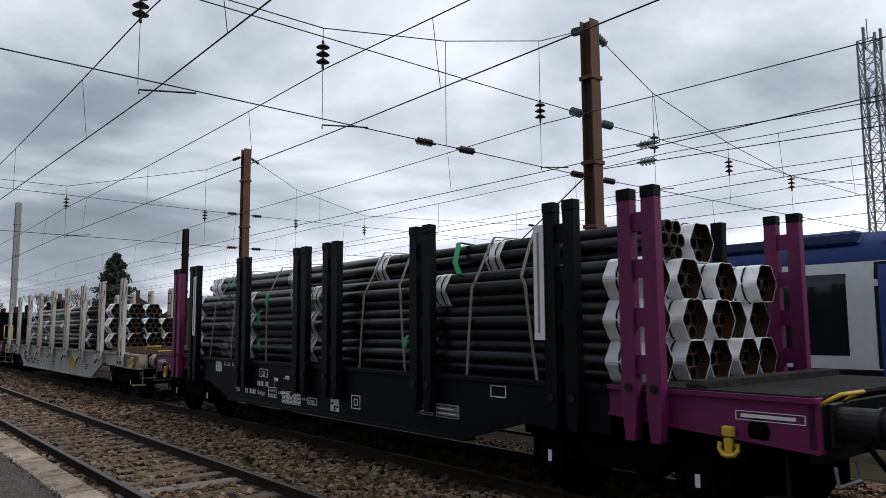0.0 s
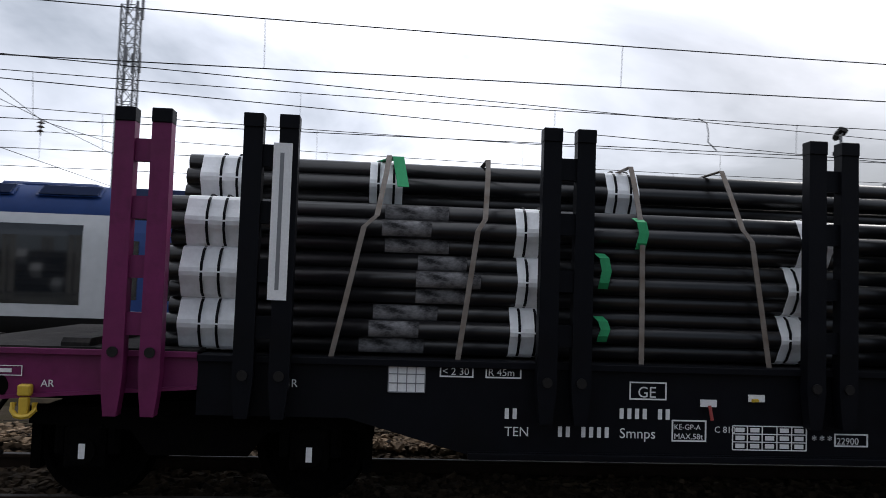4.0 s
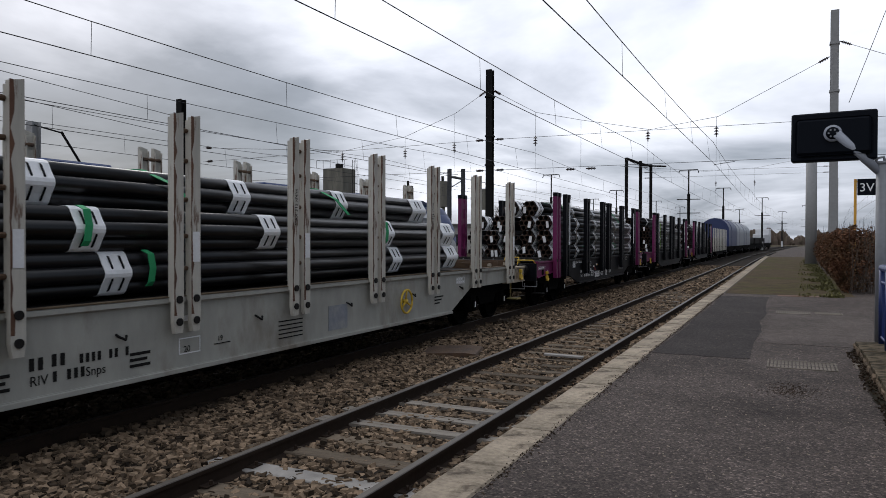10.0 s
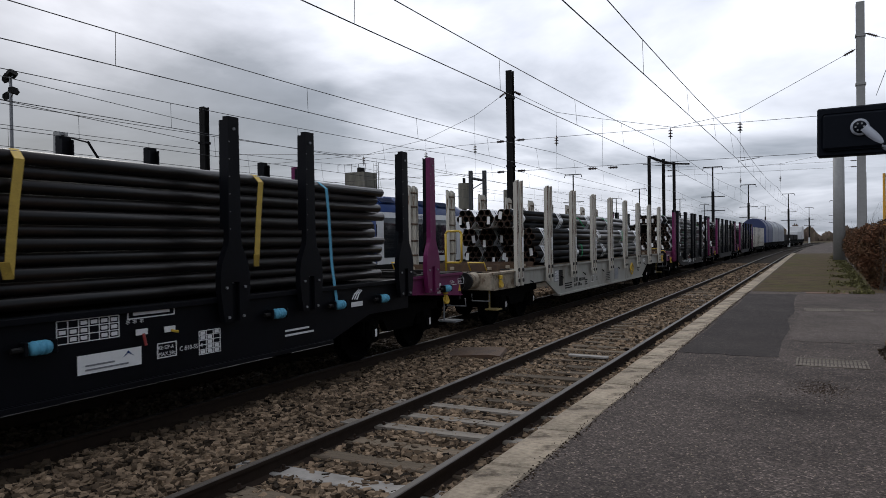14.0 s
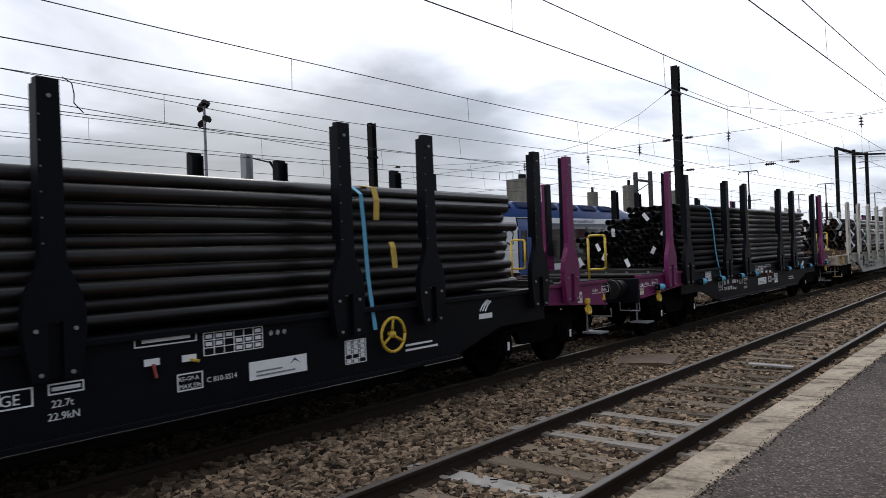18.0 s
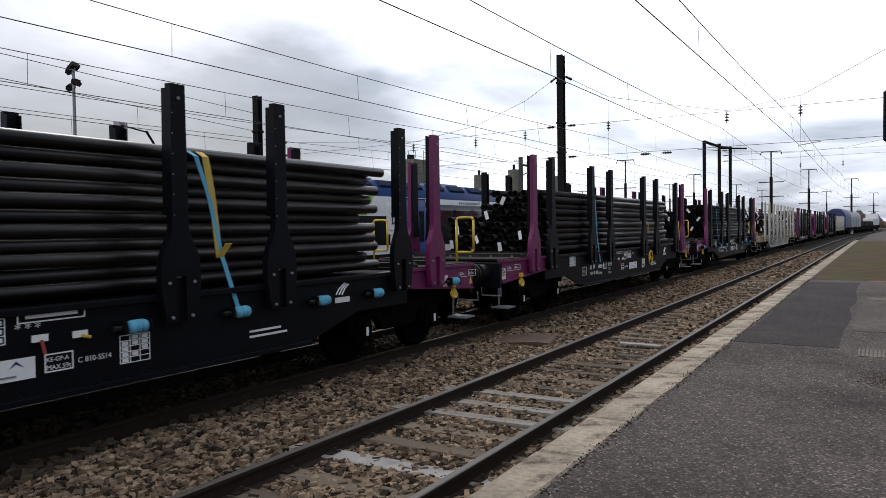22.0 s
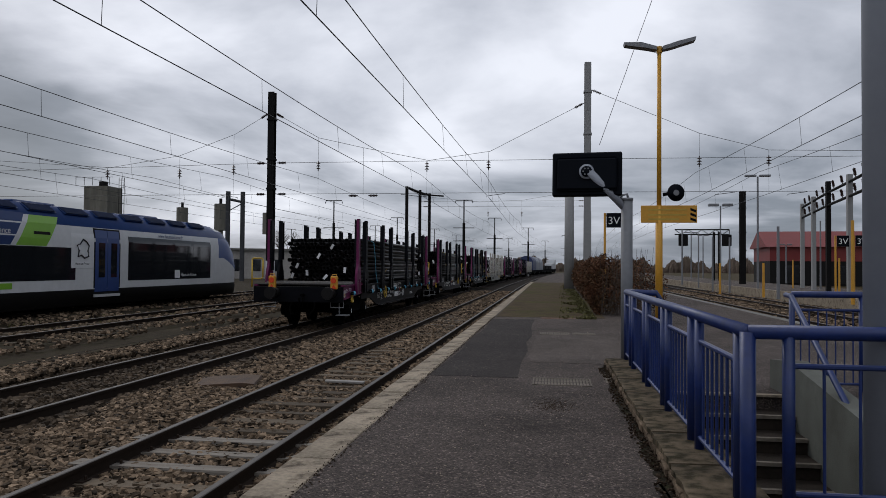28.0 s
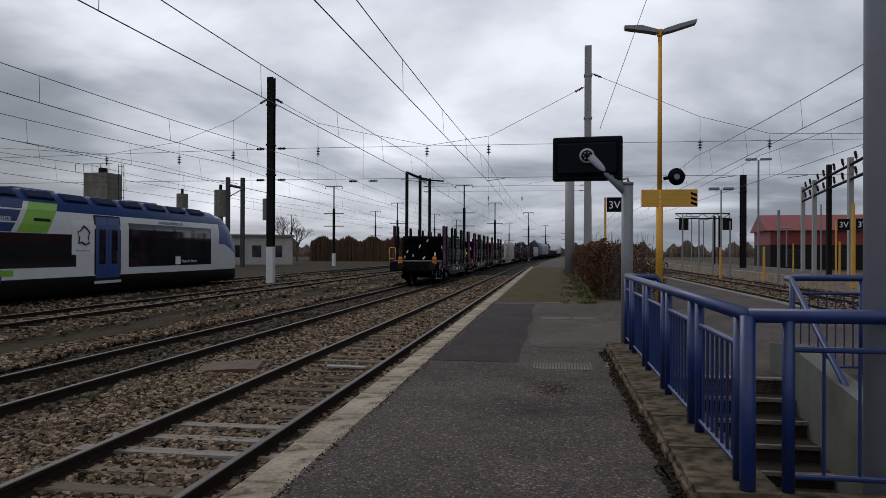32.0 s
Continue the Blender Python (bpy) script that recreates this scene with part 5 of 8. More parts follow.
def car_shell(y0, y1, nose0=False, nose1=False):
    bm = B()
    prof = [(0.0, 1.38, 0.72, 1.34), (0.22, 1.62, 0.80, 1.42), (0.8, 2.2, 0.91, 1.6), (1.5, 2.85, 0.965, 1.82), (2.15, 3.34, 0.985, 2.0), (2.8, 3.56, 1.0, 2.0), (4.4, CAR_ROOF, 1.0, 2.0)]
    st = [(y0 + d, a, b, c, d) for d, a, b, c in prof] if nose0 else [(y0, 9, 1, 2.0, 9)]
    st += [(y1 - d, a, b, c, d) for d, a, b, c in prof[::-1]] if nose1 else [(y1, 9, 1, 2.0, 9)]
    rows = [[bm.verts.new((x * fx, y, sill if z == 2.0 else min(z, fz + 0.05 * (1 - abs(x) / W)))) for x, z in SECTION] for y, fz, fx, sill, d in st]
    n = len(SECTION)
    for j, (a, b) in enumerate(zip(rows, rows[1:])):
        for k in range(n):
            f = bm.faces.new((a[k], a[(k + 1) % n], b[(k + 1) % n], b[k]))
            f.material_index = 2 if k in (0, 14, 15) else (1 if 4 <= k <= 10 else 0)
            if max(st[j][4], st[j + 1][4]) <= 2.8 and 2 <= k <= 12 and k not in (4, 10):
                f.material_index = 3 if 5 <= k <= 9 else 4
            f.smooth = True
    bm.faces.new(rows[0]).material_index = 0
    bm.faces.new(rows[-1][::-1]).material_index = 0
    return bm


cars = []
for y0, y1, n0, n1 in ((CAR_Y0, JOINTS[0] - 0.35, True, False), (JOINTS[0] + 0.35, JOINTS[1] - 0.35, False, False), (JOINTS[1] + 0.35, CAR_Y1, False, True)):
    cars.append(part("car_body", car_shell(y0, y1, n0, n1), [M_AGCWHITE, M_NAVY, M_SKIRT, M_GLASS, M_DOORBLUE], railcar))
for y in JOINTS:
    bm = B()
    box(bm, -1.24, 1.24, y - 0.36, y + 0.36, 0.55, 3.34)
    gw = part("gangway", bm, M_SKIRT, railcar, "black folded gangway bellows")
    for k in range(7):
        bm = B()
        box(bm, -1.32, 1.32, y - 0.33 + 0.1 * k, y - 0.27 + 0.1 * k, 0.5, 3.4, 0.02)
        part("fold", bm, M_SKIRT, gw)


def panel_on(car, name, y_lo, y_hi, z0, z1, material, slope=0.0, off=0.004, thick=0.02, label=""):
    """Panel on the railcar's flank; slope shifts its ends per metre of height."""
    bm = B()
    n = 8
    rows = []
    for k in range(n + 1):
        z = z0 + (z1 - z0) * k / n
        sh = slope * (z - z0)
        x = flank(z) + off
        rows.append([bm.verts.new((x, y_lo + sh, z)), bm.verts.new((x, y_hi + sh, z)), bm.verts.new((x - thick, y_hi + sh, z)), bm.verts.new((x - thick, y_lo + sh, z))])
    for a, b in zip(rows, rows[1:]):
        for k in range(4):
            bm.faces.new((a[k], a[(k + 1) % 4], b[(k + 1) % 4], b[k]))
    bm.faces.new(rows[0])
    bm.faces.new(rows[-1][::-1])
    return part(name, bm, material, car, label)


def car_door(car, y0, y1):
    frame_ob = panel_on(car, "door_frame", y0 - 0.08, y1 + 0.08, 0.55, 2.98, M_SKIRT, 0, 0.006, 0.03)
    ym = (y0 + y1) / 2
    for a, b in ((y0, ym - 0.015), (ym + 0.015, y1)):
        leaf = panel_on(car, "door_leaf", a, b, 0.62, 2.92, M_DOORBLUE, 0, 0.016, 0.03)
        panel_on(leaf, "door_window", a + 0.2, b - 0.16, 1.15, 2.45, M_GLASS, 0, 0.022, 0.02)
    panel_on(car, "door_step", y0 - 0.05, y1 + 0.05, 0.42, 0.52, M_AGCWHITE, 0, 0.07, 0.09)


def map_logo(car, y, z, s, material):
    """Rounded six-sided outline used as the region's emblem."""
    bm = B()
    pts = [(0, 1), (0.55, 0.75), (1, 0.35), (0.8, -0.2), (0.95, -0.8), (0.25, -1), (-0.3, -0.7), (-0.85, -0.85), (-0.7, -0.2), (-1, 0.35), (-0.5, 0.5)]
    path(bm, [(flank(z) + 0.012, y + s * a, z + s * b) for a, b in pts + pts[:1]], 0.1 * s, 5)
    part("emblem", bm, material, car)


def car_text(car, body, y, z, size, material=None):
    text("lettering", body, size, material or M_WHITE, car, Matrix(((0, 0, 1, flank(z) + 0.008), (1, 0, 0, y), (0, 1, 0, z), (0, 0, 0, 1))), depth=0.001)


def dress(car, mirror, end_car):
    """Liveries and windows; positions written for the +y end car, mirrored for the other."""
    c = 10.3

    def rng(a, b):
        return (a, b) if not mirror else (2 * c - b, 2 * c - a)

    sl = -1 if mirror else 1
    lo, hi = rng(17.85, 21.6)
    panel_on(car, "blue_panel", lo - (0.0 if not mirror else 0), hi, 2.24, 3.3, M_NAVY, 0, 0.003)
    lo, hi = rng(17.85, 24.0)
    panel_on(car, "window_band", lo, hi, 1.08, 2.22, M_GLASS, 0, 0.005)
    lo, hi = rng(18.1, 20.4)
    panel_on(car, "blue_low_panel", lo, hi, 0.60, 1.05, M_NAVY, 0, 0.003)
    lo, hi = rng(18.6, 20.9)
    panel_on(car, "green_low_stripe", lo, hi, 0.84, 1.03, M_LIME, 0, 0.006)
    a, b = (21.0, 22.45) if not mirror else (2 * c - 22.45, 2 * c - 21.0)
    panel_on(car, "green_flash", a, b, 2.24, 3.26, M_LIME, 0.75 * sl, 0.006)
    a, b = (20.78, 21.02) if not mirror else (2 * c - 21.02, 2 * c - 20.78)
    panel_on(car, "white_flash", a, b, 2.24, 3.26, M_AGCWHITE, 0.75 * sl, 0.007)
    lo, hi = rng(23.75, 25.05)
    panel_on(car, "poster", lo, hi, 1.5, 2.75, M_WHITE, 0, 0.008, label="white poster with an outline emblem")
    map_logo(car, (lo + hi) / 2, 2.2, 0.34, M_GLASS)
    car_text(car, "Hauts-de-France", (lo + hi) / 2 - 0.42, 1.62, 0.12, M_GLASS)
    lo, hi = rng(25.14, 26.66)
    car_door(car, lo, hi)
    lo, hi = rng(27.3, 34.5)
    panel_on(car, "cab_window_band", lo, hi, 1.0, 2.76, M_GLASS, 0, 0.005)
    for k in range(4):
        w0, w1 = rng(27.6 + 1.7 * k, 29.05 + 1.7 * k)
        panel_on(car, "window_pane", w0, w1, 1.72, 2.62, M_GLASS, 0, 0.012)
    lo, hi = rng(31.0, 34.0)
    panel_on(car, "white_notice", lo, lo + 0.45, 1.05, 1.4, M_WHITE, 0, 0.013)
    car_text(car, "Hauts-de-France", lo + 0.55, 1.12, 0.22)
    lo, hi = rng(29.6, 34.0)
    car_text(car, "www.hautsdefrance.fr", lo, 2.80, 0.24, M_NAVY)
    lo, hi = rng(18.2, 20.6)
    map_logo(car, lo + 0.36, 2.72, 0.30, M_WHITE)
    car_text(car, "R\u00e9gion", lo + 0.78, 2.88, 0.2, M_LIME)
    car_text(car, "Hauts-de-France", lo + 0.78, 2.6, 0.27)
    car_text(car, "www.hautsdefrance.fr", lo + 0.3, 1.2, 0.17)


dress(cars[2], False, True)
dress(cars[0], True, True)
mid = cars[1]
panel_on(mid, "blue_panel", 14.0, 17.1, 2.24, 3.3, M_NAVY, 0.6, 0.003)
panel_on(mid, "blue_panel", 2.4, 6.62, 2.30, 3.3, M_NAVY, 0.75, 0.003)
panel_on(mid, "window_band", 11.4, 17.1, 1.08, 2.24, M_GLASS, 0, 0.005)
panel_on(mid, "window_band", 2.4, 9.5, 1.16, 2.28, M_GLASS, 0, 0.005)
panel_on(mid, "green_flash", 12.9, 14.0, 2.3, 3.3, M_LIME, 0.75, 0.006)
panel_on(mid, "white_flash", 14.0, 14.2, 2.3, 3.3, M_AGCWHITE, 0.75, 0.007)
panel_on(mid, "green_flash", 6.92, 8.15, 2.34, 3.3, M_LIME, 0.75, 0.006)
panel_on(mid, "white_flash", 6.64, 6.92, 2.34, 3.3, M_AGCWHITE, 0.75, 0.007)
panel_on(mid, "green_low_stripe", 11.35, 13.6, 0.84, 1.03, M_LIME, 0.6, 0.006)
panel_on(mid, "blue_low_panel", 13.9, 17.1, 0.60, 1.05, M_NAVY, 0, 0.003)
panel_on(mid, "blue_low_panel", 2.4, 6.9, 0.60, 1.05, M_NAVY, 0, 0.003)
panel_on(mid, "green_low_stripe", 5.45, 6.62, 0.84, 1.03, M_LIME, 0, 0.006)
for y in (12.4, 13.03):
    panel_on(mid, "vent_window", y, y + 0.58, 2.86, 3.16, M_SILO, 0, 0.008)
car_door(mid, 9.72, 11.2)
panel_on(mid, "dark_plate", 7.35, 8.2, 2.66, 2.76, M_SKIRT, 0, 0.011)
panel_on(cars[2], "dark_plate", 21.85, 22.65, 2.62, 2.72, M_SKIRT, 0, 0.011)
map_logo(mid, 15.15, 2.78, 0.30, M_WHITE)
car_text(mid, "R\u00e9gion", 15.55, 2.92, 0.2, M_LIME)
car_text(mid, "Hauts-de-France", 15.55, 2.64, 0.25)
car_text(mid, "www.hautsdefrance.fr", 11.3, 2.32, 0.2, M_NAVY)
map_logo(mid, 4.33, 2.78, 0.30, M_WHITE)
car_text(mid, "R\u00e9gion", 4.73, 2.9, 0.2, M_LIME)
car_text(mid, "Hauts-de-France", 4.73, 2.62, 0.245)
car_text(mid, "www.hautsdefrance.fr", 3.75, 1.3, 0.17)
for car, ya, yb in ((cars[0], -13.6, 1.5), (cars[1], 2.6, 16.9), (cars[2], 18.0, 34.6)):
    n = int((yb - ya) / 1.72)
    for k in range(n):
        y = ya + (yb - ya) * k / n
        bm = B()
        rows = []
        for z, x in ((3.40, 1.27), (3.52, 1.12), (3.63, 0.97), (3.69, 0.72)):
            rows.append([bm.verts.new((x, y + 0.1, z + 0.0)), bm.verts.new((x, y + 1.5, z))])
        rows2 = [[bm.verts.new((v.co.x + 0.012, v.co.y, v.co.z + 0.018)) for v in r] for r in rows]
        for a, b in zip(rows2, rows2[1:]):
            bm.faces.new((a[0], a[1], b[1], b[0]))
        for i in range(3):
            bm.faces.new((rows[i][0], rows[i + 1][0], rows2[i + 1][0], rows2[i][0]))
            bm.faces.new((rows[i][1], rows[i + 1][1], rows2[i + 1][1], rows2[i][1]))
        bm.faces.new((rows[0][0], rows[0][1], rows2[0][1], rows2[0][0]))
        bm.faces.new((rows[3][0], rows[3][1], rows2[3][1], rows2[3][0]))
        hatch = part("roof_hatch", bm, M_NAVY, car)
        bm = B()
        for q in range(6):
            f = 0.08 + 0.16 * q
            x, z = 1.30 - 0.33 * f - 0.02, 3.445 + 0.235 * f + 0.005
            box(bm, x - 0.02, x + 0.035, y + 0.16, y + 1.44, z - 0.02, z + 0.012)
        part("louvre", bm, M_LOUVRE, hatch)
for y in (-9, -2.5, 6, 13, 22, 29):
    bm = B()
    box(bm, -0.5, 0.5, y, y + 2.2, 3.66, 3.8, 0.05)
    part("roof_box", bm, M_NAVY, railcar)
for y in (CAR_Y0 + 3.6, JOINTS[0], JOINTS[1], CAR_Y1 - 3.6):
    bg = share("bogie", ME_BOGIE, railcar, pose(0, y, -0.02))
    for a in (-1.05, 1.05):
        wheels(bg, a)
# cab side windows and skirts


for e, y in ((1, CAR_Y1), (-1, CAR_Y0)):
    for s in (1, -1):
        bm = B()
        tube(bm, (s * 0.86, y - e * 0.35, 1.15), (s * 0.82, y + e * 0.02, 1.15), 0.13, n=12)
        part("headlamp", bm, M_GALV, railcar)
    bm = B()
    prism(bm, [(-1.1, 0.2), (1.1, 0.2), (1.15, 0.62), (-1.15, 0.62)], y - e * 0.9, y - e * 0.1)
    part("nose_skirt", bm, M_SKIRT, railcar)

# ---- ballast stones, sleepers, kerb ----


def stones(name, boxes, label, seed, keep, material=None, z0=-0.18):
    """Loose ballast stones as one mesh of small rough blocks."""
    rng = np.random.default_rng(seed)
    cube = np.array([(x, y, z) for x in (-1, 1) for y in (-1, 1) for z in (-1, 1)], float)
    quads = np.array([(0, 1, 3, 2), (4, 6, 7, 5), (0, 4, 5, 1), (2, 3, 7, 6), (0, 2, 6, 4), (1, 5, 7, 3)])
    vs, fs, base = [], [], 0
    for x0, x1, y0, y1, density, size in boxes:
        n = int((x1 - x0) * (y1 - y0) * density)
        p = np.stack([rng.uniform(x0, x1, n), rng.uniform(y0, y1, n)], 1)
        p = p[keep(p[:, 0], p[:, 1])]
        n = len(p)
        s = size * rng.uniform(0.65, 1.35, (n, 1, 3)) * np.array([1, 1, 0.72])
        v = cube[None] * s * (1 + rng.uniform(-0.38, 0.38, (n, 8, 3)))
        ang = rng.uniform(0, 6.283, n)
        tilt = rng.uniform(-0.7, 0.7, n)
        c, si = np.cos(tilt), np.sin(tilt)
        v = np.stack([v[..., 0], v[..., 1] * c[:, None] - v[..., 2] * si[:, None], v[..., 1] * si[:, None] + v[..., 2] * c[:, None]], -1)
        c, si = np.cos(ang), np.sin(ang)
        v = np.stack([v[..., 0] * c[:, None] - v[..., 1] * si[:, None], v[..., 0] * si[:, None] + v[..., 1] * c[:, None], v[..., 2]], -1)
        lift = np.abs(np.sin(p[:, 0] * 1.7 + p[:, 1] * 0.23)) * 0.02 - 0.018 * (np.abs(p[:, 0] - X_NEAR) < 0.7)
        v += np.stack([p[:, 0], p[:, 1], z0 + lift + rng.uniform(-0.015, 0.03, n)], -1)[:, None]
        vs.append(v.reshape(-1, 3))
        fs.append((quads[None] + 8 * np.arange(n)[:, None, None] + base).reshape(-1, 4))
        base += 8 * n
    v, f = np.concatenate(vs), np.concatenate(fs)
    me = bpy.data.meshes.new(name)
    me.vertices.add(len(v))
    me.vertices.foreach_set("co", v.ravel())
    me.loops.add(len(f) * 4)
    me.loops.foreach_set("vertex_index", f.ravel().astype(np.int32))
    me.polygons.add(len(f))
    me.polygons.foreach_set("loop_start", (np.arange(len(f)) * 4).astype(np.int32))
    me.polygons.foreach_set("loop_total", np.full(len(f), 4, np.int32))
    me.polygons.foreach_set("use_smooth", np.zeros(len(f), bool))
    me.update(calc_edges=True)
    me.validate()
    me.materials.append(material or M_STONE)
    return tagged(new(name, me), label, "ballast", kind="stuff")


def off_rails(x, y):
    ok = np.ones(len(x), bool)
    for xr in (X_NEAR - 0.7525, X_NEAR + 0.7525, X_TRAIN - 0.7525, X_TRAIN + 0.7525):
        ok &= np.abs(x - xr) > 0.085
    ok &= ~((np.abs(x + 5.42) < 0.45) & (np.abs(y - 11.9) < 0.4))
    for xc in (X_NEAR,):
        on = (np.abs(x - xc) < 0.68) & (np.abs(((y - 5.15) / 0.566) - np.round((y - 5.15) / 0.566)) < 0.18)
        thin = (np.sin(x * 91.7 + y * 57.3) * 0.5 + 0.5) < 0.3
        ok &= ~on | thin
    return ok


def off_train(x, y):
    return off_rails(x, y) & (x > X_TRAIN + 1.1 + 0.2 * np.sin(y * 2.3))


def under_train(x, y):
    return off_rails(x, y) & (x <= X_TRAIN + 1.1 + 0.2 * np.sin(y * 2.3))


stones("oily_ballast", [(-11.2, -5.8, -6.0, 14.0, 240, 0.034), (-11.2, -5.8, -30.0, -6.0, 120, 0.042), (-11.2, -5.8, 14.0, 40.0, 100, 0.048)], "dark oily ballast stones under the train, its shade put into their colour", 14, under_train, M_OILSHADE)
stones("ballast", [(-6.6, -2.0, -6.0, 13.0, 720, 0.027), (-6.6, -2.0, 13.0, 30.0, 260, 0.037), (-6.6, -2.0, -22.0, -6.0, 250, 0.036),
                   (-9.9, -2.0, 30.0, 60.0, 60, 0.06), (-8.5, -2.0, -60.0, -22.0, 60, 0.06)], "loose brown and grey ballast stones round the rails", 4, off_train)

stones("shoulder_ballast", [(-9.95, -8.75, -8.0, 24.0, 330, 0.034), (-9.95, -8.75, 24.0, 60.0, 110, 0.05)], "brown ballast stones heaped along the yard path", 16,
       lambda x, y: np.abs(x + 9.35 - 0.12 * np.sin(y * 1.3)) < 0.5, None, -0.085)
stones("far_ballast", [(7.1, 14.4, 18.0, 70.0, 26, 0.06)], "brown ballast stones of the tracks beyond the platform", 17, lambda x, y: np.ones(len(x), bool))
stones("seam_dirt", [(0.66, 0.85, 3.9, 11.2, 900, 0.008)], "dark crumbs of earth along the foot of the plinth", 18, lambda x, y: np.sin(y * 3.1) + np.sin(y * 7.7) > 60 * (0.72 - x), M_EARTH, PLAT_Z + 0.004)

stones("yard_stones", [(-20.4, -10.0, -2.0, 22.0, 36, 0.036), (-20.4, -10.0, 22.0, 60.0, 14, 0.055)], "scattered brown stones of the yard tracks", 15,
       lambda x, y: (np.abs(x - X_YARD) < 1.9) | (np.abs(x - X_CAR) < 2.0) | (np.sin(x * 2.1) * np.sin(y * 0.5) > 0.1), None, 0.045)


def sleeper_mesh(seed, material):
    rnd = random.Random(seed)
    bm = B()
    box(bm, -1.2, 1.2, -0.115, 0.115, -0.25, -0.115, 0.012)
    for v in bm.verts:
        v.co += Vector((rnd.uniform(-0.01, 0.01), rnd.uniform(-0.012, 0.012), rnd.uniform(-0.006, 0.006)))
    return to_mesh("sleeper", bm, material)


SLEEPERS = [sleeper_mesh(k, M_SLEEPER) for k in range(4)]
PALE = [sleeper_mesh(0, M_SLEEPER2), sleeper_mesh(1, M_SLEEPER3)]
rnd = random.Random(21)
for k in range(-62, 92):
    y = 5.15 + 0.566 * (k - 9)
    pale = k in (9, 12, 13, 14, -6, -9, -17) or (k > 24 and rnd.random() < 0.08)
    share("sleeper", PALE[0 if k == 9 else 1] if pale else SLEEPERS[k % 4], near_track, pose(X_NEAR + rnd.uniform(-0.02, 0.02), y, rnd.uniform(-0.034, -0.018) + 0.008 * pale, 0, 0, rnd.uniform(-0.5, 0.5)))
for k in range(-50, 80):
    share("sleeper", SLEEPERS[k % 4], train_track, pose(X_TRAIN, k * 0.6 + 0.2, -0.04))
for k in range(-40, 90):
    share("sleeper", SLEEPERS[k % 4], yard_track, pose(X_YARD, k * 0.65, Z_YARD))
bm = B()
box(bm, -0.09, 0.09, -0.07, 0.07, -0.115, -0.10, 0.004)
for sx in (-0.12, 0.12):
    tube(bm, (sx * 0.62, 0, -0.1), (sx * 0.62, 0, -0.065), 0.016, n=6)
ME_CHAIR = to_mesh("base_plate", bm, M_RAIL)
for k in range(-12, 40):
    for s in (-1, 1):
        share("base_plate", ME_CHAIR, near_track, pose(X_NEAR + s * 0.7525, 5.15 + 0.566 * (k - 9), -0.026))


def kerb_mesh(seed, length):
    rnd = random.Random(seed)
    bm = B()
    box(bm, PLAT_EDGE, PLAT_EDGE + KERB_W, -length / 2 + 0.006, length / 2 - 0.006, PLAT_Z - 0.28, PLAT_Z + 0.006, 0.016)
    for v in bm.verts:
        v.co += Vector((rnd.uniform(-0.008, 0.008), 0, rnd.uniform(-0.004, 0.004)))
    return to_mesh("kerb_stone", bm, M_KERB)


KERBS = [kerb_mesh(k, 1.0) for k in range(5)]
for k in range(-40, 75):
    y = k * 1.0
    share("kerb_stone", KERBS[(k * 7) % 5], platform, pose(bend(y), y, 0))
bm = B()
for i in range(60):
    ya, yb = -140 + 6.5 * i, -140 + 6.5 * (i + 1)
    box(bm, PLAT_EDGE + 0.06 + bend(ya), PLAT_EDGE + 0.3 + bend(ya), ya, yb - 0.01, -0.4, PLAT_Z - 0.285)
part("edge_wall", bm, M_WALL, platform)

bm = B()
box(bm, -0.33, 0.33, -0.07, 0.07, -0.02, 0.012, 0.005)
tagged(part("pale_board", bm, M_SLEEPER2, None, "", False, pose(X_NEAR + 0.13, 12.1, -0.09, 0, 2, 6)), "short pale weathered board lying between the rails", "board")

# ---- overhead line: masts, cross spans, wires ----


def h_mast(x, y, z0, z1, material, label, w=0.32, foot=0.0):
    m = thing("line_mast", pose(x, y, z0), label, "mast", "overhead line masts")
    bm = B()
    h = z1 - z0
    u, v = w / 2, w / 2 - 0.03
    sec = [(-u, -u), (u, -u), (u, -v), (0.02, -v), (0.02, v), (u, v), (u, u), (-u, u), (-u, v), (-0.02, v), (-0.02, -v), (-u, -v)]
    lo, hi = [bm.verts.new((px, py, 0)) for px, py in sec], [bm.verts.new((px, py, h)) for px, py in sec]
    bm.faces.new(lo[::-1])
    bm.faces.new(hi)
    for k in range(12):
        bm.faces.new((lo[k], lo[(k + 1) % 12], hi[(k + 1) % 12], hi[k]))
    part("shaft", bm, material, m)
    if foot:
        bm = B()
        box(bm, -w / 2 - 0.015, w / 2 + 0.015, -w / 2 - 0.015, w / 2 + 0.015, 0, foot, 0.01)
        part("white_foot", bm, M_AGCWHITE, m, "white painted mast foot")
    for z in (h - 1.6, h - 3.9, h - 5.6):
        if z > 2:
            bm = B()
            box(bm, -w / 2 - 0.04, w / 2 + 0.04, -w / 2 - 0.04, w / 2 + 0.04, z - 0.05, z + 0.05)
            part("clamp", bm, material, m)
    return m


def insulator_mesh(material, n, r, step=0.12):
    """String of ribbed discs along z, hanging from the origin."""
    bm = B()
    tube(bm, (0, 0, 0), (0, 0, -n * step - 0.12), 0.028, n=8)
    for k in range(n):
        z = -0.08 - k * step
        tube(bm, (0, 0, z - 0.055), (0, 0, z), r, r * 0.45, 14)
    return to_mesh("insulator", bm, material, False)


ME_INS_V = insulator_mesh(M_INSUL, 3, 0.135, 0.15)
ME_INS_H = insulator_mesh(M_INSUL, 5, 0.085, 0.085)
ME_INS_G = insulator_mesh(M_GINSUL, 4, 0.115, 0.10)


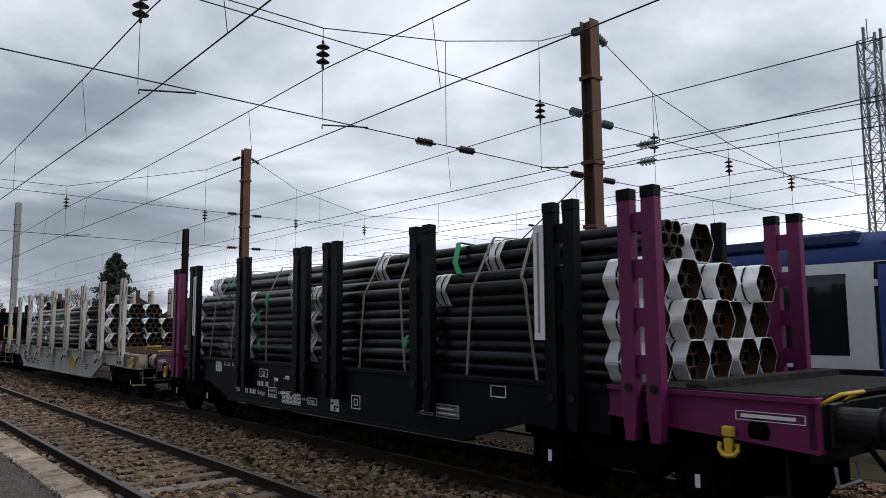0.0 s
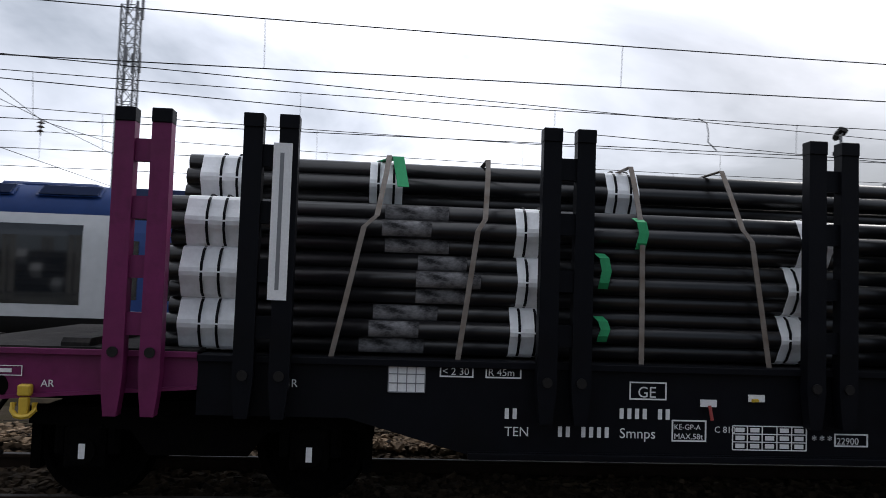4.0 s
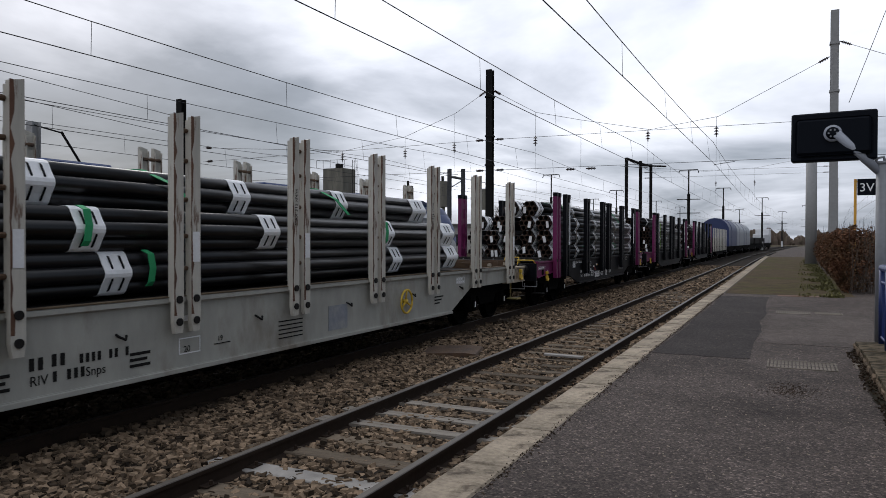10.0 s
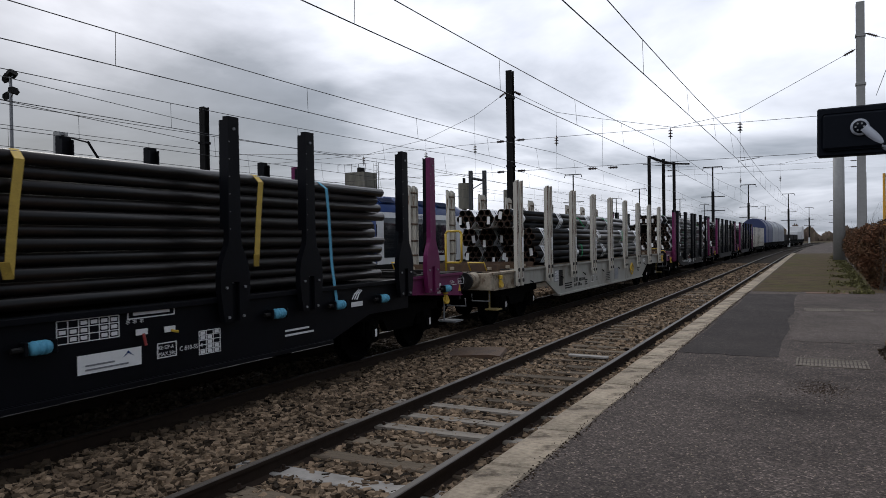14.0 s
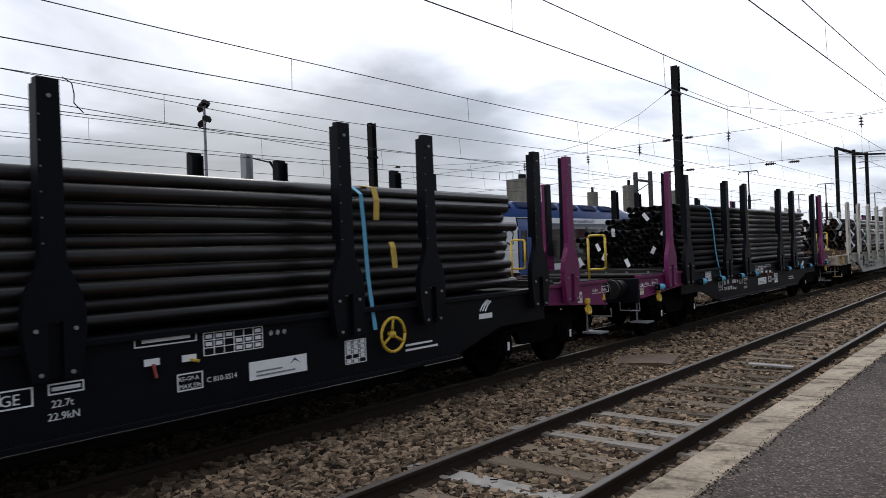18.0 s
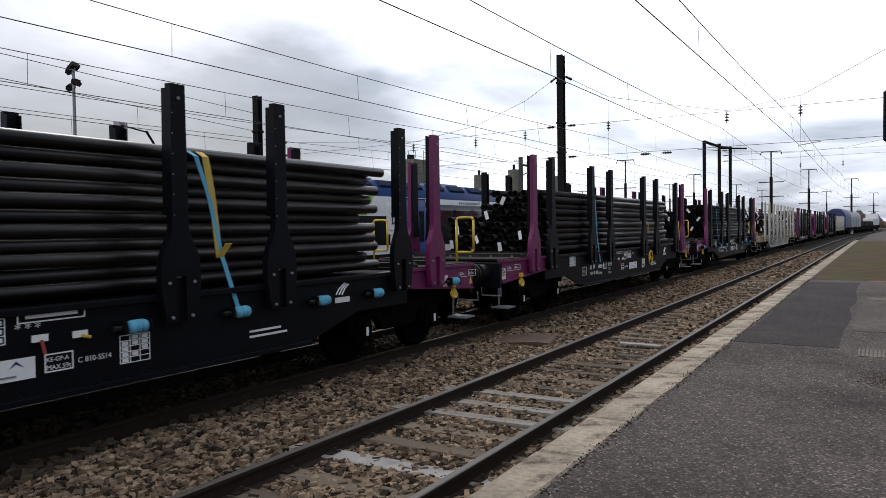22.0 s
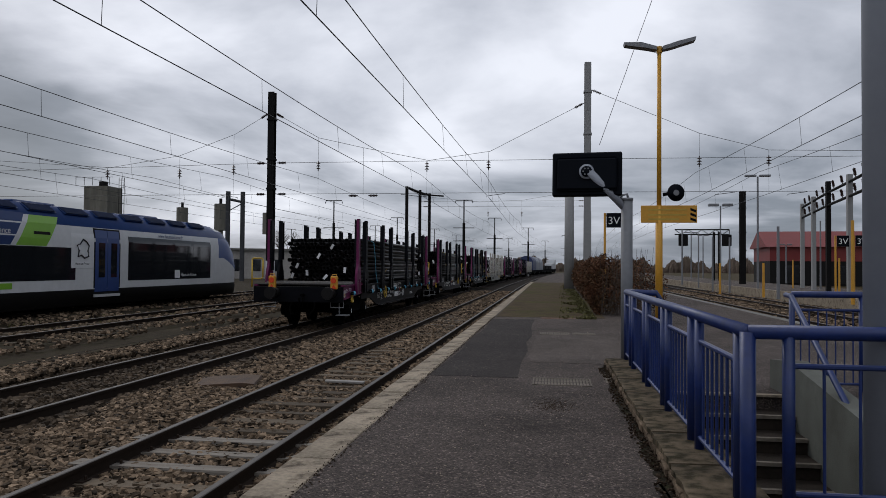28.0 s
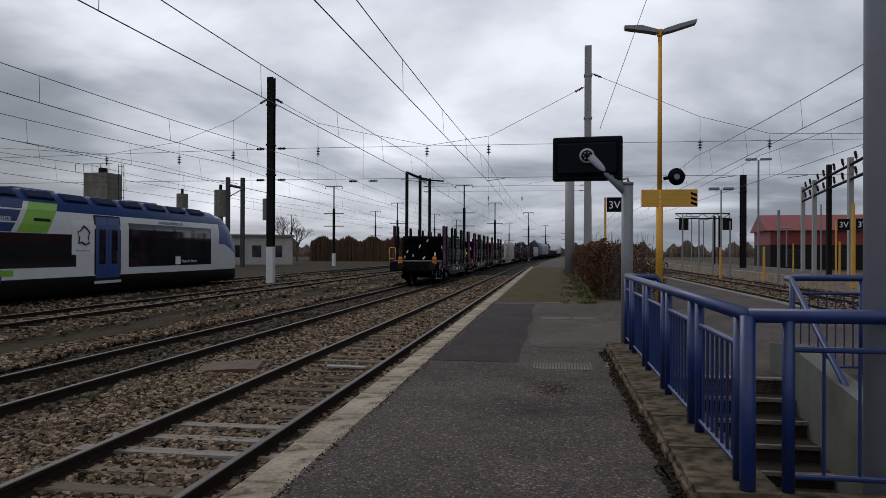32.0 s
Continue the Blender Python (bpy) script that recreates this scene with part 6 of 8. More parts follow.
def along(p, q, at=0.5, back=0.0):
    """Pose that lays an insulator along the line from p to q."""
    p, q = Vector(p), Vector(q)
    d = (q - p).normalized()
    m = (-d).to_track_quat("Z", "Y").to_matrix().to_4x4()
    return Matrix.Translation(p + (q - p) * at + d * back) @ m


def strand(parent, name, pts, r=0.011):
    bm = B()
    path(bm, pts, r, 5)
    return part(name, bm, M_WIRE, parent)


def cross_span(y, head, upper, lower, hangers, label, green=False, arms=()):
    """Head wire, two cross wires, hangers with insulators and registration arms in one plane across the tracks."""
    cs = thing("cross_span", pose(0, y, 0), label, "cross span", "overhead cross spans")
    strand(cs, "head_wire", [(x, 0, z) for x, z in head], 0.012)
    for pts, name in ((upper, "upper_cross_wire"), (lower, "lower_cross_wire")):
        if pts:
            strand(cs, name, [(x, 0, z) for x, z in pts], 0.012)
    for x, zt, zi in hangers:
        if zi is None:
            strand(cs, "hanger", [(x, 0, zt), (x, 0, 5.85)], 0.008)
            share("insulator", ME_INS_H, cs, pose(x - 0.3, 0, 5.83, 0, 90, 0))
            share("insulator", ME_INS_H, cs, pose(x + 0.3, 0, 5.83, 0, -90, 0))
            continue
        strand(cs, "hanger", [(x, 0, zt), (x, 0, zi + 0.5)], 0.008)
        share("insulator", ME_INS_V, cs, pose(x, 0, zi + 0.52))
        strand(cs, "hanger", [(x, 0, zi), (x, 0, 5.85)], 0.006)
    for (p, q) in ((head[0], head[1]), (head[-1], head[-2])):
        share("insulator", ME_INS_G if green else ME_INS_H, cs, along((p[0], 0, p[1]), (q[0], 0, q[1]), 0, 0.25))
    for pts in (upper, lower):
        if pts:
            for p, q in ((pts[0], pts[1]), (pts[-1], pts[-2])):
                share("insulator", ME_INS_G if green and pts is upper else ME_INS_H, cs, along((p[0], 0, p[1]), (q[0], 0, q[1]), 0, 0.35))
    for x, d in arms:
        strand(cs, "registration_arm", [(x, 0, 5.70), (x, 0, 5.77), (x + d, 0, 5.90)], 0.016)
    return cs


ROW = -15.2
h_mast(ROW, -12.2, 0, 10.05, M_RUST, "rusty steel mast with a white painted foot beside the railcar", 0.36, 2.4)
h_mast(ROW, -33.8, 0, 10.7, M_RUST, "rusty steel mast beside the yard track", 0.36)
h_mast(-9.9, -61.5, -0.1, 11.2, M_CONCMAST, "grey concrete mast far down the line", 0.38)
h_mast(-16.4, -45, 0, 8, M_DARKMAST, "dark steel mast far down the line")
h_mast(-24.2, 24.4, 0, 8.0, M_DARKMAST, "dark steel mast behind the railcar", 0.3)
h_mast(-24.2, 17.4, 0, 6.0, M_CONCMAST, "short grey mast with a stay behind the railcar", 0.34)
bm = B()
tube(bm, (-24.2, 19.4, 4.6), (-24.2, 18.5, 5.8), 0.05, n=6)
tube(bm, (-24.2, 17.4, 5.9), (-24.2, 18.6, 5.75), 0.03, n=6)
tagged(part("mast_stay", bm, M_DARKMAST), "short slanting stay beside a mast", "stay")
Y_B = 40.4
mast_b = h_mast(-15.95, Y_B, 0, 11.85, M_DARKMAST, "dark steel mast with a white painted foot", 0.38, 2.1)
mast_c = h_mast(1.97, Y_B, PLAT_Z, 13.0, M_CONCMAST, "tall grey mast on the platform", 0.36)
h_mast(4.5, -12.2, PLAT_Z, 10.4, M_CONCMAST, "grey mast on the platform", 0.34)
h_mast(4.5, -33.8, PLAT_Z, 10.4, M_CONCMAST, "grey mast on the platform", 0.34)

cross_span(-12.2, [(ROW, 9.85), (-13.27, 9.02), (-10.13, 8.23), (-7.03, 7.72), (-3.59, 7.75), (0, 8.6), (4.5, 10.2)], [(ROW, 7.4), (4.5, 7.75)], [(ROW, 5.75), (4.5, 6.1)],
           [(-13.2, 9.0, 6.95), (-10.15, 8.23, None), (-7.03, 7.72, 6.94), (-3.58, 7.75, 6.96)], "cross span of wires with brown and grey-green insulators", True, ((-7.03, -1.05), (-3.6, -0.95), (-13.2, -1.0)))
cross_span(-12.2, [(ROW, 9.85), (-18.0, 8.63), (-22.2, 7.76), (-26.5, 7.2), (-36, 7.9)], [(ROW, 7.3), (-36, 7.2)], [(ROW, 5.75), (-36, 5.8)],
           [(-18.0, 8.63, 6.9), (-22.1, 7.76, 6.75), (-26.4, 7.2, 6.72)], "cross span of wires over the far yard tracks", True, ((-18.0, -0.9),))
cross_span(-33.8, [(ROW, 10.4), (-13.2, 9.4), (-7.2, 7.9), (-3.6, 7.9), (4.5, 10.2)], [(ROW, 7.4), (4.5, 7.7)], [(ROW, 5.75), (4.5, 5.9)],
           [(-13.2, 9.4, 6.95), (-7.2, 7.9, 6.95), (-3.6, 7.9, 6.95)], "cross span of wires down the line", False, ((-7.2, -1.0), (-3.6, -1.0)))
cross_span(-33.8, [(ROW, 10.4), (-18.0, 9.0), (-22.2, 8.0), (-36, 8.6)], [(ROW, 7.4), (-36, 7.3)], [(ROW, 5.75), (-36, 5.8)],
           [(-18.0, 9.0, 6.95), (-22.2, 8.0, 6.95)], "cross span of wires over the yard", False, ())
cross_span(Y_B, [(-15.95, 10.75), (-13.13, 9.16), (-10.54, 8.56), (-6.75, 7.78), (-3.3, 8.25), (1.97, 10.9)], [(-15.95, 7.75), (1.97, 7.75)], [(-15.95, 5.95), (1.97, 5.95)],
           [(-13.15, 9.16, 7.3), (-6.85, 7.78, 7.2), (-3.4, 8.25, 7.25), (-10.5, 8.56, None)], "cross span of wires between two tall masts", False, ((-7.3, -1.0), (-3.5, 1.0)))
cross_span(Y_B, [(-15.95, 10.75), (-18.2, 9.45), (-21.6, 8.25), (-26, 7.6), (-38, 8.4)], [(-15.95, 7.75), (-38, 7.4)], [(-15.95, 5.95), (-38, 5.9)],
           [(-18.25, 9.45, 7.15), (-21.6, 8.25, 6.95), (-26.2, 7.6, 6.95)], "cross span of wires over the yard tracks", False, ((-18.0, -1.0),))
cross_span(Y_B, [(1.97, 11.6), (7.8, 9.05), (11.3, 8.1), (16, 8.0), (24, 10)], [(1.97, 7.75), (24, 7.7)], [(1.97, 5.95), (24, 5.9)],
           [(7.8, 9.05, 7.3), (11.3, 8.1, 7.3)], "cross span of wires over the tracks beyond the platform", False, ((8.6, 1.0), (12.2, 1.0)))


def catenary(x, y_supports, follow, label, zc=5.70, zm=6.95, sag=0.45):
    """Contact wire, sagging messenger wire and droppers."""
    ca = thing("overhead_line", pose(0, 0, 0), label, "overhead line", "overhead lines")
    pc, pm, drops = [], [], []
    for i, (ya, yb) in enumerate(zip(y_supports, y_supports[1:])):
        n = 16
        for q in range(n + (i == len(y_supports) - 2)):
            f = q / n
            y = ya + (yb - ya) * f
            zig = 0.18 * (1 if i % 2 else -1) * (1 - 2 * f)
            sh = bend(y) if follow else 0
            z = zm - sag * ((yb - ya) / 52.6) ** 2 * 4 * f * (1 - f)
            pc.append((x + zig + sh, y, zc))
            pm.append((x + sh, y, z))
        m = max(2, round((yb - ya) / 6.8))
        for q in range(m):
            f = (q + 0.5) / m
            y = ya + (yb - ya) * f
            zig = 0.18 * (1 if i % 2 else -1) * (1 - 2 * f)
            sh = bend(y) if follow else 0
            drops.append(((x + zig + sh, y, zc), (x + sh, y, zm - sag * ((yb - ya) / 52.6) ** 2 * 4 * f * (1 - f))))
    strand(ca, "contact_wire", pc, 0.0115)
    strand(ca, "messenger_wire", pm, 0.0115)
    for a, b in drops:
        bm = B()
        tube(bm, a, b, 0.006, n=4)
        part("dropper", bm, M_WIRE, ca)


SUP = [-150, -108, -61.5, -33.8, -12.2, Y_B, 82, 130, 190, 250]
catenary(X_NEAR, SUP, True, "contact and messenger wires over the near track")
catenary(X_TRAIN + 0.15, SUP, True, "contact and messenger wires over the goods train's track")
catenary(-13.2, SUP, False, "contact and messenger wires over the yard track", zm=6.85)
catenary(-18.7, SUP, False, "contact and messenger wires over the railcar")
catenary(-23.2, SUP, False, "contact and messenger wires behind the railcar")
catenary(-27.2, SUP, False, "contact and messenger wires over the far yard")
catenary(7.6, SUP[4:], True, "contact and messenger wires over the first far track")
catenary(10.8, SUP[4:], True, "contact and messenger wires over the second far track")
feed = thing("feeder_line", pose(0, 0, 0), "feeder wire slung between the masts", "wire", "overhead lines")
strand(feed, "jumper", [(-18.7, 8.1, 6.55), (-18.75, 8.35, 6.45), (-18.8, 8.42, 6.2), (-18.75, 8.39, 5.95), (-18.7, 8.6, 5.72)], 0.016)
strand(feed, "feeder_wire", [(-15.4, -12.2, 6.5), (-24.2, 24.4, 7.2)], 0.012)
strand(feed, "feeder_wire", [(-15.4, -12.2, 6.0), (-24.2, 24.4, 6.4)], 0.012)
strand(feed, "guy_wire", [(-15.2, -12.2, 6.0), (-13.9, -18.8, 1.0)], 0.018)
strand(feed, "guy_wire", [(2.6, Y_B, 8.5), (6.6, 30.0, 20.0)], 0.014)
for x in (-15.05, ):
    for z in (6.5, 6.05):
        share("insulator", ME_INS_G, feed, along((-15.7, -11.4, z), (-24.2, 24.4, z + 0.6), 0, 0.2))

# portal with three posts far down the line
portal = thing("line_portal", pose(-15.6, 79, 0), "dark three-post overhead line portal", "mast", "overhead line masts")
for px, py in ((0, 0), (0.75, 4), (1.2, 8)):
    bm = B()
    box(bm, px - 0.15, px + 0.15, py - 0.15, py + 0.15, 0, 10.6)
    part("post", bm, M_DARKMAST, portal)
bm = B()
path(bm, [(0, 0, 10.5), (0.75, 4, 10.3), (1.2, 8, 10.4)], 0.14, 6)
path(bm, [(0.75, 4, 10.1), (3.5, 4, 9.9)], 0.1, 6)
part("beam", bm, M_DARKMAST, portal)
cross_span(83, [(-14.8, 9.9), (-8, 9.2), (-3, 9.4), (4, 10.6)], [(-14.8, 9.3), (4, 9.3)], [(-14.8, 8.7), (4, 8.7)], [(-7, 9.2, 7.6), (-3.2, 9.35, 7.6)], "far cross span of wires", False, ())


def tee_mast(x, y, h, material=M_DARKMAST, head=1.1, z0=0.0):
    m = thing("tee_mast", pose(x, y, z0), "thin far mast with a short cross arm and a pale foot", "mast", "far yard masts")
    bm = B()
    tube(bm, (0, 0, 0), (0, 0, h * 0.72), 0.17, n=6)
    tube(bm, (0, 0, h * 0.72), (0, 0, h), 0.08, n=6)
    part("shaft", bm, material, m)
    bm = B()
    path(bm, [(-head, 0, h - 0.35), (-head + 0.1, 0, h), (head - 0.1, 0, h), (head, 0, h - 0.35)], 0.06, 5)
    part("arm", bm, material, m)
    for z in (h * 0.66, h * 0.5):
        bm = B()
        tube(bm, (-1.3, 0, z), (1.3, 0, z), 0.05, n=5)
        part("bracket", bm, material, m)
    bm = B()
    tube(bm, (0, 0, 0), (0, 0, 1.6), 0.24, n=6)
    part("pale_foot", bm, M_AGCWHITE, m)


for az_, dist_, h_ in ((16.8, 92, 9.9), (11.9, 118, 9.6), (6.7, 90, 10.0), (4.3, 120, 9.8), (1.7, 150, 9.8), (9.0, 160, 10), (7.3, 190, 10), (3.2, 210, 10), (0.4, 230, 10), (-1.2, 190, 10), (13.6, 150, 10), (20.0, 170, 10)):
    tee_mast(-dist_ * math.sin(math.radians(az_)), dist_ * math.cos(math.radians(az_)), h_)

# ---- background ----
# lattice telecom tower
tower = thing("lattice_tower", pose(-75.4, -26.7, -0.4), "tall galvanised lattice telecom tower with antennas", "tower")
bm = B()
TW = 0.75
HT = 29.5
for k in range(15):
    z0, z1 = HT * k / 15, HT * (k + 1) / 15
    c = [(-TW, -TW), (TW, -TW), (TW, TW), (-TW, TW)]
    for i in range(4):
        (xa, ya), (xb, yb) = c[i], c[(i + 1) % 4]
        tube(bm, (xa, ya, z0), (xb, yb, z1), 0.045, n=4)
        tube(bm, (xb, yb, z0), (xa, ya, z1), 0.045, n=4)
        tube(bm, (xa, ya, z1), (xb, yb, z1), 0.05, n=4)
part("bracing", bm, M_GALV, tower)
for xa, ya in ((-TW, -TW), (TW, -TW), (TW, TW), (-TW, TW)):
    bm = B()
    tube(bm, (xa, ya, 0), (xa, ya, HT), 0.1, n=6)
    part("leg", bm, M_GALV, tower)
rnd = random.Random(2)
for k, (z, dx, dy) in enumerate(((HT - 1.0, 1.1, 0), (HT - 1.0, -1.1, 0.2), (HT - 1.2, 0, 1.1), (HT - 6.5, 1.1, 0.1), (HT - 6.5, -1.1, 0), (HT - 9, 1.1, 0), (HT - 6.7, 0.1, 1.1))):
    bm = B()
    box(bm, dx - 0.14, dx + 0.14, dy - 0.12, dy + 0.12, z, z + 2.1, 0.03)
    tube(bm, (dx * 0.6, dy * 0.6, z + 1), (dx, dy, z + 1), 0.05, n=5)
    part("antenna", bm, M_GALV, tower)
bm = B()
tube(bm, (0.2, 0, HT), (0.2, 0, HT + 2.2), 0.05, n=5)
part("lightning_rod", bm, M_GALV, tower)

# floodlight mast behind the railcar
fl = thing("floodlight_mast", pose(-45, 29, 0), "thin yard mast with a cluster of floodlights", "lamp post")
bm = B()
tube(bm, (0, 0, 0), (0, 0, 12.9), 0.14, 0.09, 8)
part("pole", bm, M_GALV, fl)
for z, arms in ((11.35, (-0.8, 0.8)), (12.45, (-0.85, -0.1, 0.85))):
    bm = B()
    tube(bm, (-0.85, 0.45, z), (0.85, -0.45, z), 0.05, n=6)
    part("crossbar", bm, M_GALV, fl)
    for k, d in enumerate(arms):
        bm = B()
        prism(bm, [(-0.24, 0.05), (0.24, 0.05), (0.3, 0.3), (0.12, 0.42), (-0.12, 0.42), (-0.3, 0.3)], -0.16, 0.16)
        lamp = part("floodlight", bm, M_SKIRT, fl, "", False, pose(d, -d * 0.53, z + 0.02, 25 - 30 * k, 20 * (1 if d > 0 else -1), 40 * k))
        bm = B()
        box(bm, -0.2, 0.2, -0.13, 0.13, 0.42, 0.435)
        part("lamp_glass", bm, M_GALV, lamp)

# concrete tanks behind the yard


def tank(az_, dist, w, zt, zb, ladder):
    x, y = -dist * math.sin(math.radians(az_)), dist * math.cos(math.radians(az_))
    t = thing("tank_tower", pose(x, y, -0.4), "weathered square concrete tank on a stem" + (" with a steel ladder cage" if ladder else ""), "tank", "tanks")
    bm = B()
    tube(bm, (0, 0, zb), (0, 0, zt), w / 2, n=10 if not ladder else 4)
    part("tank", bm, M_SILO, t)
    bm = B()
    tube(bm, (0, 0, 0), (0, 0, zb), w * 0.2, n=8)
    part("stem", bm, M_SILO, t)
    bm = B()
    tube(bm, (0, 0, zt), (0, 0, zt + 0.7), w * 0.12, n=8)
    part("vent", bm, M_SKIRT, t)
    if ladder:
        bm = B()
        r = w / 2 + 0.45
        for dx in (0.0, 0.5, 1.0):
            tube(bm, (r - 0.2 + dx * 0.7, -0.6, zb - 2), (r - 0.2 + dx * 0.7, -0.6, zt + 1.1), 0.035, n=4)
        for q in range(9):
            z = zb - 1.6 + q * (zt + 2.4 - zb) / 8
            tube(bm, (r - 0.2, -0.6, z), (r + 0.5, -0.6, z), 0.03, n=4)
        for xx in (-w / 2, -w / 4, 0, w / 4, w / 2):
            tube(bm, (xx, -w / 2, zt), (xx, -w / 2, zt + 1.0), 0.03, n=4)
        tube(bm, (-w / 2, -w / 2, zt + 1.0), (r, -w / 2, zt + 1.0), 0.03, n=4)
        part("ladder_cage", bm, M_SKIRT, t)


tank(33.2, 100, 4.4, 11.7, 6.5, True)
tank(27.9, 105, 1.5, 9.9, 7.2, False)
tank(25.2, 98, 1.6, 10.0, 6.6, False)
tank(21.7, 92, 1.5, 8.6, 6.0, False)

# low white yard building
yb_ = thing("yard_building", pose(-42.0, 98, -0.4, 0, 0, 22), "low white flat-roofed yard building with dark windows", "building")
bm = B()
box(bm, -6, 6, -3, 3, 0, 4.2)
part("wall", bm, M_WHITEWALL, yb_)
bm = B()
box(bm, -6.3, 6.3, -3.3, 3.3, 4.2, 4.5)
part("roof", bm, M_CONC, yb_)
for k in range(4):
    bm = B()
    box(bm, -5 + 2.8 * k, -3.8 + 2.8 * k, -3.03, -2.95, 1.4, 3.0)
    part("window", bm, M_GLASS, yb_)


def far_bank(name, az0, az1, dist, h, seed, material, label, dense=1.25, thin=0.62, flat=0.0):
    """Low uneven band of far woods: a wall of many thin upright tufts of differing height."""
    r = np.random.default_rng(seed)
    n = int((az1 - az0) * 95 * dense)
    a = np.radians(r.uniform(az0, az1, n))
    d = dist * r.uniform(0.93, 1.07, n)
    az = np.degrees(a)
    hh = h * (0.62 + (1 - flat) * (0.22 * np.sin(az * 1.7 + seed) + 0.16 * np.sin(az * 6.1)) + flat * 0.06 * np.sin(az * 3.3)) * r.uniform(0.55 + 0.25 * flat, 1.1, n)
    w = h * thin * r.uniform(0.10, 0.26, n)
    p = np.stack([-d * np.sin(a), d * np.cos(a), np.full(n, -0.6)], 1)
    side = np.stack([np.cos(a), np.sin(a), np.zeros(n)], 1)
    back = np.stack([-np.sin(a), np.cos(a), np.zeros(n)], 1)
    v = []
    for f, g in ((1.0, 0.0), (1.15, 0.45), (0.55, 0.85), (0.0, 1.0)):
        lean = side * (r.uniform(-0.4, 0.4, n) * w)[:, None] * g
        for s_, b_ in ((-1, 0), (0, -1), (1, 0), (0, 1)):
            v.append(p + lean + side * (s_ * w * f)[:, None] + back * (b_ * w * f)[:, None] + np.array([0, 0, 1.0]) * (hh * g)[:, None])
    v = np.stack(v, 1).reshape(-1, 3)
    q = [(4 * k + i, 4 * k + (i + 1) % 4, 4 * k + 4 + (i + 1) % 4, 4 * k + 4 + i) for k in range(3) for i in range(4)]
    f = (np.array(q)[None] + 16 * np.arange(n)[:, None, None]).reshape(-1, 4)
    me = bpy.data.meshes.new(name)
    me.from_pydata(v.tolist(), [], f.tolist())
    me.materials.append(material)
    return tagged(new(name, me), label, "woods", kind="stuff")


far_bank("far_woods", 2, 22, 330, 8.0, 5, M_WOOD, "bare brown woods along the horizon")
far_bank("far_woods", -30, 4, 420, 9.0, 6, M_WOOD, "bare woods beyond the station")
far_bank("far_woods", 22, 60, 300, 9.0, 7, M_WOOD, "bare woods behind the yard")
far_bank("far_woods", 60, 125, 260, 9.0, 8, M_WOOD, "bare woods behind the railcar")
far_bank("far_woods", 165, 200, 300, 8.0, 10, M_WOOD, "bare woods down the line")
far_bank("brush", 8.3, 18.5, 150, 7.6, 9, M_BRUSH, "russet brush on an embankment beyond the yard", 4.5, 0.22, 1.0)

# hedge on the platform
rng = np.random.default_rng(8)


def leaf_cloud(name, n, sampler, size, material, label, category, seed):
    """Many small leaf cards with random turns, one mesh."""
    r = np.random.default_rng(seed)
    p = sampler(r, n)
    n = len(p)
    u = r.normal(size=(n, 3))
    u /= np.linalg.norm(u, axis=1)[:, None]
    w = np.cross(u, r.normal(size=(n, 3)))
    w /= np.linalg.norm(w, axis=1)[:, None]
    s = size * r.uniform(0.6, 1.4, (n, 1))
    v = np.stack([p - u * s, p + w * s * 0.45, p + u * s, p - w * s * 0.45], 1).reshape(-1, 3)
    me = bpy.data.meshes.new(name)
    me.vertices.add(len(v))
    me.vertices.foreach_set("co", v.ravel())
    me.loops.add(n * 4)
    me.loops.foreach_set("vertex_index", np.arange(n * 4, dtype=np.int32))
    me.polygons.add(n)
    me.polygons.foreach_set("loop_start", (np.arange(n) * 4).astype(np.int32))
    me.polygons.foreach_set("loop_total", np.full(n, 4, np.int32))
    me.update(calc_edges=True)
    me.materials.append(material)
    return tagged(new(name, me), label, category, kind="stuff")


def hedge_points(r, n):
    y = 23.5 + (62 - 23.5) * r.random(n) ** 1.6
    top = 1.75 + 0.16 * np.sin(y * 1.9) + 0.12 * np.sin(y * 5.3)
    top = np.minimum(top, 0.7 + (y - 23.3) * 1.1)
    z = PLAT_Z + top * r.random(n) ** 0.6
    bulge = 1.1 + 0.2 * np.sin(y * 2.7)
    side = np.where(r.random(n) < 0.6, r.uniform(-1, -0.75, n), r.uniform(-1, 1, n))
    x = 2.35 + side * bulge * (1 - 0.35 * (z - PLAT_Z - 0.9) ** 2) + (y - 23) * 0.012
    return np.stack([x, y, z], 1)


leaf_cloud("hedge", 42000, hedge_points, 0.05, M_HEDGE, "dense russet-brown winter hedge on the platform", "hedge", 3)
bm = B()
rnd = random.Random(33)
for k in range(420):
    y = 23.4 + 38 * rnd.random() ** 1.7
    x = 2.35 + rnd.uniform(-0.8, 0.8)
    dx, dy = rnd.uniform(-0.35, 0.35), rnd.uniform(-0.3, 0.3)
    tube(bm, (x, y, PLAT_Z), (x + dx, y + dy, PLAT_Z + rnd.uniform(1.2, 2.15)), 0.014, 0.004, 4)
tagged(part("hedge_twigs", bm, M_TWIG), "bare upright twigs of the hedge", "twigs", kind="stuff")


def grass_points(r, n):
    y = 21.5 + 40 * r.random(n) ** 1.5
    x = 0.75 + 0.55 * r.random(n) + (y - 21) * 0.012 - 0.5 * r.random(n) ** 3
    z = PLAT_Z + 0.06 * r.random(n)
    ok = np.sin(x * 5 + 1) + np.sin(y * 1.3) + r.normal(size=n) * 0.6 > 0.0
    return np.stack([x, y, z], 1)[ok]


leaf_cloud("grass_strip", 9000, grass_points, 0.05, M_GRASS, "yellow-green grass strip along the hedge", "grass", 4)


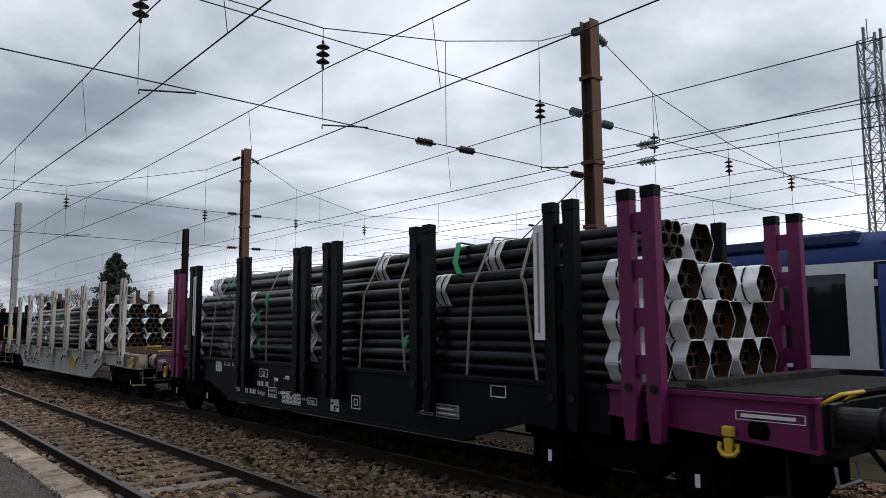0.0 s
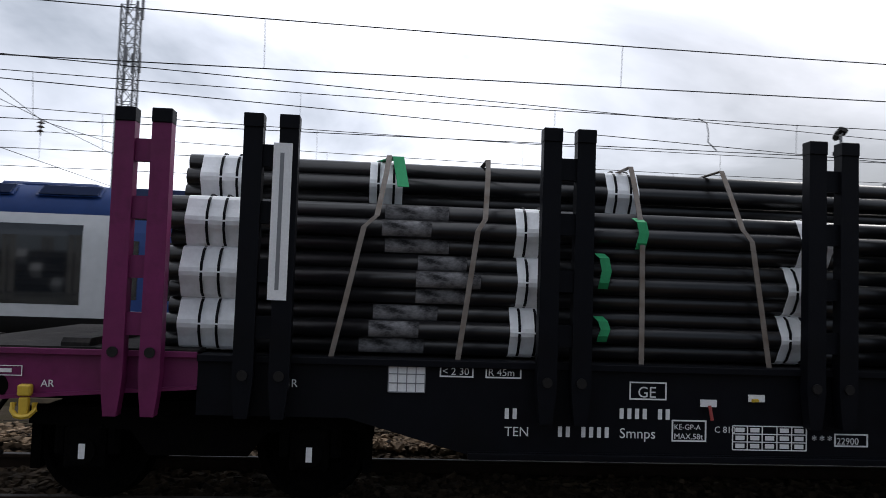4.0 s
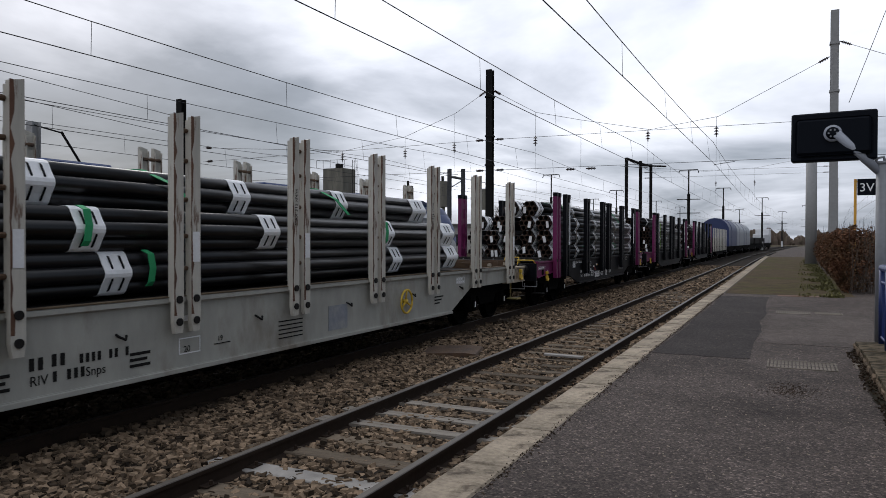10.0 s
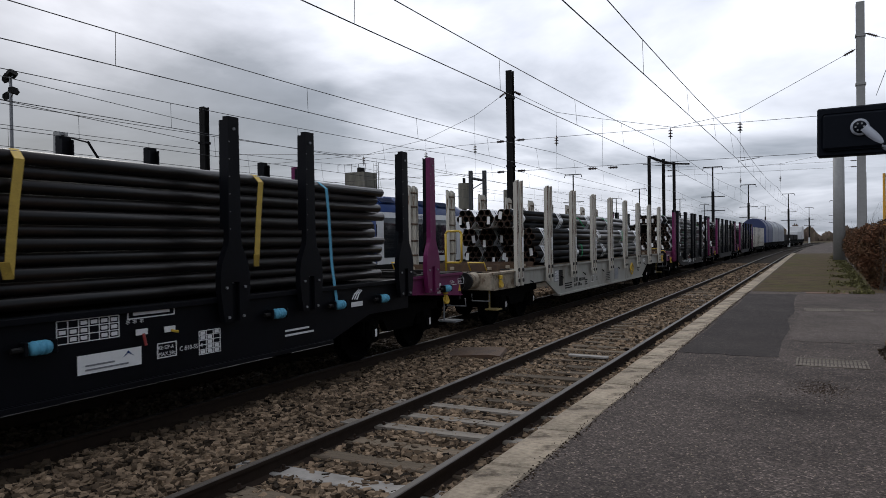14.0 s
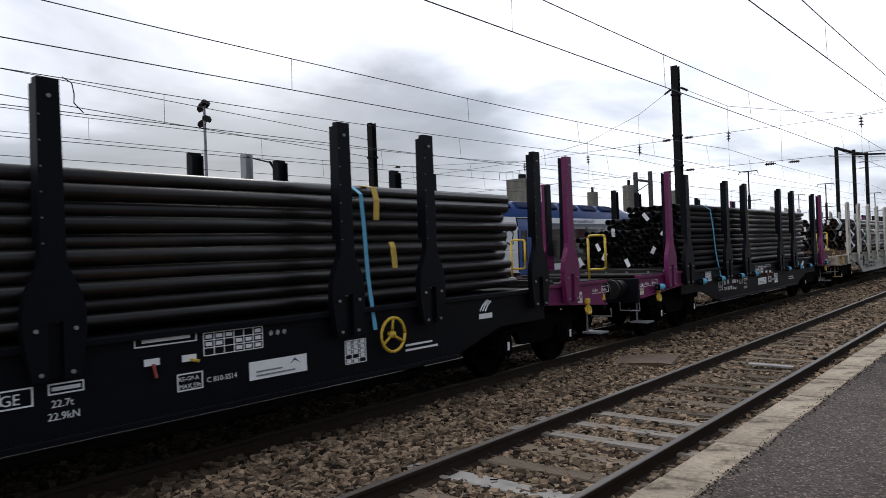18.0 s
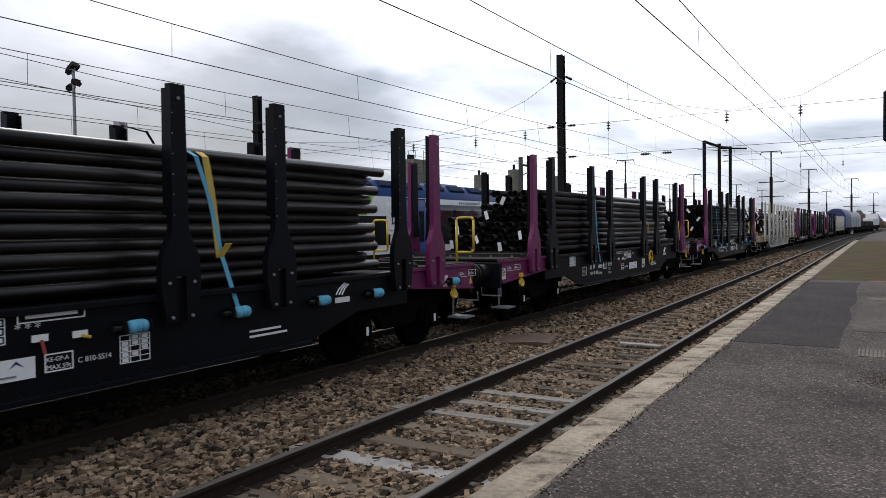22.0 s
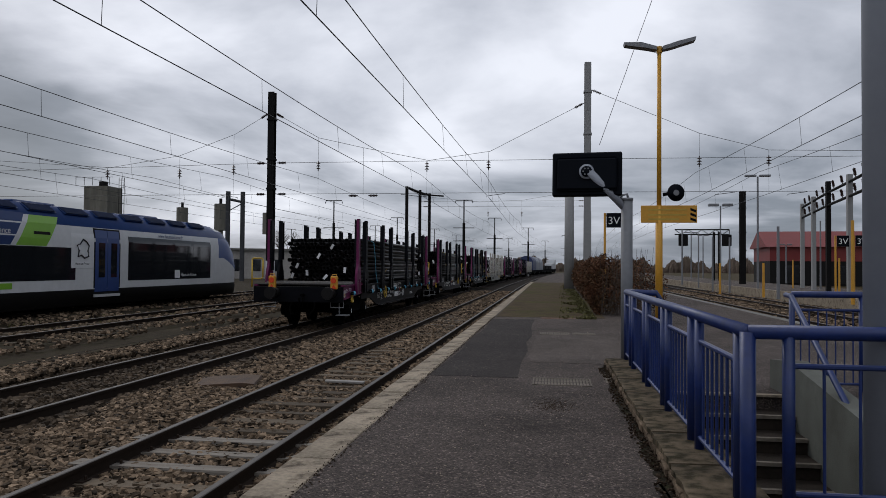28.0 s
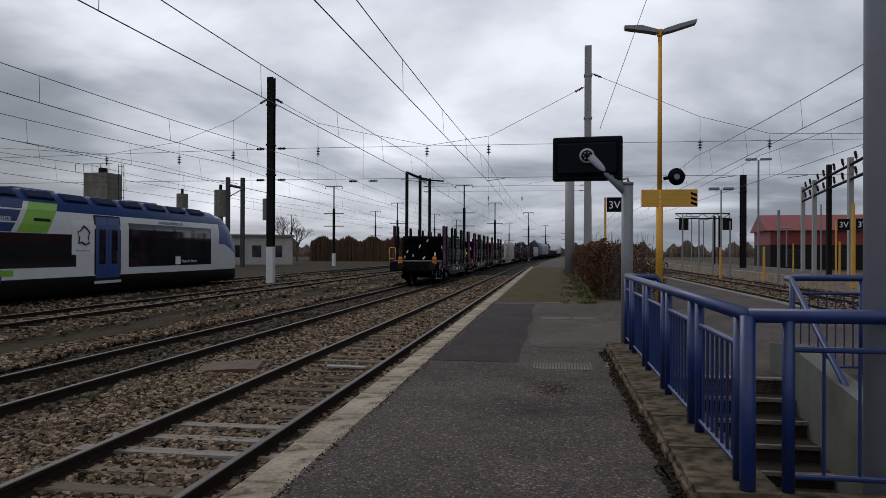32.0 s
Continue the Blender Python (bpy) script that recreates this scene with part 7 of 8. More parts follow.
def weed_points(r, n):
    y = np.round(r.uniform(-20, 30, n) * 0.7) / 0.7 + r.normal(size=n) * 0.12
    x = PLAT_EDGE - 0.08 - 0.1 * r.random(n) ** 2
    return np.stack([x, y, -0.12 + 0.09 * r.random(n)], 1)


leaf_cloud("weeds", 1500, weed_points, 0.035, M_GRASS, "small weeds along the foot of the platform edge", "weeds", 5)


def yard_weeds(r, n):
    x = r.uniform(-22, -9.8, n)
    y = r.uniform(-30, 70, n)
    keep = np.sin(x * 0.9 + 1.3) + np.sin(y * 0.35) + r.normal(size=n) * 0.5 > 0.9
    x, y = x[keep], y[keep]
    return np.stack([x, y, 0.0 + 0.1 * r.random(len(x))], 1)


leaf_cloud("yard_weeds", 16000, yard_weeds, 0.06, M_GRASS, "thin grass and weeds in the yard", "weeds", 6)

# trees


def fir(x, y, h, seed, label):
    rnd = random.Random(seed)
    t = thing("tree", pose(x, y, -0.4), label, "tree", "background trees")
    bm = B()
    tube(bm, (0, 0, 0), (0, 0, h * 0.95), h * 0.03, h * 0.006, 8)
    for k in range(26):
        z = h * (0.12 + 0.8 * k / 26)
        a = rnd.uniform(0, 6.28)
        L = h * 0.30 * (1 - 0.75 * k / 26)
        tube(bm, (0, 0, z), (L * math.cos(a), L * math.sin(a), z - 0.05 * h), h * 0.006, 0.01, 4)
    part("trunk", bm, M_TWIG, t)
    r = np.random.default_rng(seed)
    n = 5200
    zz = r.random(n) ** 1.3
    rad = (0.34 * (1 - zz) ** 0.75 + 0.03) * (0.75 + 0.25 * np.sin(zz * 38) + 0.15 * r.normal(size=n)) * np.sqrt(r.random(n))
    an = r.uniform(0, 6.283, n)
    ob = leaf_cloud("crown", n, lambda q, m: np.stack([h * rad * np.cos(an) * 1.1, h * rad * np.sin(an) * 1.1, h * (0.1 + 0.92 * zz)], 1), h * 0.028, M_LEAF, "", "", seed)
    ob.parent = t
    del ob["kind"]


fir(-44.5, -162, 17.5, 1, "dark conical evergreen tree behind the houses")
fir(-14, -190, 15, 2, "dark evergreen tree far down the line")
fir(-66, -76, 7.5, 3, "dark evergreen bush between the houses")


def bare_tree(x, y, h, seed):
    rnd = random.Random(seed)
    t = thing("tree", pose(x, y, -0.4), "leafless winter tree with fine brown twigs", "tree", "background trees")
    bm = B()
    tube(bm, (0, 0, 0), (0, 0, h * 0.35), h * 0.03, h * 0.02, 6)

    def grow(p, d, L, r, depth):
        q = p + d * L
        tube(bm, p, q, r, r * 0.6, 4)
        if depth == 0:
            return
        for _ in range(3):
            nd = (d + Vector((rnd.uniform(-0.8, 0.8), rnd.uniform(-0.8, 0.8), rnd.uniform(-0.2, 0.6)))).normalized()
            grow(q, nd, L * rnd.uniform(0.6, 0.8), r * 0.6, depth - 1)

    for k in range(4):
        grow(Vector((0, 0, h * 0.33)), Vector((rnd.uniform(-0.7, 0.7), rnd.uniform(-0.7, 0.7), 1)).normalized(), h * 0.2, h * 0.013, 4)
    part("branches", bm, M_TWIG, t)


for k, (az_, d_, h_) in enumerate(((169.5, 170, 11), (167.5, 175, 12), (172.5, 180, 10), (158, 150, 10), (151.5, 140, 10), (20.4, 140, 10), (19.6, 135, 8), (146.5, 120, 9), (142, 110, 8))):
    bare_tree(-d_ * math.sin(math.radians(az_)), d_ * math.cos(math.radians(az_)), h_, 40 + k)


def house(az_, dist, w, d, h, roof_h, turn, label, wall=None, along_x=True):
    x, y = -dist * math.sin(math.radians(az_)), dist * math.cos(math.radians(az_))
    ho = thing("house", pose(x, y, -0.4, 0, 0, turn), label, "house", "background houses")
    bm = B()
    box(bm, -w / 2, w / 2, -d / 2, d / 2, 0, h)
    part("wall", bm, wall or M_HOUSE, ho)
    bm = B()
    if along_x:
        plate(bm, [(-d / 2 - 0.4, h), (d / 2 + 0.4, h), (0, h + roof_h)], -w / 2 - 0.3, w / 2 + 0.3)
    else:
        prism(bm, [(-w / 2 - 0.4, h), (w / 2 + 0.4, h), (0, h + roof_h)], -d / 2 - 0.3, d / 2 + 0.3)
    roof = part("roof", bm, M_TILE, ho)
    bm = B()
    box(bm, w * 0.3 - 0.35, w * 0.3 + 0.35, -0.3, 0.3, h + roof_h * 0.4, h + roof_h + 0.9)
    part("chimney", bm, M_RUST, roof)
    for k in range(max(2, int(w / 3))):
        for s in (-1, 1):
            bm = B()
            xx = -w / 2 + w * (k + 0.5) / max(2, int(w / 3))
            box(bm, xx - 0.5, xx + 0.5, s * d / 2 - 0.04, s * d / 2 + 0.04, h * 0.35, h * 0.35 + 1.4)
            part("window", bm, M_GLASS, ho)


house(152.6, 85, 9, 8, 4.2, 3.4, 60, "small house with a steep dark tiled roof")
house(149.5, 88, 8, 7, 4.4, 2.4, 60, "rendered house with a dark roof and windows")
house(155, 100, 16, 8, 4.0, 3.0, 60, "long brick house with a tiled roof", M_RUST)
house(158.8, 110, 14, 8, 4.0, 3.0, 65, "row of brick houses with tiled roofs", M_RUST)
house(163, 130, 14, 8, 4.2, 3.2, 70, "brick house with a tiled roof down the line", M_RUST)
house(168, 150, 14, 8, 4.4, 3.2, 75, "brick house with a tiled roof", M_RUST)
house(172.5, 170, 12, 8, 4.6, 3.4, 78, "brick house with a tiled roof far away", M_RUST)
house(138.5, 80, 14, 9, 4.0, 2.6, 40, "low warehouse with a dark gable roof", M_HOUSE, False)
house(134.0, 70, 10, 7, 3.2, 1.6, 40, "low white outbuilding with a tiled roof", M_WHITEWALL)
house(145.5, 78, 20, 7, 2.6, 0.8, 45, "long low white store with small windows", M_WHITEWALL)
bm = B()
for k in range(26):
    a0, a1 = math.radians(128 + k), math.radians(129 + k)
    d_ = 52
    p, q = Vector((-d_ * math.sin(a0), d_ * math.cos(a0), 0)), Vector((-d_ * math.sin(a1), d_ * math.cos(a1), 0))
    tube(bm, p + Vector((0, 0, 2.3)), q + Vector((0, 0, 2.3)), 0.12, n=4)
    tube(bm, p, p + Vector((0, 0, 2.4)), 0.1, n=5)
tagged(part("yard_rail_fence", bm, M_RUST), "brown steel beam fence round the yard", "fence")

# ---- beyond the platform, right side ----
island = tagged(new("far_platform"), "far asphalt platform with a pale edge", "platform", kind="structure")
bm = B()
n = 20
for i in range(n):
    ya, yb2 = -20 + 12 * i, -20 + 12 * (i + 1)
    sa = bend((ya + yb2) / 2)
    box(bm, 15.1 + sa, 22 + sa, ya, yb2 - 0.01, -0.4, 0.42)
part("surface", bm, M_ASPHALT3, island)
bm = B()
for i in range(n):
    ya, yb2 = -20 + 12 * i, -20 + 12 * (i + 1)
    sa = bend((ya + yb2) / 2)
    box(bm, 14.8 + sa, 15.1 + sa, ya, yb2 - 0.01, -0.4, 0.44)
part("edge", bm, M_KERB, island)

hall = thing("red_hall", pose(37.5, 116, -0.4, 0, 0, -6), "long hall with red cladding and a red roof", "building")
bm = B()
box(bm, -6, 40, -7, 7, 0, 3.4)
part("plinth_wall", bm, M_SKIRT, hall)
bm = B()
box(bm, -6.02, 40.02, -7.02, 7.02, 3.4, 5.4)
part("cladding", bm, M_REDROOF, hall)
bm = B()
plate(bm, [(-7.6, 5.4), (7.6, 5.4), (0, 7.9)], -6.6, 40.6)
part("roof", bm, M_REDROOF, hall)
for k in range(6):
    bm = B()
    box(bm, -4 + 7 * k, -2.2 + 7 * k, -7.06, -6.98, 0.3, 2.8)
    part("door", bm, M_GLASS, hall)


def pole(x, y, h, r, material, name, label, category, head=0):
    p = thing(name, pose(x, y, PLAT_Z), label, category, "poles beyond the platform")
    bm = B()
    tube(bm, (0, 0, 0), (0, 0, h), r, r * 0.8, 8)
    part("shaft", bm, material, p)
    if head:
        bm = B()
        for s in (-1, 1):
            box(bm, s * 0.1, s * head, -0.12, 0.12, h - 0.02, h + 0.14, 0.03)
        part("lamp_head", bm, M_GALV, p)


def polar(px, dist):
    a = math.radians(8.34) - math.atan((px - 784) / 1300)
    return -dist * math.sin(a), dist * math.cos(a)


for px, dist, h, r, m, hd in ((1208, 70, 5.0, 0.08, M_GALV, 0), (1237, 60, 4.2, 0.06, M_GALV, 0), (1262, 52, 3.6, 0.06, M_GALV, 0), (1292, 48, 3.4, 0.06, M_GALV, 0),
                              (1275, 46, 1.8, 0.07, M_ORANGE, 0), (1276, 46.5, 5.2, 0.05, M_GALV, 0.7), (1342, 58, 8.2, 0.08, M_GALV, 0.9), (1352, 42, 1.8, 0.07, M_ORANGE, 0), (1378, 40, 3.6, 0.08, M_GALV, 0), (1404, 62, 2.2, 0.06, M_ORANGE, 0),
                              (1453, 60, 5.0, 0.06, M_GALV, 0), (1486, 52, 2.2, 0.07, M_ORANGE, 0), (1510, 36, 3.6, 0.08, M_ORANGE, 0), (1392, 85, 4.0, 0.08, M_GALV, 0.6), (1224, 110, 6.5, 0.09, M_GALV, 0.8), (1245, 120, 6.5, 0.09, M_GALV, 0.8)):
    x, y = polar(px, dist)
    pole(x, y, h, r, m, "lamp_post" if hd else "post", "slim yellow post beyond the tracks" if m is M_ORANGE else "slim grey steel post beyond the tracks", "post", hd)
x, y = polar(1315, 75)
h_mast(x, y, 0, 9.2, M_DARKMAST, "dark grey mast near the red hall", 0.5)
# line of portal posts on the right with beams
pr = thing("line_portal", pose(0, 0, 0), "row of steel posts joined by two overhead beams with insulators", "mast", "overhead line masts")
tops = []
for px, dist, zt, mt in ((1421, 64, 7.0, M_CONCMAST), (1441, 58, 7.0, M_CONCMAST), (1467, 52, 7.4, M_DARKMAST), (1505, 46, 7.1, M_CONCMAST), (1545, 41, 7.1, M_CONCMAST)):
    x, y = polar(px, dist)
    bm = B()
    box(bm, x - 0.13, x + 0.13, y - 0.13, y + 0.13, -0.3, zt)
    part("post", bm, mt, pr)
    tops.append((x, y))
for z in (6.7, 5.9):
    bm = B()
    path(bm, [(x, y, z) for x, y in tops], 0.08, 6)
    part("beam", bm, M_DARKMAST, pr)
for (xa, ya), (xb, yb2) in zip(tops, tops[1:]):
    for f in (0.3, 0.7):
        for z in (6.8, 6.0):
            share("insulator", ME_INS_H, pr, pose(xa + (xb - xa) * f, ya + (yb2 - ya) * f, z, 180 - 25, 0, 0))
# signal gantry
sg = thing("signal_gantry", pose(*polar(1243, 95), 0), "dark lattice signal gantry with signal heads", "signal", "")
bm = B()
for z in (6.0, 6.6):
    tube(bm, (-3.2, 0, z), (3.2, 0, z), 0.08, n=5)
for k in range(9):
    tube(bm, (-3.2 + 0.8 * k, 0, 6.0 if k % 2 else 6.6), (-2.4 + 0.8 * k if k < 8 else 3.2, 0, 6.6 if k % 2 else 6.0), 0.05, n=4)
part("beam", bm, M_DARKMAST, sg)
for px in (1.4, 2.0):
    bm = B()
    box(bm, px - 0.12, px + 0.12, -0.12, 0.12, 0, 6.3)
    part("leg", bm, M_DARKMAST, sg)
for px in (-2.2, 2.9):
    bm = B()
    box(bm, px - 0.55, px + 0.55, -0.15, 0.15, 4.6, 6.0, 0.05)
    part("signal_head", bm, M_DARKMAST, sg)


def track_sign(px, py_z, dist, label):
    x, y = polar(px, dist)
    s = thing("track_sign", pose(x, y, py_z), label, "sign", "track signs")
    bm = B()
    box(bm, -0.3, 0.3, -0.03, 0.03, -0.3, 0.3, 0.01)
    part("board", bm, M_SCREENBACK, s)
    text("lettering", "3V", 0.44, M_WHITE, s, Matrix(((1, 0, 0, 0), (0, 0, -1, -0.034), (0, 1, 0, -0.16), (0, 0, 0, 1))), align="CENTER")
    bm = B()
    tube(bm, (-0.36, 0.06, -(py_z - PLAT_Z)), (-0.36, 0.06, 0.3), 0.05, n=8)
    tube(bm, (-0.36, 0.06, 0.2), (0.1, 0.04, 0.2), 0.025, n=6)
    part("post", bm, M_ORANGE, s)


track_sign(1087, 3.82, 31.0, "black sign with white figure and letter on an orange post")
track_sign(1493, 3.4, 45.0, "black sign with white figure and letter beyond the tracks")
track_sign(1526, 3.4, 45.0, "black sign with white figure and letter beyond the tracks")
# tall pale columns behind the hedge
for px, dist, h in ((1008, 50, 7.2), (1040, 60, 6.0)):
    x, y = polar(px, dist)
    bm = B()
    tube(bm, (x, y, PLAT_Z), (x, y, PLAT_Z + h), 0.33, 0.3, 14)
    tagged(part("pale_column", bm, M_CONCMAST, None, "", True), "thick pale grey column behind the hedge", "column", "pale columns")


# dirt, moss and grit lying on the platform
def crumbs(name, p, size, material, label, category, seed):
    r = np.random.default_rng(seed)
    n = len(p)
    base = np.array([(1, 0, 0), (-0.5, 0.87, 0), (-0.5, -0.87, 0), (0, 0, 0.8)], float)
    v = base[None] * size * r.uniform(0.5, 1.5, (n, 1, 3)) * (1 + r.uniform(-0.3, 0.3, (n, 4, 3)))
    a = r.uniform(0, 6.283, n)
    c, si = np.cos(a)[:, None], np.sin(a)[:, None]
    v = np.stack([v[..., 0] * c - v[..., 1] * si, v[..., 0] * si + v[..., 1] * c, v[..., 2]], -1) + p[:, None]
    f = (np.array([(0, 1, 3), (1, 2, 3), (2, 0, 3)])[None] + 4 * np.arange(n)[:, None, None]).reshape(-1, 3)
    me = bpy.data.meshes.new(name)
    me.from_pydata(v.reshape(-1, 3).tolist(), [], f.tolist())
    me.materials.append(material)
    return tagged(new(name, me), label, category, kind="stuff")


r = np.random.default_rng(71)
n = 620
spot = np.stack([0.04 + 0.14 * r.normal(size=n), 8.05 + 0.22 * r.normal(size=n), np.full(n, PLAT_Z)], 1)
crumbs("dirt_spot", spot, 0.007, M_EARTH, "dark brown crumbs of dirt on the asphalt", "dirt", 72)
n = 5200
seam = np.stack([0.915 - 0.05 * np.abs(r.normal(size=n)), 4.2 + 7.3 * r.random(n), np.full(n, PLAT_Z)], 1)
seam = seam[np.sin(seam[:, 1] * 3.1) + np.sin(seam[:, 1] * 7.7) + r.normal(size=n) * 0.7 > -0.1]
crumbs("dirt_seam", seam, 0.011, M_EARTH, "dark moss and dirt along the foot of the plinth", "dirt", 73)
n = 2400
seam = np.stack([PLAT_EDGE + KERB_W + 0.03 * r.normal(size=n), -12 + 34 * r.random(n), np.full(n, PLAT_Z + 0.002)], 1)
crumbs("kerb_dirt", seam, 0.010, M_EARTH, "dirt gathered along the platform's edge stones", "dirt", 74)
n = 1500
loose = np.stack([r.uniform(-1.6, 0.9, n), 2 + 16 * r.random(n) ** 1.4, np.full(n, PLAT_Z)], 1)
crumbs("loose_grit", loose, 0.0075, M_KERB, "pale loose grit scattered on the asphalt", "grit", 75)

# steel portal behind the yard building
yp = thing("yard_portal", pose(0, 0, 0), "dark grey steel portal of the overhead line in the yard", "mast", "overhead line masts")
ends = []
for px in (403, 429):
    x, y = polar(px, 88)
    bm = B()
    box(bm, x - 0.2, x + 0.2, y - 0.2, y + 0.2, -0.4, 10.3)
    part("post", bm, M_RAILSTEEL, yp)
    ends.append((x, y))
bm = B()
tube(bm, (*ends[0], 9.4), (*ends[1], 9.1), 0.14, n=6)
part("beam", bm, M_RAILSTEEL, yp)
bm = B()
tube(bm, (*ends[0], 8.0), (*ends[1], 9.0), 0.06, n=5)
part("brace", bm, M_RAILSTEEL, yp)

# ---- wagon markings, straps and fittings ----


def mark(w, body, y, z, size, x=1.224, material=None):
    text("marking", body, size, material or M_WHITE, w, Matrix(((0, 0, 1, x), (1, 0, 0, y), (0, 1, 0, z), (0, 0, 0, 1))), depth=0.001)


def bar(w, y0, y1, z0, z1, x=1.224, material=None, name="marking_bar"):
    bm = B()
    box(bm, x - 0.002, x + 0.003, y0, y1, z0, z1)
    return part(name, bm, material or M_WHITE, w)


def frame_mark(w, y0, y1, z0, z1, x=1.224, t=0.012):
    bm = B()
    for a, b, c, d in ((y0, y1, z0, z0 + t), (y0, y1, z1 - t, z1), (y0, y0 + t, z0 + t, z1 - t), (y1 - t, y1, z0 + t, z1 - t)):
        box(bm, x - 0.002, x + 0.003, a, b, c, d)
    return part("marking_frame", bm, M_WHITE, w)


def grid_mark(w, y0, y1, z0, z1, ny, nz, x=1.224, filled=False):
    if filled:
        bar(w, y0, y1, z0, z1, x, M_WHITE, "label_plate")
        m, x = M_GALV, x + 0.004
    else:
        m = M_WHITE
    bm = B()
    for k in range(ny + 1):
        yy = y0 + (y1 - y0) * k / ny
        box(bm, x - 0.002, x + 0.003, yy - 0.004, yy + 0.004, z0, z1)
    for k in range(nz + 1):
        zz = z0 + (z1 - z0) * k / nz
        box(bm, x - 0.002, x + 0.0035, y0, y1, zz - 0.004, zz + 0.004)
    part("marking_grid", bm, m, w)
    if not filled:
        rnd = random.Random(int(y0 * 100))
        bm = B()
        hy = 0.3 * (y1 - y0) / ny
        box(bm, x - 0.002, x + 0.003, -hy, hy, -0.018, 0.018)
        me = to_mesh("figure_bar", bm, M_WHITE)
        for i in range(ny):
            for j in range(nz):
                if rnd.random() < 0.8:
                    share("figure_bar", me, w, pose(0, y0 + (y1 - y0) * (i + 0.5) / ny, z0 + (z1 - z0) * (j + 0.5) / nz))


def digits(w, y, z, n, size=0.1, x=1.224, gaps=(), material=None):
    """A number given as plain bars."""
    key = ("digit", size, x, material is None)
    if key not in GLYPHS:
        bm = B()
        box(bm, x - 0.002, x + 0.003, 0, size * 0.34, 0, size * 0.86)
        GLYPHS[key] = to_mesh("number_bar", bm, material or M_WHITE)
    for k in range(n):
        if k not in gaps:
            share("number_bar", GLYPHS[key], w, pose(0, y + k * size * 0.66, z))


def brake_wheel(w, y, z, material, x=1.225):
    bm = B()
    pts = [(x + 0.07, y + 0.2 * math.cos(a), z + 0.2 * math.sin(a)) for a in [2 * math.pi * k / 20 for k in range(21)]]
    path(bm, pts, 0.02, 6)
    for k in range(3):
        a = math.radians(90 + 120 * k)
        tube(bm, (x + 0.05, y, z), (x + 0.07, y + 0.2 * math.cos(a), z + 0.2 * math.sin(a)), 0.018, n=6)
    tube(bm, (x, y, z), (x + 0.08, y, z), 0.04, n=10)
    part("brake_wheel", bm, material, w, "yellow brake hand wheel", True)


def winch(w, y, z, x=1.23):
    bm = B()
    tube(bm, (x + 0.06, y - 0.09, z), (x + 0.06, y + 0.09, z), 0.058, n=12)
    for d in (-0.05, 0.0, 0.05):
        tube(bm, (x + 0.06, y + d - 0.012, z), (x + 0.06, y + d + 0.012, z), 0.066, n=12)
    wi = part("strap_winch", bm, M_BLUESTRAP, w, "winch wound with blue webbing", True)
    for d in (-0.135, 0.135):
        bm = B()
        box(bm, x, x + 0.1, y + d - 0.015, y + d + 0.015, z - 0.06, z + 0.06, 0.008)
        part("winch_bracket", bm, M_BLACK, wi)
    bm = B()
    tube(bm, (x + 0.05, y - 0.25, z), (x + 0.05, y - 0.13, z), 0.025, n=8)
    part("crank_socket", bm, M_BUFFER, wi)


def valve(w, y, z, x=1.23, a=0.0):
    bm = B()
    box(bm, x, x + 0.012, y - 0.07, y + 0.07, z - 0.015, z + 0.045)
    part("valve_plate", bm, M_WHITE, w)
    bm = B()
    tube(bm, (x + 0.03, y, z), (x + 0.05, y + 0.015 + a * 0.6, z - 0.12 + abs(a)), 0.014, n=6)
    part("valve_lever", bm, M_LEVER if a == 0 else M_YELLOW, w)


def strap(s, pts, width, material, label, y_side=(0, 1, 0)):
    bm = B()
    ribbon(bm, pts, width, y_side, 0.008)
    ob = part("load_strap", bm, material)
    rides(ob, s)
    tagged(ob, label, "strap", "load straps")


# wagon A: bands over the load, green slings, boards and markings
T3 = 1.285 + 0.43 + 0.428 * 2  # top of the third tier


def steel_band(s, y, lean, top=T3):
    pts = [(1.16, y, 1.26), (1.165, y + lean * 0.25, 1.75), (1.16, y + lean * 0.55, 2.35), (1.14, y + lean * 0.8, T3 - 0.12), (0.95, y + lean * 0.95, T3 + 0.26), (0.84, y + lean, T3 + 0.44), (-0.1, y + lean, T3 + 0.45)]
    strap(s, pts, 0.045, M_STEELSTRAP, "worn grey-brown lashing band over the pipe load")


for s_ in (S_A, 6.5, 23.35):
    for y, l in ((-4.7, 0.42), (-3.65, 0.25), (-2.08, -0.02), (-0.95, -0.3), (1.05, 0.2), (2.2, -0.2), (3.5, 0.2), (4.7, -0.3)):
        steel_band(s_, y, l)
for s_, mt in ((S_A, M_GREENSTRAP), (6.5, M_LIME)):
    spots = [(-2.42, 1.45, 1.66), (-2.42, 1.9, 2.2), (-2.1, 2.25, 2.52), (2.2, 1.55, 1.75)]
    if s_ == 6.5:
        spots = [(-4.2, 1.4, 2.7), (-3.3, 1.4, 2.8), (-1.6, 1.4, 2.7), (1.6, 1.4, 2.7), (3.6, 1.4, 2.8), (4.4, 1.4, 2.6)]
    for y, za, zb in spots:
        strap(s_, [(1.13, y, za), (1.17, y, za + 0.05), (1.17, y + 0.02, (za + zb) / 2), (1.16, y, zb - 0.04), (1.08, y - 0.02, zb)], 0.085 if mt is M_GREENSTRAP else 0.06, mt, "bright green webbing sling round a pipe bundle")
strap(S_A, [(0.3, 2.75, T3 + 0.45), (0.8, 2.95, T3 + 0.44), (1.0, 3.1, T3 + 0.15), (1.1, 3.3, T3 - 0.02), (1.12, 3.6, T3 - 0.02)], 0.1, M_GREENSTRAP, "bright green webbing sling across the top bundles")
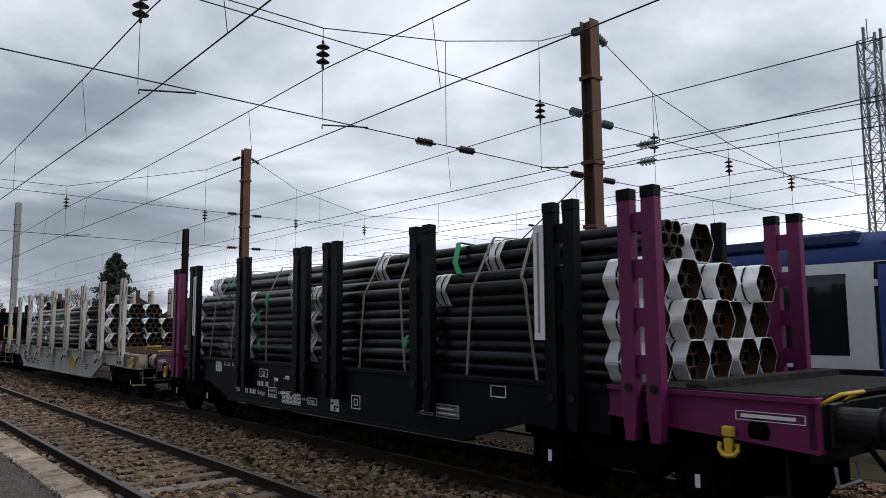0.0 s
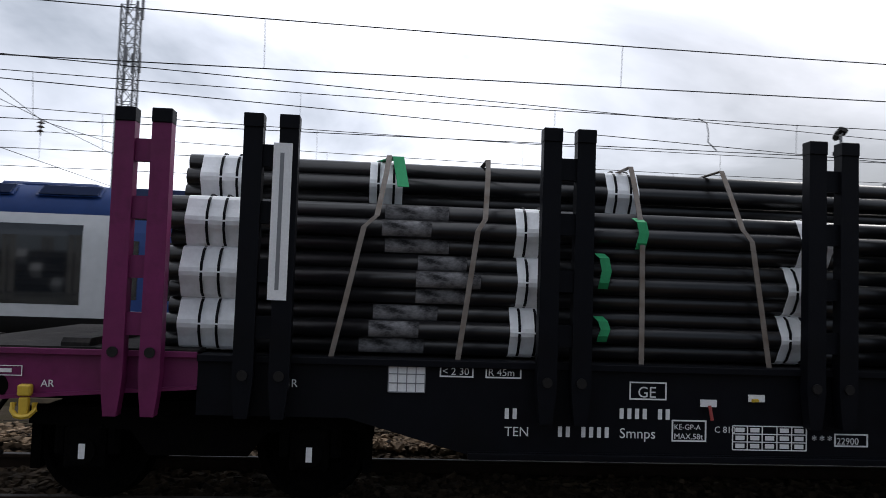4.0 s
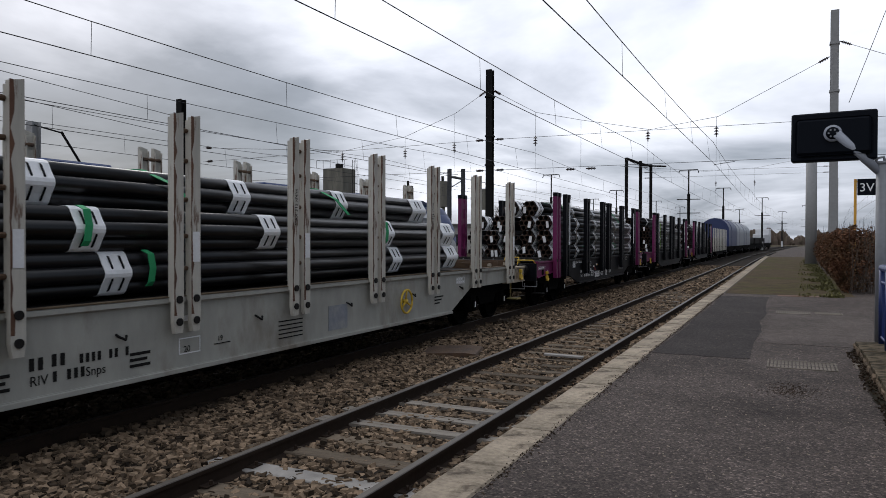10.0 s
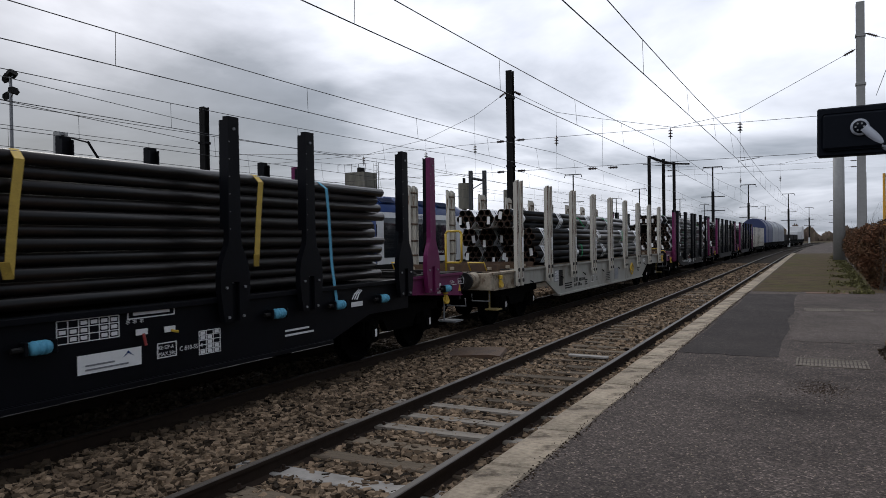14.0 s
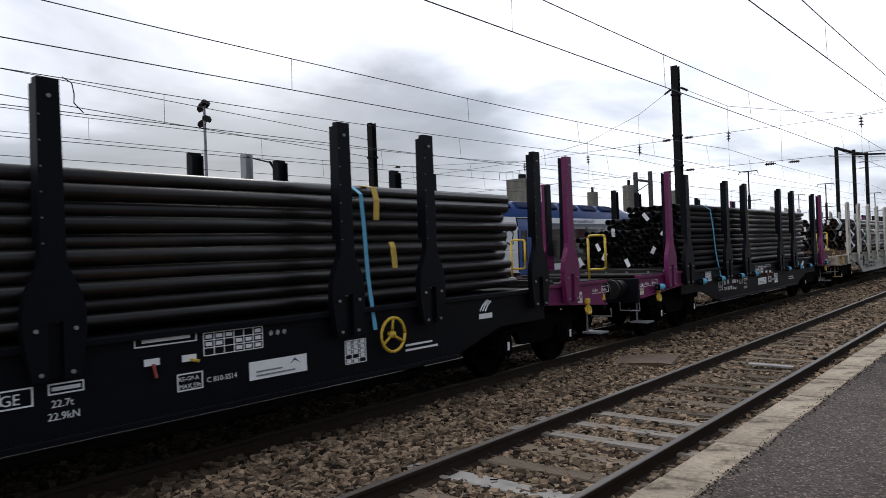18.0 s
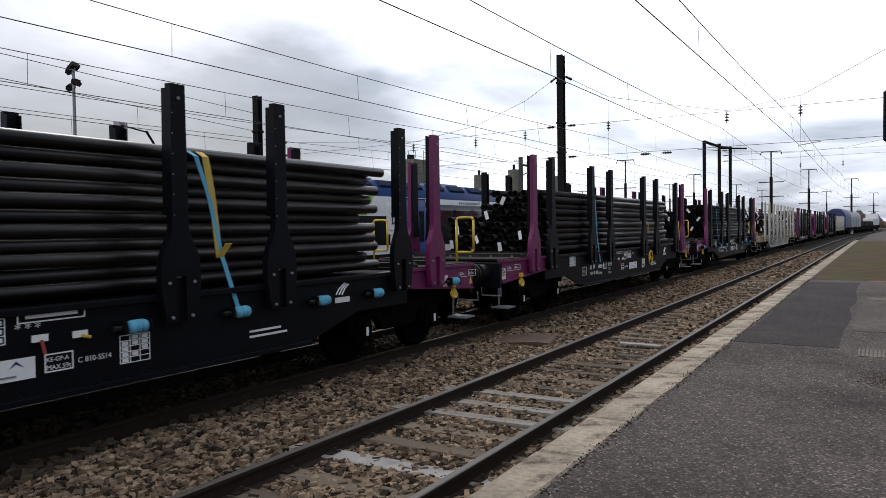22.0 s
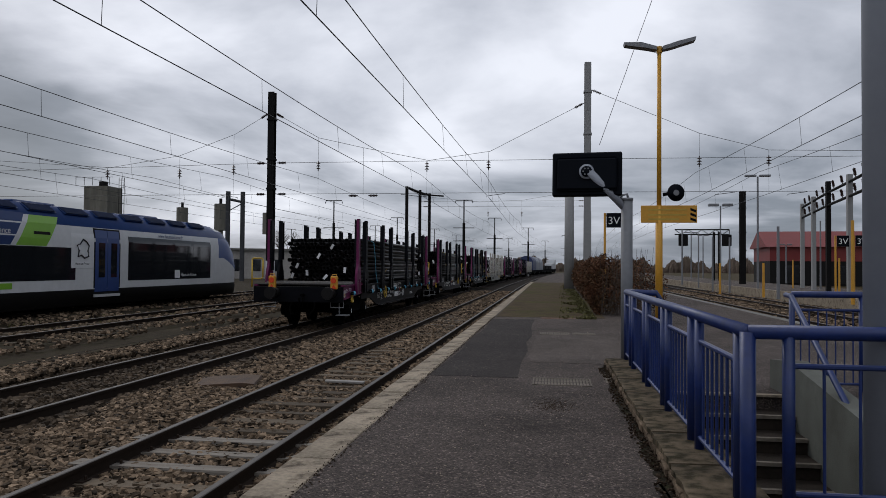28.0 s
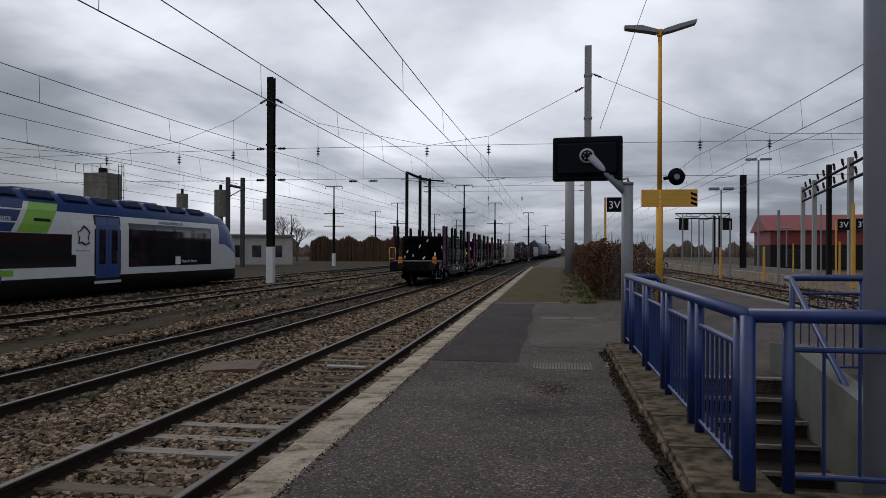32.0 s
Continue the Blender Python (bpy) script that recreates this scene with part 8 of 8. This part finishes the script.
strap(S_A, [(0.3, -4.4, T3 + 0.45), (0.8, -4.2, T3 + 0.44), (0.98, -4.15, T3 + 0.15)], 0.1, M_GREENSTRAP, "bright green webbing sling across the top bundles")
for s_, w in ((S_A, wagon_a), (6.5, wagon_a2), (23.35, wagon_a3)):
    for y, sgn in ((-5.3, 1), (5.12, -1)):
        bm = B()
        box(bm, 1.365, 1.372, y + sgn * 0.17 - 0.075, y + sgn * 0.17 + 0.075, 1.72, 2.98)
        pl = part("notice_strip", bm, M_WHITE, w, "long white notice strip on a stanchion")
        bm = B()
        box(bm, 1.372, 1.3735, y + sgn * 0.17 - 0.02, y + sgn * 0.17 + 0.012, 1.8, 2.9)
        part("writing_bar", bm, M_GALV, pl)
w = wagon_a
grid_mark(w, -4.22, -3.92, 1.0, 1.22, 4, 3, filled=True)
frame_mark(w, -3.8, -3.52, 1.13, 1.23)
mark(w, "< 2 30", -3.78, 1.15, 0.085)
frame_mark(w, -3.42, -3.12, 1.13, 1.23)
mark(w, "R 45m", -3.4, 1.15, 0.085)
digits(w, -3.25, 0.80, 2, 0.1)
mark(w, "TEN", -3.25, 0.66, 0.11)
digits(w, -2.8, 0.66, 7, 0.1, gaps=(2,))
mark(w, "Smnps", -2.28, 0.66, 0.12)
digits(w, -2.28, 0.82, 8, 0.1, gaps=(4, 7))
frame_mark(w, -2.2, -1.88, 0.98, 1.13)
mark(w, "GE", -2.13, 1.0, 0.13)
valve(w, -1.52, 0.95)
valve(w, -1.1, 1.0, a=-0.12)
frame_mark(w, -1.83, -1.53, 0.64, 0.82)
mark(w, "KE-GP-A", -1.81, 0.74, 0.062)
mark(w, "MAX.58t", -1.81, 0.66, 0.068)
mark(w, "C 810", -1.46, 0.72, 0.075)
grid_mark(w, -1.3, -0.65, 0.58, 0.78, 5, 3)
mark(w, "* * *", -0.6, 0.64, 0.1)
frame_mark(w, -0.4, -0.1, 0.62, 0.73)
mark(w, "22900", -0.38, 0.64, 0.08)
grid_mark(w, 0.33, 0.57, 0.58, 0.8, 3, 5)
frame_mark(w, 0.93, 1.17, 0.66, 0.86)
frame_mark(w, 1.0, 1.1, 0.71, 0.81)
for ya_, yb_2 in ((2.62, 2.9), (2.96, 3.42)):
    bar(w, ya_, yb_2, 0.72, 0.89, material=M_GALV, name="label_plate")
    for k in range(5):
        bar(w, ya_ + 0.02, yb_2 - (0.02, 0.06, 0.03, 0.12, 0.05)[k], 0.735 + 0.03 * k, 0.747 + 0.03 * k, 1.228, M_WHITE if k % 2 else M_SKIRT)
frame_mark(w, 4.0, 4.26, 1.04, 1.18)
mark(w, "3R", -5.05, 1.02, 0.09)
mark(w, "AR", -6.95, 0.98, 0.08, 1.235)
for e in (-1, 1):
    # flat near-black disc on the sill; a recess's shade given as colour
    bm = B()
    tube(bm, (1.216, e * 7.3, 0.98), (1.226, e * 7.3, 0.98), 0.1, n=14)
    part("dark_recess", bm, M_UNDER, w)
    frame_mark(w, e * 7.4 - 0.3, e * 7.4 + 0.3, 1.06, 1.14, 1.226, 0.006)
    bar(w, e * 7.4 - 0.25, e * 7.4 + 0.22, 1.085, 1.115, 1.227)

def bolster(w, y, pale):
    """Low cross bearer lying on the deck, with bolt heads along it."""
    bm = B()
    prism(bm, [(-1.22 - FAR, 1.255), (1.2, 1.255), (1.2, 1.33), (1.16, 1.365), (-1.18 - FAR, 1.365), (-1.22 - FAR, 1.33)], y - 0.11, y + 0.11)
    bo = part("load_bolster", bm, M_PALEBOLSTER if pale else M_BOLSTER, w, "pale aluminium cross bearer" if pale else "")
    for k in range(6):
        x = -1.35 + 0.47 * k
        bm = B()
        tube(bm, (x, y - 0.125, 1.31), (x, y - 0.108, 1.31), 0.022, n=8)
        part("bolt_head", bm, M_GALV, bo)


for y in (-6.72, 6.72):
    bolster(wagon_a, y, False)
# markings, straps and winches of the tapered-stanchion wagons
# places along each wagon: number, plate with emblem, grid, long frame, valves, rating frame, small grid, loading frame
PLACES = ({"num": -3.12, "ge": -1.98, "kn": -1.62, "plate": -0.42, "grid": -0.62, "long": 0.14, "valve": 0.3, "ke": 0.5, "small": 1.08},
          {"num": -2.97, "ge": -1.96, "kn": -1.58, "plate": 0.29, "grid": -0.2, "long": -0.87, "valve": -0.72, "ke": -0.48, "small": 1.56},
          {"num": -2.04, "ge": -0.97, "kn": -2.98, "plate": -0.6, "grid": -0.78, "long": -0.02, "valve": 0.16, "ke": 0.2, "small": 0.92})
for n_, (s_, w) in enumerate(((S_B1, wagon_b1), (S_B2, wagon_b2), (S_B3, wagon_b3))):
    q_ = PLACES[n_]
    grid_mark(w, -4.34, -3.96, 0.98, 1.22, 5, 5, filled=True)
    frame_mark(w, -3.48, -3.22, 0.72, 0.92)
    mark(w, "G1", -3.43, 0.77, 0.12)
    a_ = q_["num"]
    digits(w, a_, 0.84, 2, 0.11)
    digits(w, a_ + 0.25, 0.85, 2, 0.11)
    mark(w, "TEN", a_, 0.70, 0.11)
    digits(w, a_ + 0.27, 0.70, 5, 0.1, gaps=(2,))
    digits(w, a_ + 0.62, 0.84, 8, 0.1, gaps=(4, 7))
    mark(w, "Smnps", a_ + 0.62, 0.69, 0.11)
    a_ = q_["ge"]
    frame_mark(w, a_, a_ + 0.27, 0.80, 0.95)
    mark(w, "GE", a_ + 0.03, 0.83, 0.12)
    a_ = q_["kn"]
    frame_mark(w, a_, a_ + 0.28, 0.86, 0.95)
    bar(w, a_ + 0.03, a_ + 0.25, 0.89, 0.92)
    mark(w, "22.7t", a_ + 0.02, 0.76, 0.085)
    mark(w, "22.9kN", a_ - 0.01, 0.66, 0.085)
    a_ = q_["long"]
    frame_mark(w, a_, a_ + 0.6, 1.14, 1.25)
    bar(w, a_ + 0.07, a_ + 0.53, 1.175, 1.215)
    a_ = q_["grid"]
    grid_mark(w, a_, a_ + 0.66, 0.99, 1.2, 6, 3)
    mark(w, "* * *", a_ + 0.74, 1.06, 0.12)
    a_ = q_["valve"]
    valve(w, a_, 0.99)
    valve(w, a_ + 0.36, 0.98, a=0.1)
    a_ = q_["ke"]
    frame_mark(w, a_, a_ + 0.26, 0.70, 0.86)
    mark(w, "KE-GP-A", a_ + 0.015, 0.79, 0.055)
    mark(w, "MAX.59t", a_ + 0.015, 0.72, 0.06)
    mark(w, "C 810-SS14", a_ + 0.3, 0.74, 0.07)
    a_ = q_["plate"]
    bar(w, a_, a_ + 0.72, 0.68, 0.86, material=M_TAG, name="label_plate")
    bar(w, a_ + 0.08, a_ + 0.4, 0.75, 0.765, 1.228, M_GALV)
    bar(w, a_ + 0.08, a_ + 0.56, 0.71, 0.725, 1.228, M_GALV)
    bm = B()
    plate(bm, [(a_ + 0.5, 0.78), (a_ + 0.56, 0.84), (a_ + 0.63, 0.78), (a_ + 0.56, 0.815)], 1.226, 1.229)
    part("plate_emblem", bm, M_NAVY, w)
    a_ = q_["small"]
    grid_mark(w, a_, a_ + 0.32, 0.66, 0.92, 3, 5)
    bm = B()
    for k in range(3):
        path(bm, [(1.226, 4.08 + 0.06 * k, 1.04 - 0.005 * k), (1.226, 4.14 + 0.06 * k, 1.11), (1.226, 4.26 + 0.04 * k, 1.18 - 0.01 * k)], 0.012, 4)
    part("emblem", bm, M_WHITE, w)
    for ya_, yb_, za_, zb_ in ((2.55, 3.05, 0.74, 0.765), (2.55, 3.15, 0.68, 0.705), (4.06, 4.36, 0.93, 1.0)):
        bar(w, ya_, yb_, za_, zb_, name="writing_bar")
    wy = {0: -1.2, 1: 2.27, 2: -2.56}[n_]
    if n_:
        brake_wheel(w, wy, 0.92, M_YELLOW)
    if n_ != 1:
        for y in ((-4.62, -3.42, -1.99, -0.83, 2.35, 3.67, 4.86), (), (-4.62, -3.42, -2.11, -0.98, 1.06, 2.38, 3.75, 4.9))[n_]:
            winch(w, y, 1.0 if abs(y) < 5.2 else 1.12)
    for e in (-1, 1):
        mark(w, "15.8m", e * 7.45 - 0.15, 1.09, 0.08, 1.226)
        bar(w, e * 7.45 - 0.17, e * 7.45 + 0.15, 1.06, 1.068, 1.226)
        frame_mark(w, e * 7.45 + 0.2, e * 7.45 + 0.45, 1.06, 1.17, 1.226, 0.007)
        mark(w, "8.41m", e * 7.45 + 0.215, 1.09, 0.065, 1.226)
        grid_mark(w, e * 7.3 - 0.5, e * 7.3 - 0.36, 0.92, 1.12, 2, 4, 1.226)
        bm = B()
        plate(bm, [(e * 7.72 - 0.06, 0.93), (e * 7.72 + 0.06, 0.93), (e * 7.72, 1.06)], 1.224, 1.229)
        part("warning_triangle", bm, M_YELLOW, w)
        for s2 in (-0.35, 0.35):
            bm = B()
            box(bm, 1.02, 1.18, e * 7.2 + s2 - 0.03, e * 7.2 + s2 + 0.03, 1.24, 1.30)
            part("deck_stop", bm, M_UNDER, w)
        if n_ != 1 or e < 0:
            winch(w, e * 7.02 + 0.0, 1.02, 1.25) if n_ != 1 else None
        ends_yellow_bar(w, e, 8.05 if e > 0 else 8.1, 1.0 if e > 0 else -1.4)
    for y in (-6.78, -5.98, 5.98, 6.78):
        bolster(w, y, n_ == 2 and y < -6.5)
    # straps: over the side from the stack's top edge to the sill winch
    top = TOPS[n_] + 0.02

    def side_strap(y, lean, material, low=1.0, x_top=0.75, wd=0.058, label="blue webbing strap over the pipe stack"):
        strap(s_, [(x_top, y + lean * 1.1, top + 0.012), (1.02, y + lean, top - 0.02), (1.155, y + lean * 0.85, top - 0.12), (1.17, y + lean * 0.6, top - 0.5), (1.185, y + lean * 0.3, 1.6), (1.25, y, low)], wd, material, label)

    if n_ == 0:
        for y, l in ((-3.36, -0.35), (3.67, -0.1)):
            side_strap(y, l, M_BLUESTRAP)
        for y in (-1.1, 2.0):
            side_strap(y, 0.25, M_YSTRAP, 1.75, 0.2, 0.09, "faded yellow-brown webbing sling on the pipe stack")
    elif n_ == 1:
        for y, l in ((-2.27, -0.12), (2.02, -0.08)):
            side_strap(y, l, M_BLUESTRAP)
        for y in (-2.73, 2.2):
            strap(s_, [(0.9, y, top + 0.01), (1.12, y, top - 0.03), (1.165, y, top - 0.18), (1.15, y, top - 0.42)], 0.09, M_YSTRAP, "yellow webbing sling hooked on a pipe")
            strap(s_, [(1.14, y + 0.25, 2.02), (1.17, y + 0.25, 1.95), (1.165, y + 0.28, 1.7)], 0.09, M_YSTRAP, "yellow webbing sling hooked on a pipe")
    else:
        for y, l in ((-3.45, -0.45), (-0.98, -0.4), (2.38, -0.55)):
            side_strap(y, l, M_BLUESTRAP)
        for y in (-2.47, 1.95):
            side_strap(y + 0.3, -0.25, M_YSTRAP, 1.75, 0.3, 0.09, "yellow webbing strap hanging loose from the pipe stack")

# orange tail lamps on the last wagon
for x in (-0.96, 0.96):
    bm = B()
    box(bm, x - 0.105, x + 0.105, -7.98, -7.86, 1.16, 1.55, 0.02)
    lamp = part("tail_lamp", bm, M_ORANGE, wagon_b3, "orange-yellow tail lamp box")
    bm = B()
    path(bm, [(x - 0.07, -7.92, 1.55), (x - 0.07, -7.92, 1.6), (x + 0.07, -7.92, 1.6), (x + 0.07, -7.92, 1.55)], 0.016, 6)
    part("lamp_grip", bm, M_ORANGE, lamp)
    bm = B()
    tube(bm, (x, -7.98, 1.42), (x, -8.02, 1.42), 0.08, n=18)
    part("lamp_lens", bm, M_LAMPRED, lamp, "orange-red lamp lens")
    # reflector given the lens's glow, so its shine is emitted
    bm = B()
    v = [bm.verts.new((x + a * 0.085, -7.986, 1.24 + b * 0.06)) for a, b in ((-1, -1), (1, -1), (0, 1))]
    bm.faces.new(v)
    bmesh.ops.solidify(bm, geom=bm.faces[:], thickness=0.004)
    part("reflector", bm, M_LAMPRED, lamp)

# grey wagon markings and fittings
w = wagon_g
GX = 1.274
brake_wheel(w, 3.15, 0.8, M_YELLOW, GX)
for k in range(5):
    bar(w, -0.28, 0.24, 0.56 + 0.055 * k, 0.575 + 0.055 * k, GX, M_SKIRT)
frame_mark(w, -2.02, -1.7, 0.6, 0.78, GX)
mark(w, "20", -1.95, 0.62, 0.1, GX, M_SKIRT)
mark(w, "19", -1.42, 0.68, 0.09, GX, M_SKIRT)
bar(w, -1.47, -1.2, 0.645, 0.655, GX, M_SKIRT)
grid_mark(w, -5.48, -5.16, 0.8, 1.08, 4, 4, GX, True)
bar(w, -5.08, -4.78, 0.66, 1.08, GX, M_SKIRT, "dark_panel")
digits(w, -3.77, 0.70, 2, 0.13, GX, (), M_SKIRT)
digits(w, -3.55, 0.71, 2, 0.13, GX, (), M_SKIRT)
mark(w, "RIV", -3.77, 0.565, 0.125, GX, M_SKIRT)
digits(w, -3.54, 0.57, 5, 0.11, GX, (1,), M_SKIRT)
mark(w, "Snps", -3.2, 0.565, 0.125, GX, M_SKIRT)
digits(w, -3.26, 0.70, 9, 0.1, GX, (4, 7), M_SKIRT)
for ya_, yb_ in ((-2.68, -2.42), (-4.6, -3.95)):
    for k in range(3):
        bar(w, ya_, yb_ - 0.04 * (k % 2), 0.56 + 0.06 * k, 0.59 + 0.06 * k, GX, M_SKIRT)
valve(w, -1.9, 0.98, GX, 0.1)
for y in G_POSTS[::2]:
    text("marking", "MAX 315 kN/m", 0.075, M_SKIRT, w, Matrix(((0, 0, 1, 1.404), (0, -1, 0, y - 0.1), (1, 0, 0, 2.05), (0, 0, 0, 1))), depth=0.001)
for y in (-7.2, -4.9, -2.8, -0.7, 1.4, 3.5, 5.6, 6.6):
    bm = B()
    path(bm, [(GX, y - 0.05, 0.92), (GX + 0.04, y - 0.05, 0.9), (GX + 0.045, y + 0.03, 0.86), (GX + 0.02, y + 0.06, 0.9)], 0.014, 5)
    part("rope_hook", bm, M_SKIRT, w)
bar(w, 0.87, 1.37, 0.54, 0.9, GX, M_FADED, "faded_blue_patch")
grid_mark(w, 5.4, 5.8, 0.98, 1.1, 4, 2, GX)
for k in range(3):
    bar(w, 4.4, 4.78 - 0.08 * k, 0.77 - 0.06 * k, 0.795 - 0.06 * k, GX, M_SKIRT)
for e in (-1, 1):
    bm = B()
    path(bm, [(0.75, e * 9.5, 1.25), (0.75, e * 9.62, 1.42), (1.12, e * 9.62, 1.42), (1.12, e * 9.5, 1.25)], 0.018, 6)
    path(bm, [(-0.75, e * 9.5, 1.25), (-0.75, e * 9.62, 1.42), (-1.12, e * 9.62, 1.42), (-1.12, e * 9.5, 1.25)], 0.018, 6)
    part("end_grip", bm, M_YELLOW, w, "yellow bent grab rail", True)
    for y in (9.0, 7.95, 6.9):
        bm = B()
        box(bm, -1.2, 1.2, e * y - 0.05, e * y + 0.05, 1.21, 1.24)
        box(bm, -1.2, 1.2, e * y - 0.05, e * y - 0.03, 1.24, 1.36)
        box(bm, -1.2, 1.2, e * y + 0.03, e * y + 0.05, 1.24, 1.36)
        cb = part("cross_bearer", bm, M_RUSTDARK, w, "rust-brown channel across the deck")
        for x in (-0.9, 0.1, 1.0):
            bm = B()
            box(bm, x - 0.05, x + 0.05, e * y - 0.075, e * y - 0.045, 1.24, 1.31, 0.008)
            part("clip", bm, M_CREAM, cb)
    bm = B()
    tube(bm, (0.875, e * 9.56, 1.05), (0.875, e * 9.93, 1.05), 0.168, n=20)
    part("buffer_sleeve", bm, M_CREAM, w, "dirty cream buffer sleeve")
    for k in (-1, 1):
        share("lashing_hook", ME_HOOK, w, pose(k * 1.3, e * 9.2, 0.98, 0, 0, 0 if k > 0 else 180))
for w, half in ((wagon_a, 7.8), (wagon_g, 9.55)):
    for e in (-1, 1):
        bm = B()
        box(bm, 1.0, 1.28, e * (half - 0.35) - 0.14, e * (half - 0.35) + 0.14, 0.40, 0.43)
        tube(bm, (1.05, e * (half - 0.35), 0.43), (1.05, e * (half - 0.35), 0.85), 0.02, n=6)
        part("foot_step", bm, M_WORNSTEP if w is wagon_g else M_SKIRT, w)
for e in (-1, 1):
    bm = B()
    path(bm, [(0.75, e * 7.75, 1.2), (0.72, e * 7.95, 1.32), (1.15, e * 7.95, 1.32), (1.18, e * 7.75, 1.2)], 0.018, 6)
    part("end_grip", bm, M_YELLOW, wagon_a, "yellow bent grab rail", True)
for w in (wagon_b1, wagon_b2, wagon_b3):
    for e in (-1, 1):
        bm = B()
        box(bm, 0.95, 1.3, e * 7.55 - 0.16, e * 7.55 + 0.16, 0.36, 0.39)
        tube(bm, (1.0, e * 7.5, 0.39), (1.0, e * 7.5, 0.8), 0.02, n=6)
        part("foot_step", bm, M_GALV, w)

bm = B()
box(bm, 1.20, 1.325, -8.3, 8.3, 1.241, 1.252)
part("deck_edge", bm, M_GDECK, wagon_g, "rust-brown worn deck edge")
for y, za, zb in ((-2.2, 1.36, 1.75), (2.95, 1.8, 2.2), (-3.0, 1.8, 2.2)):
    strap(S_G, [(1.02, y, za), (1.06, y, za + 0.05), (1.065, y + 0.02, (za + zb) / 2), (1.05, y, zb - 0.04), (0.97, y - 0.02, zb)], 0.085, M_GREENSTRAP, "bright green webbing sling round a pipe bundle")
for y in (1.5, -1.9):
    strap(S_G, [(0.2, y - 0.3, 2.66), (0.6, y, 2.66), (0.82, y + 0.25, 2.5), (0.9, y + 0.5, 2.26)], 0.09, M_GREENSTRAP, "bright green webbing sling across the top bundles")
motions()
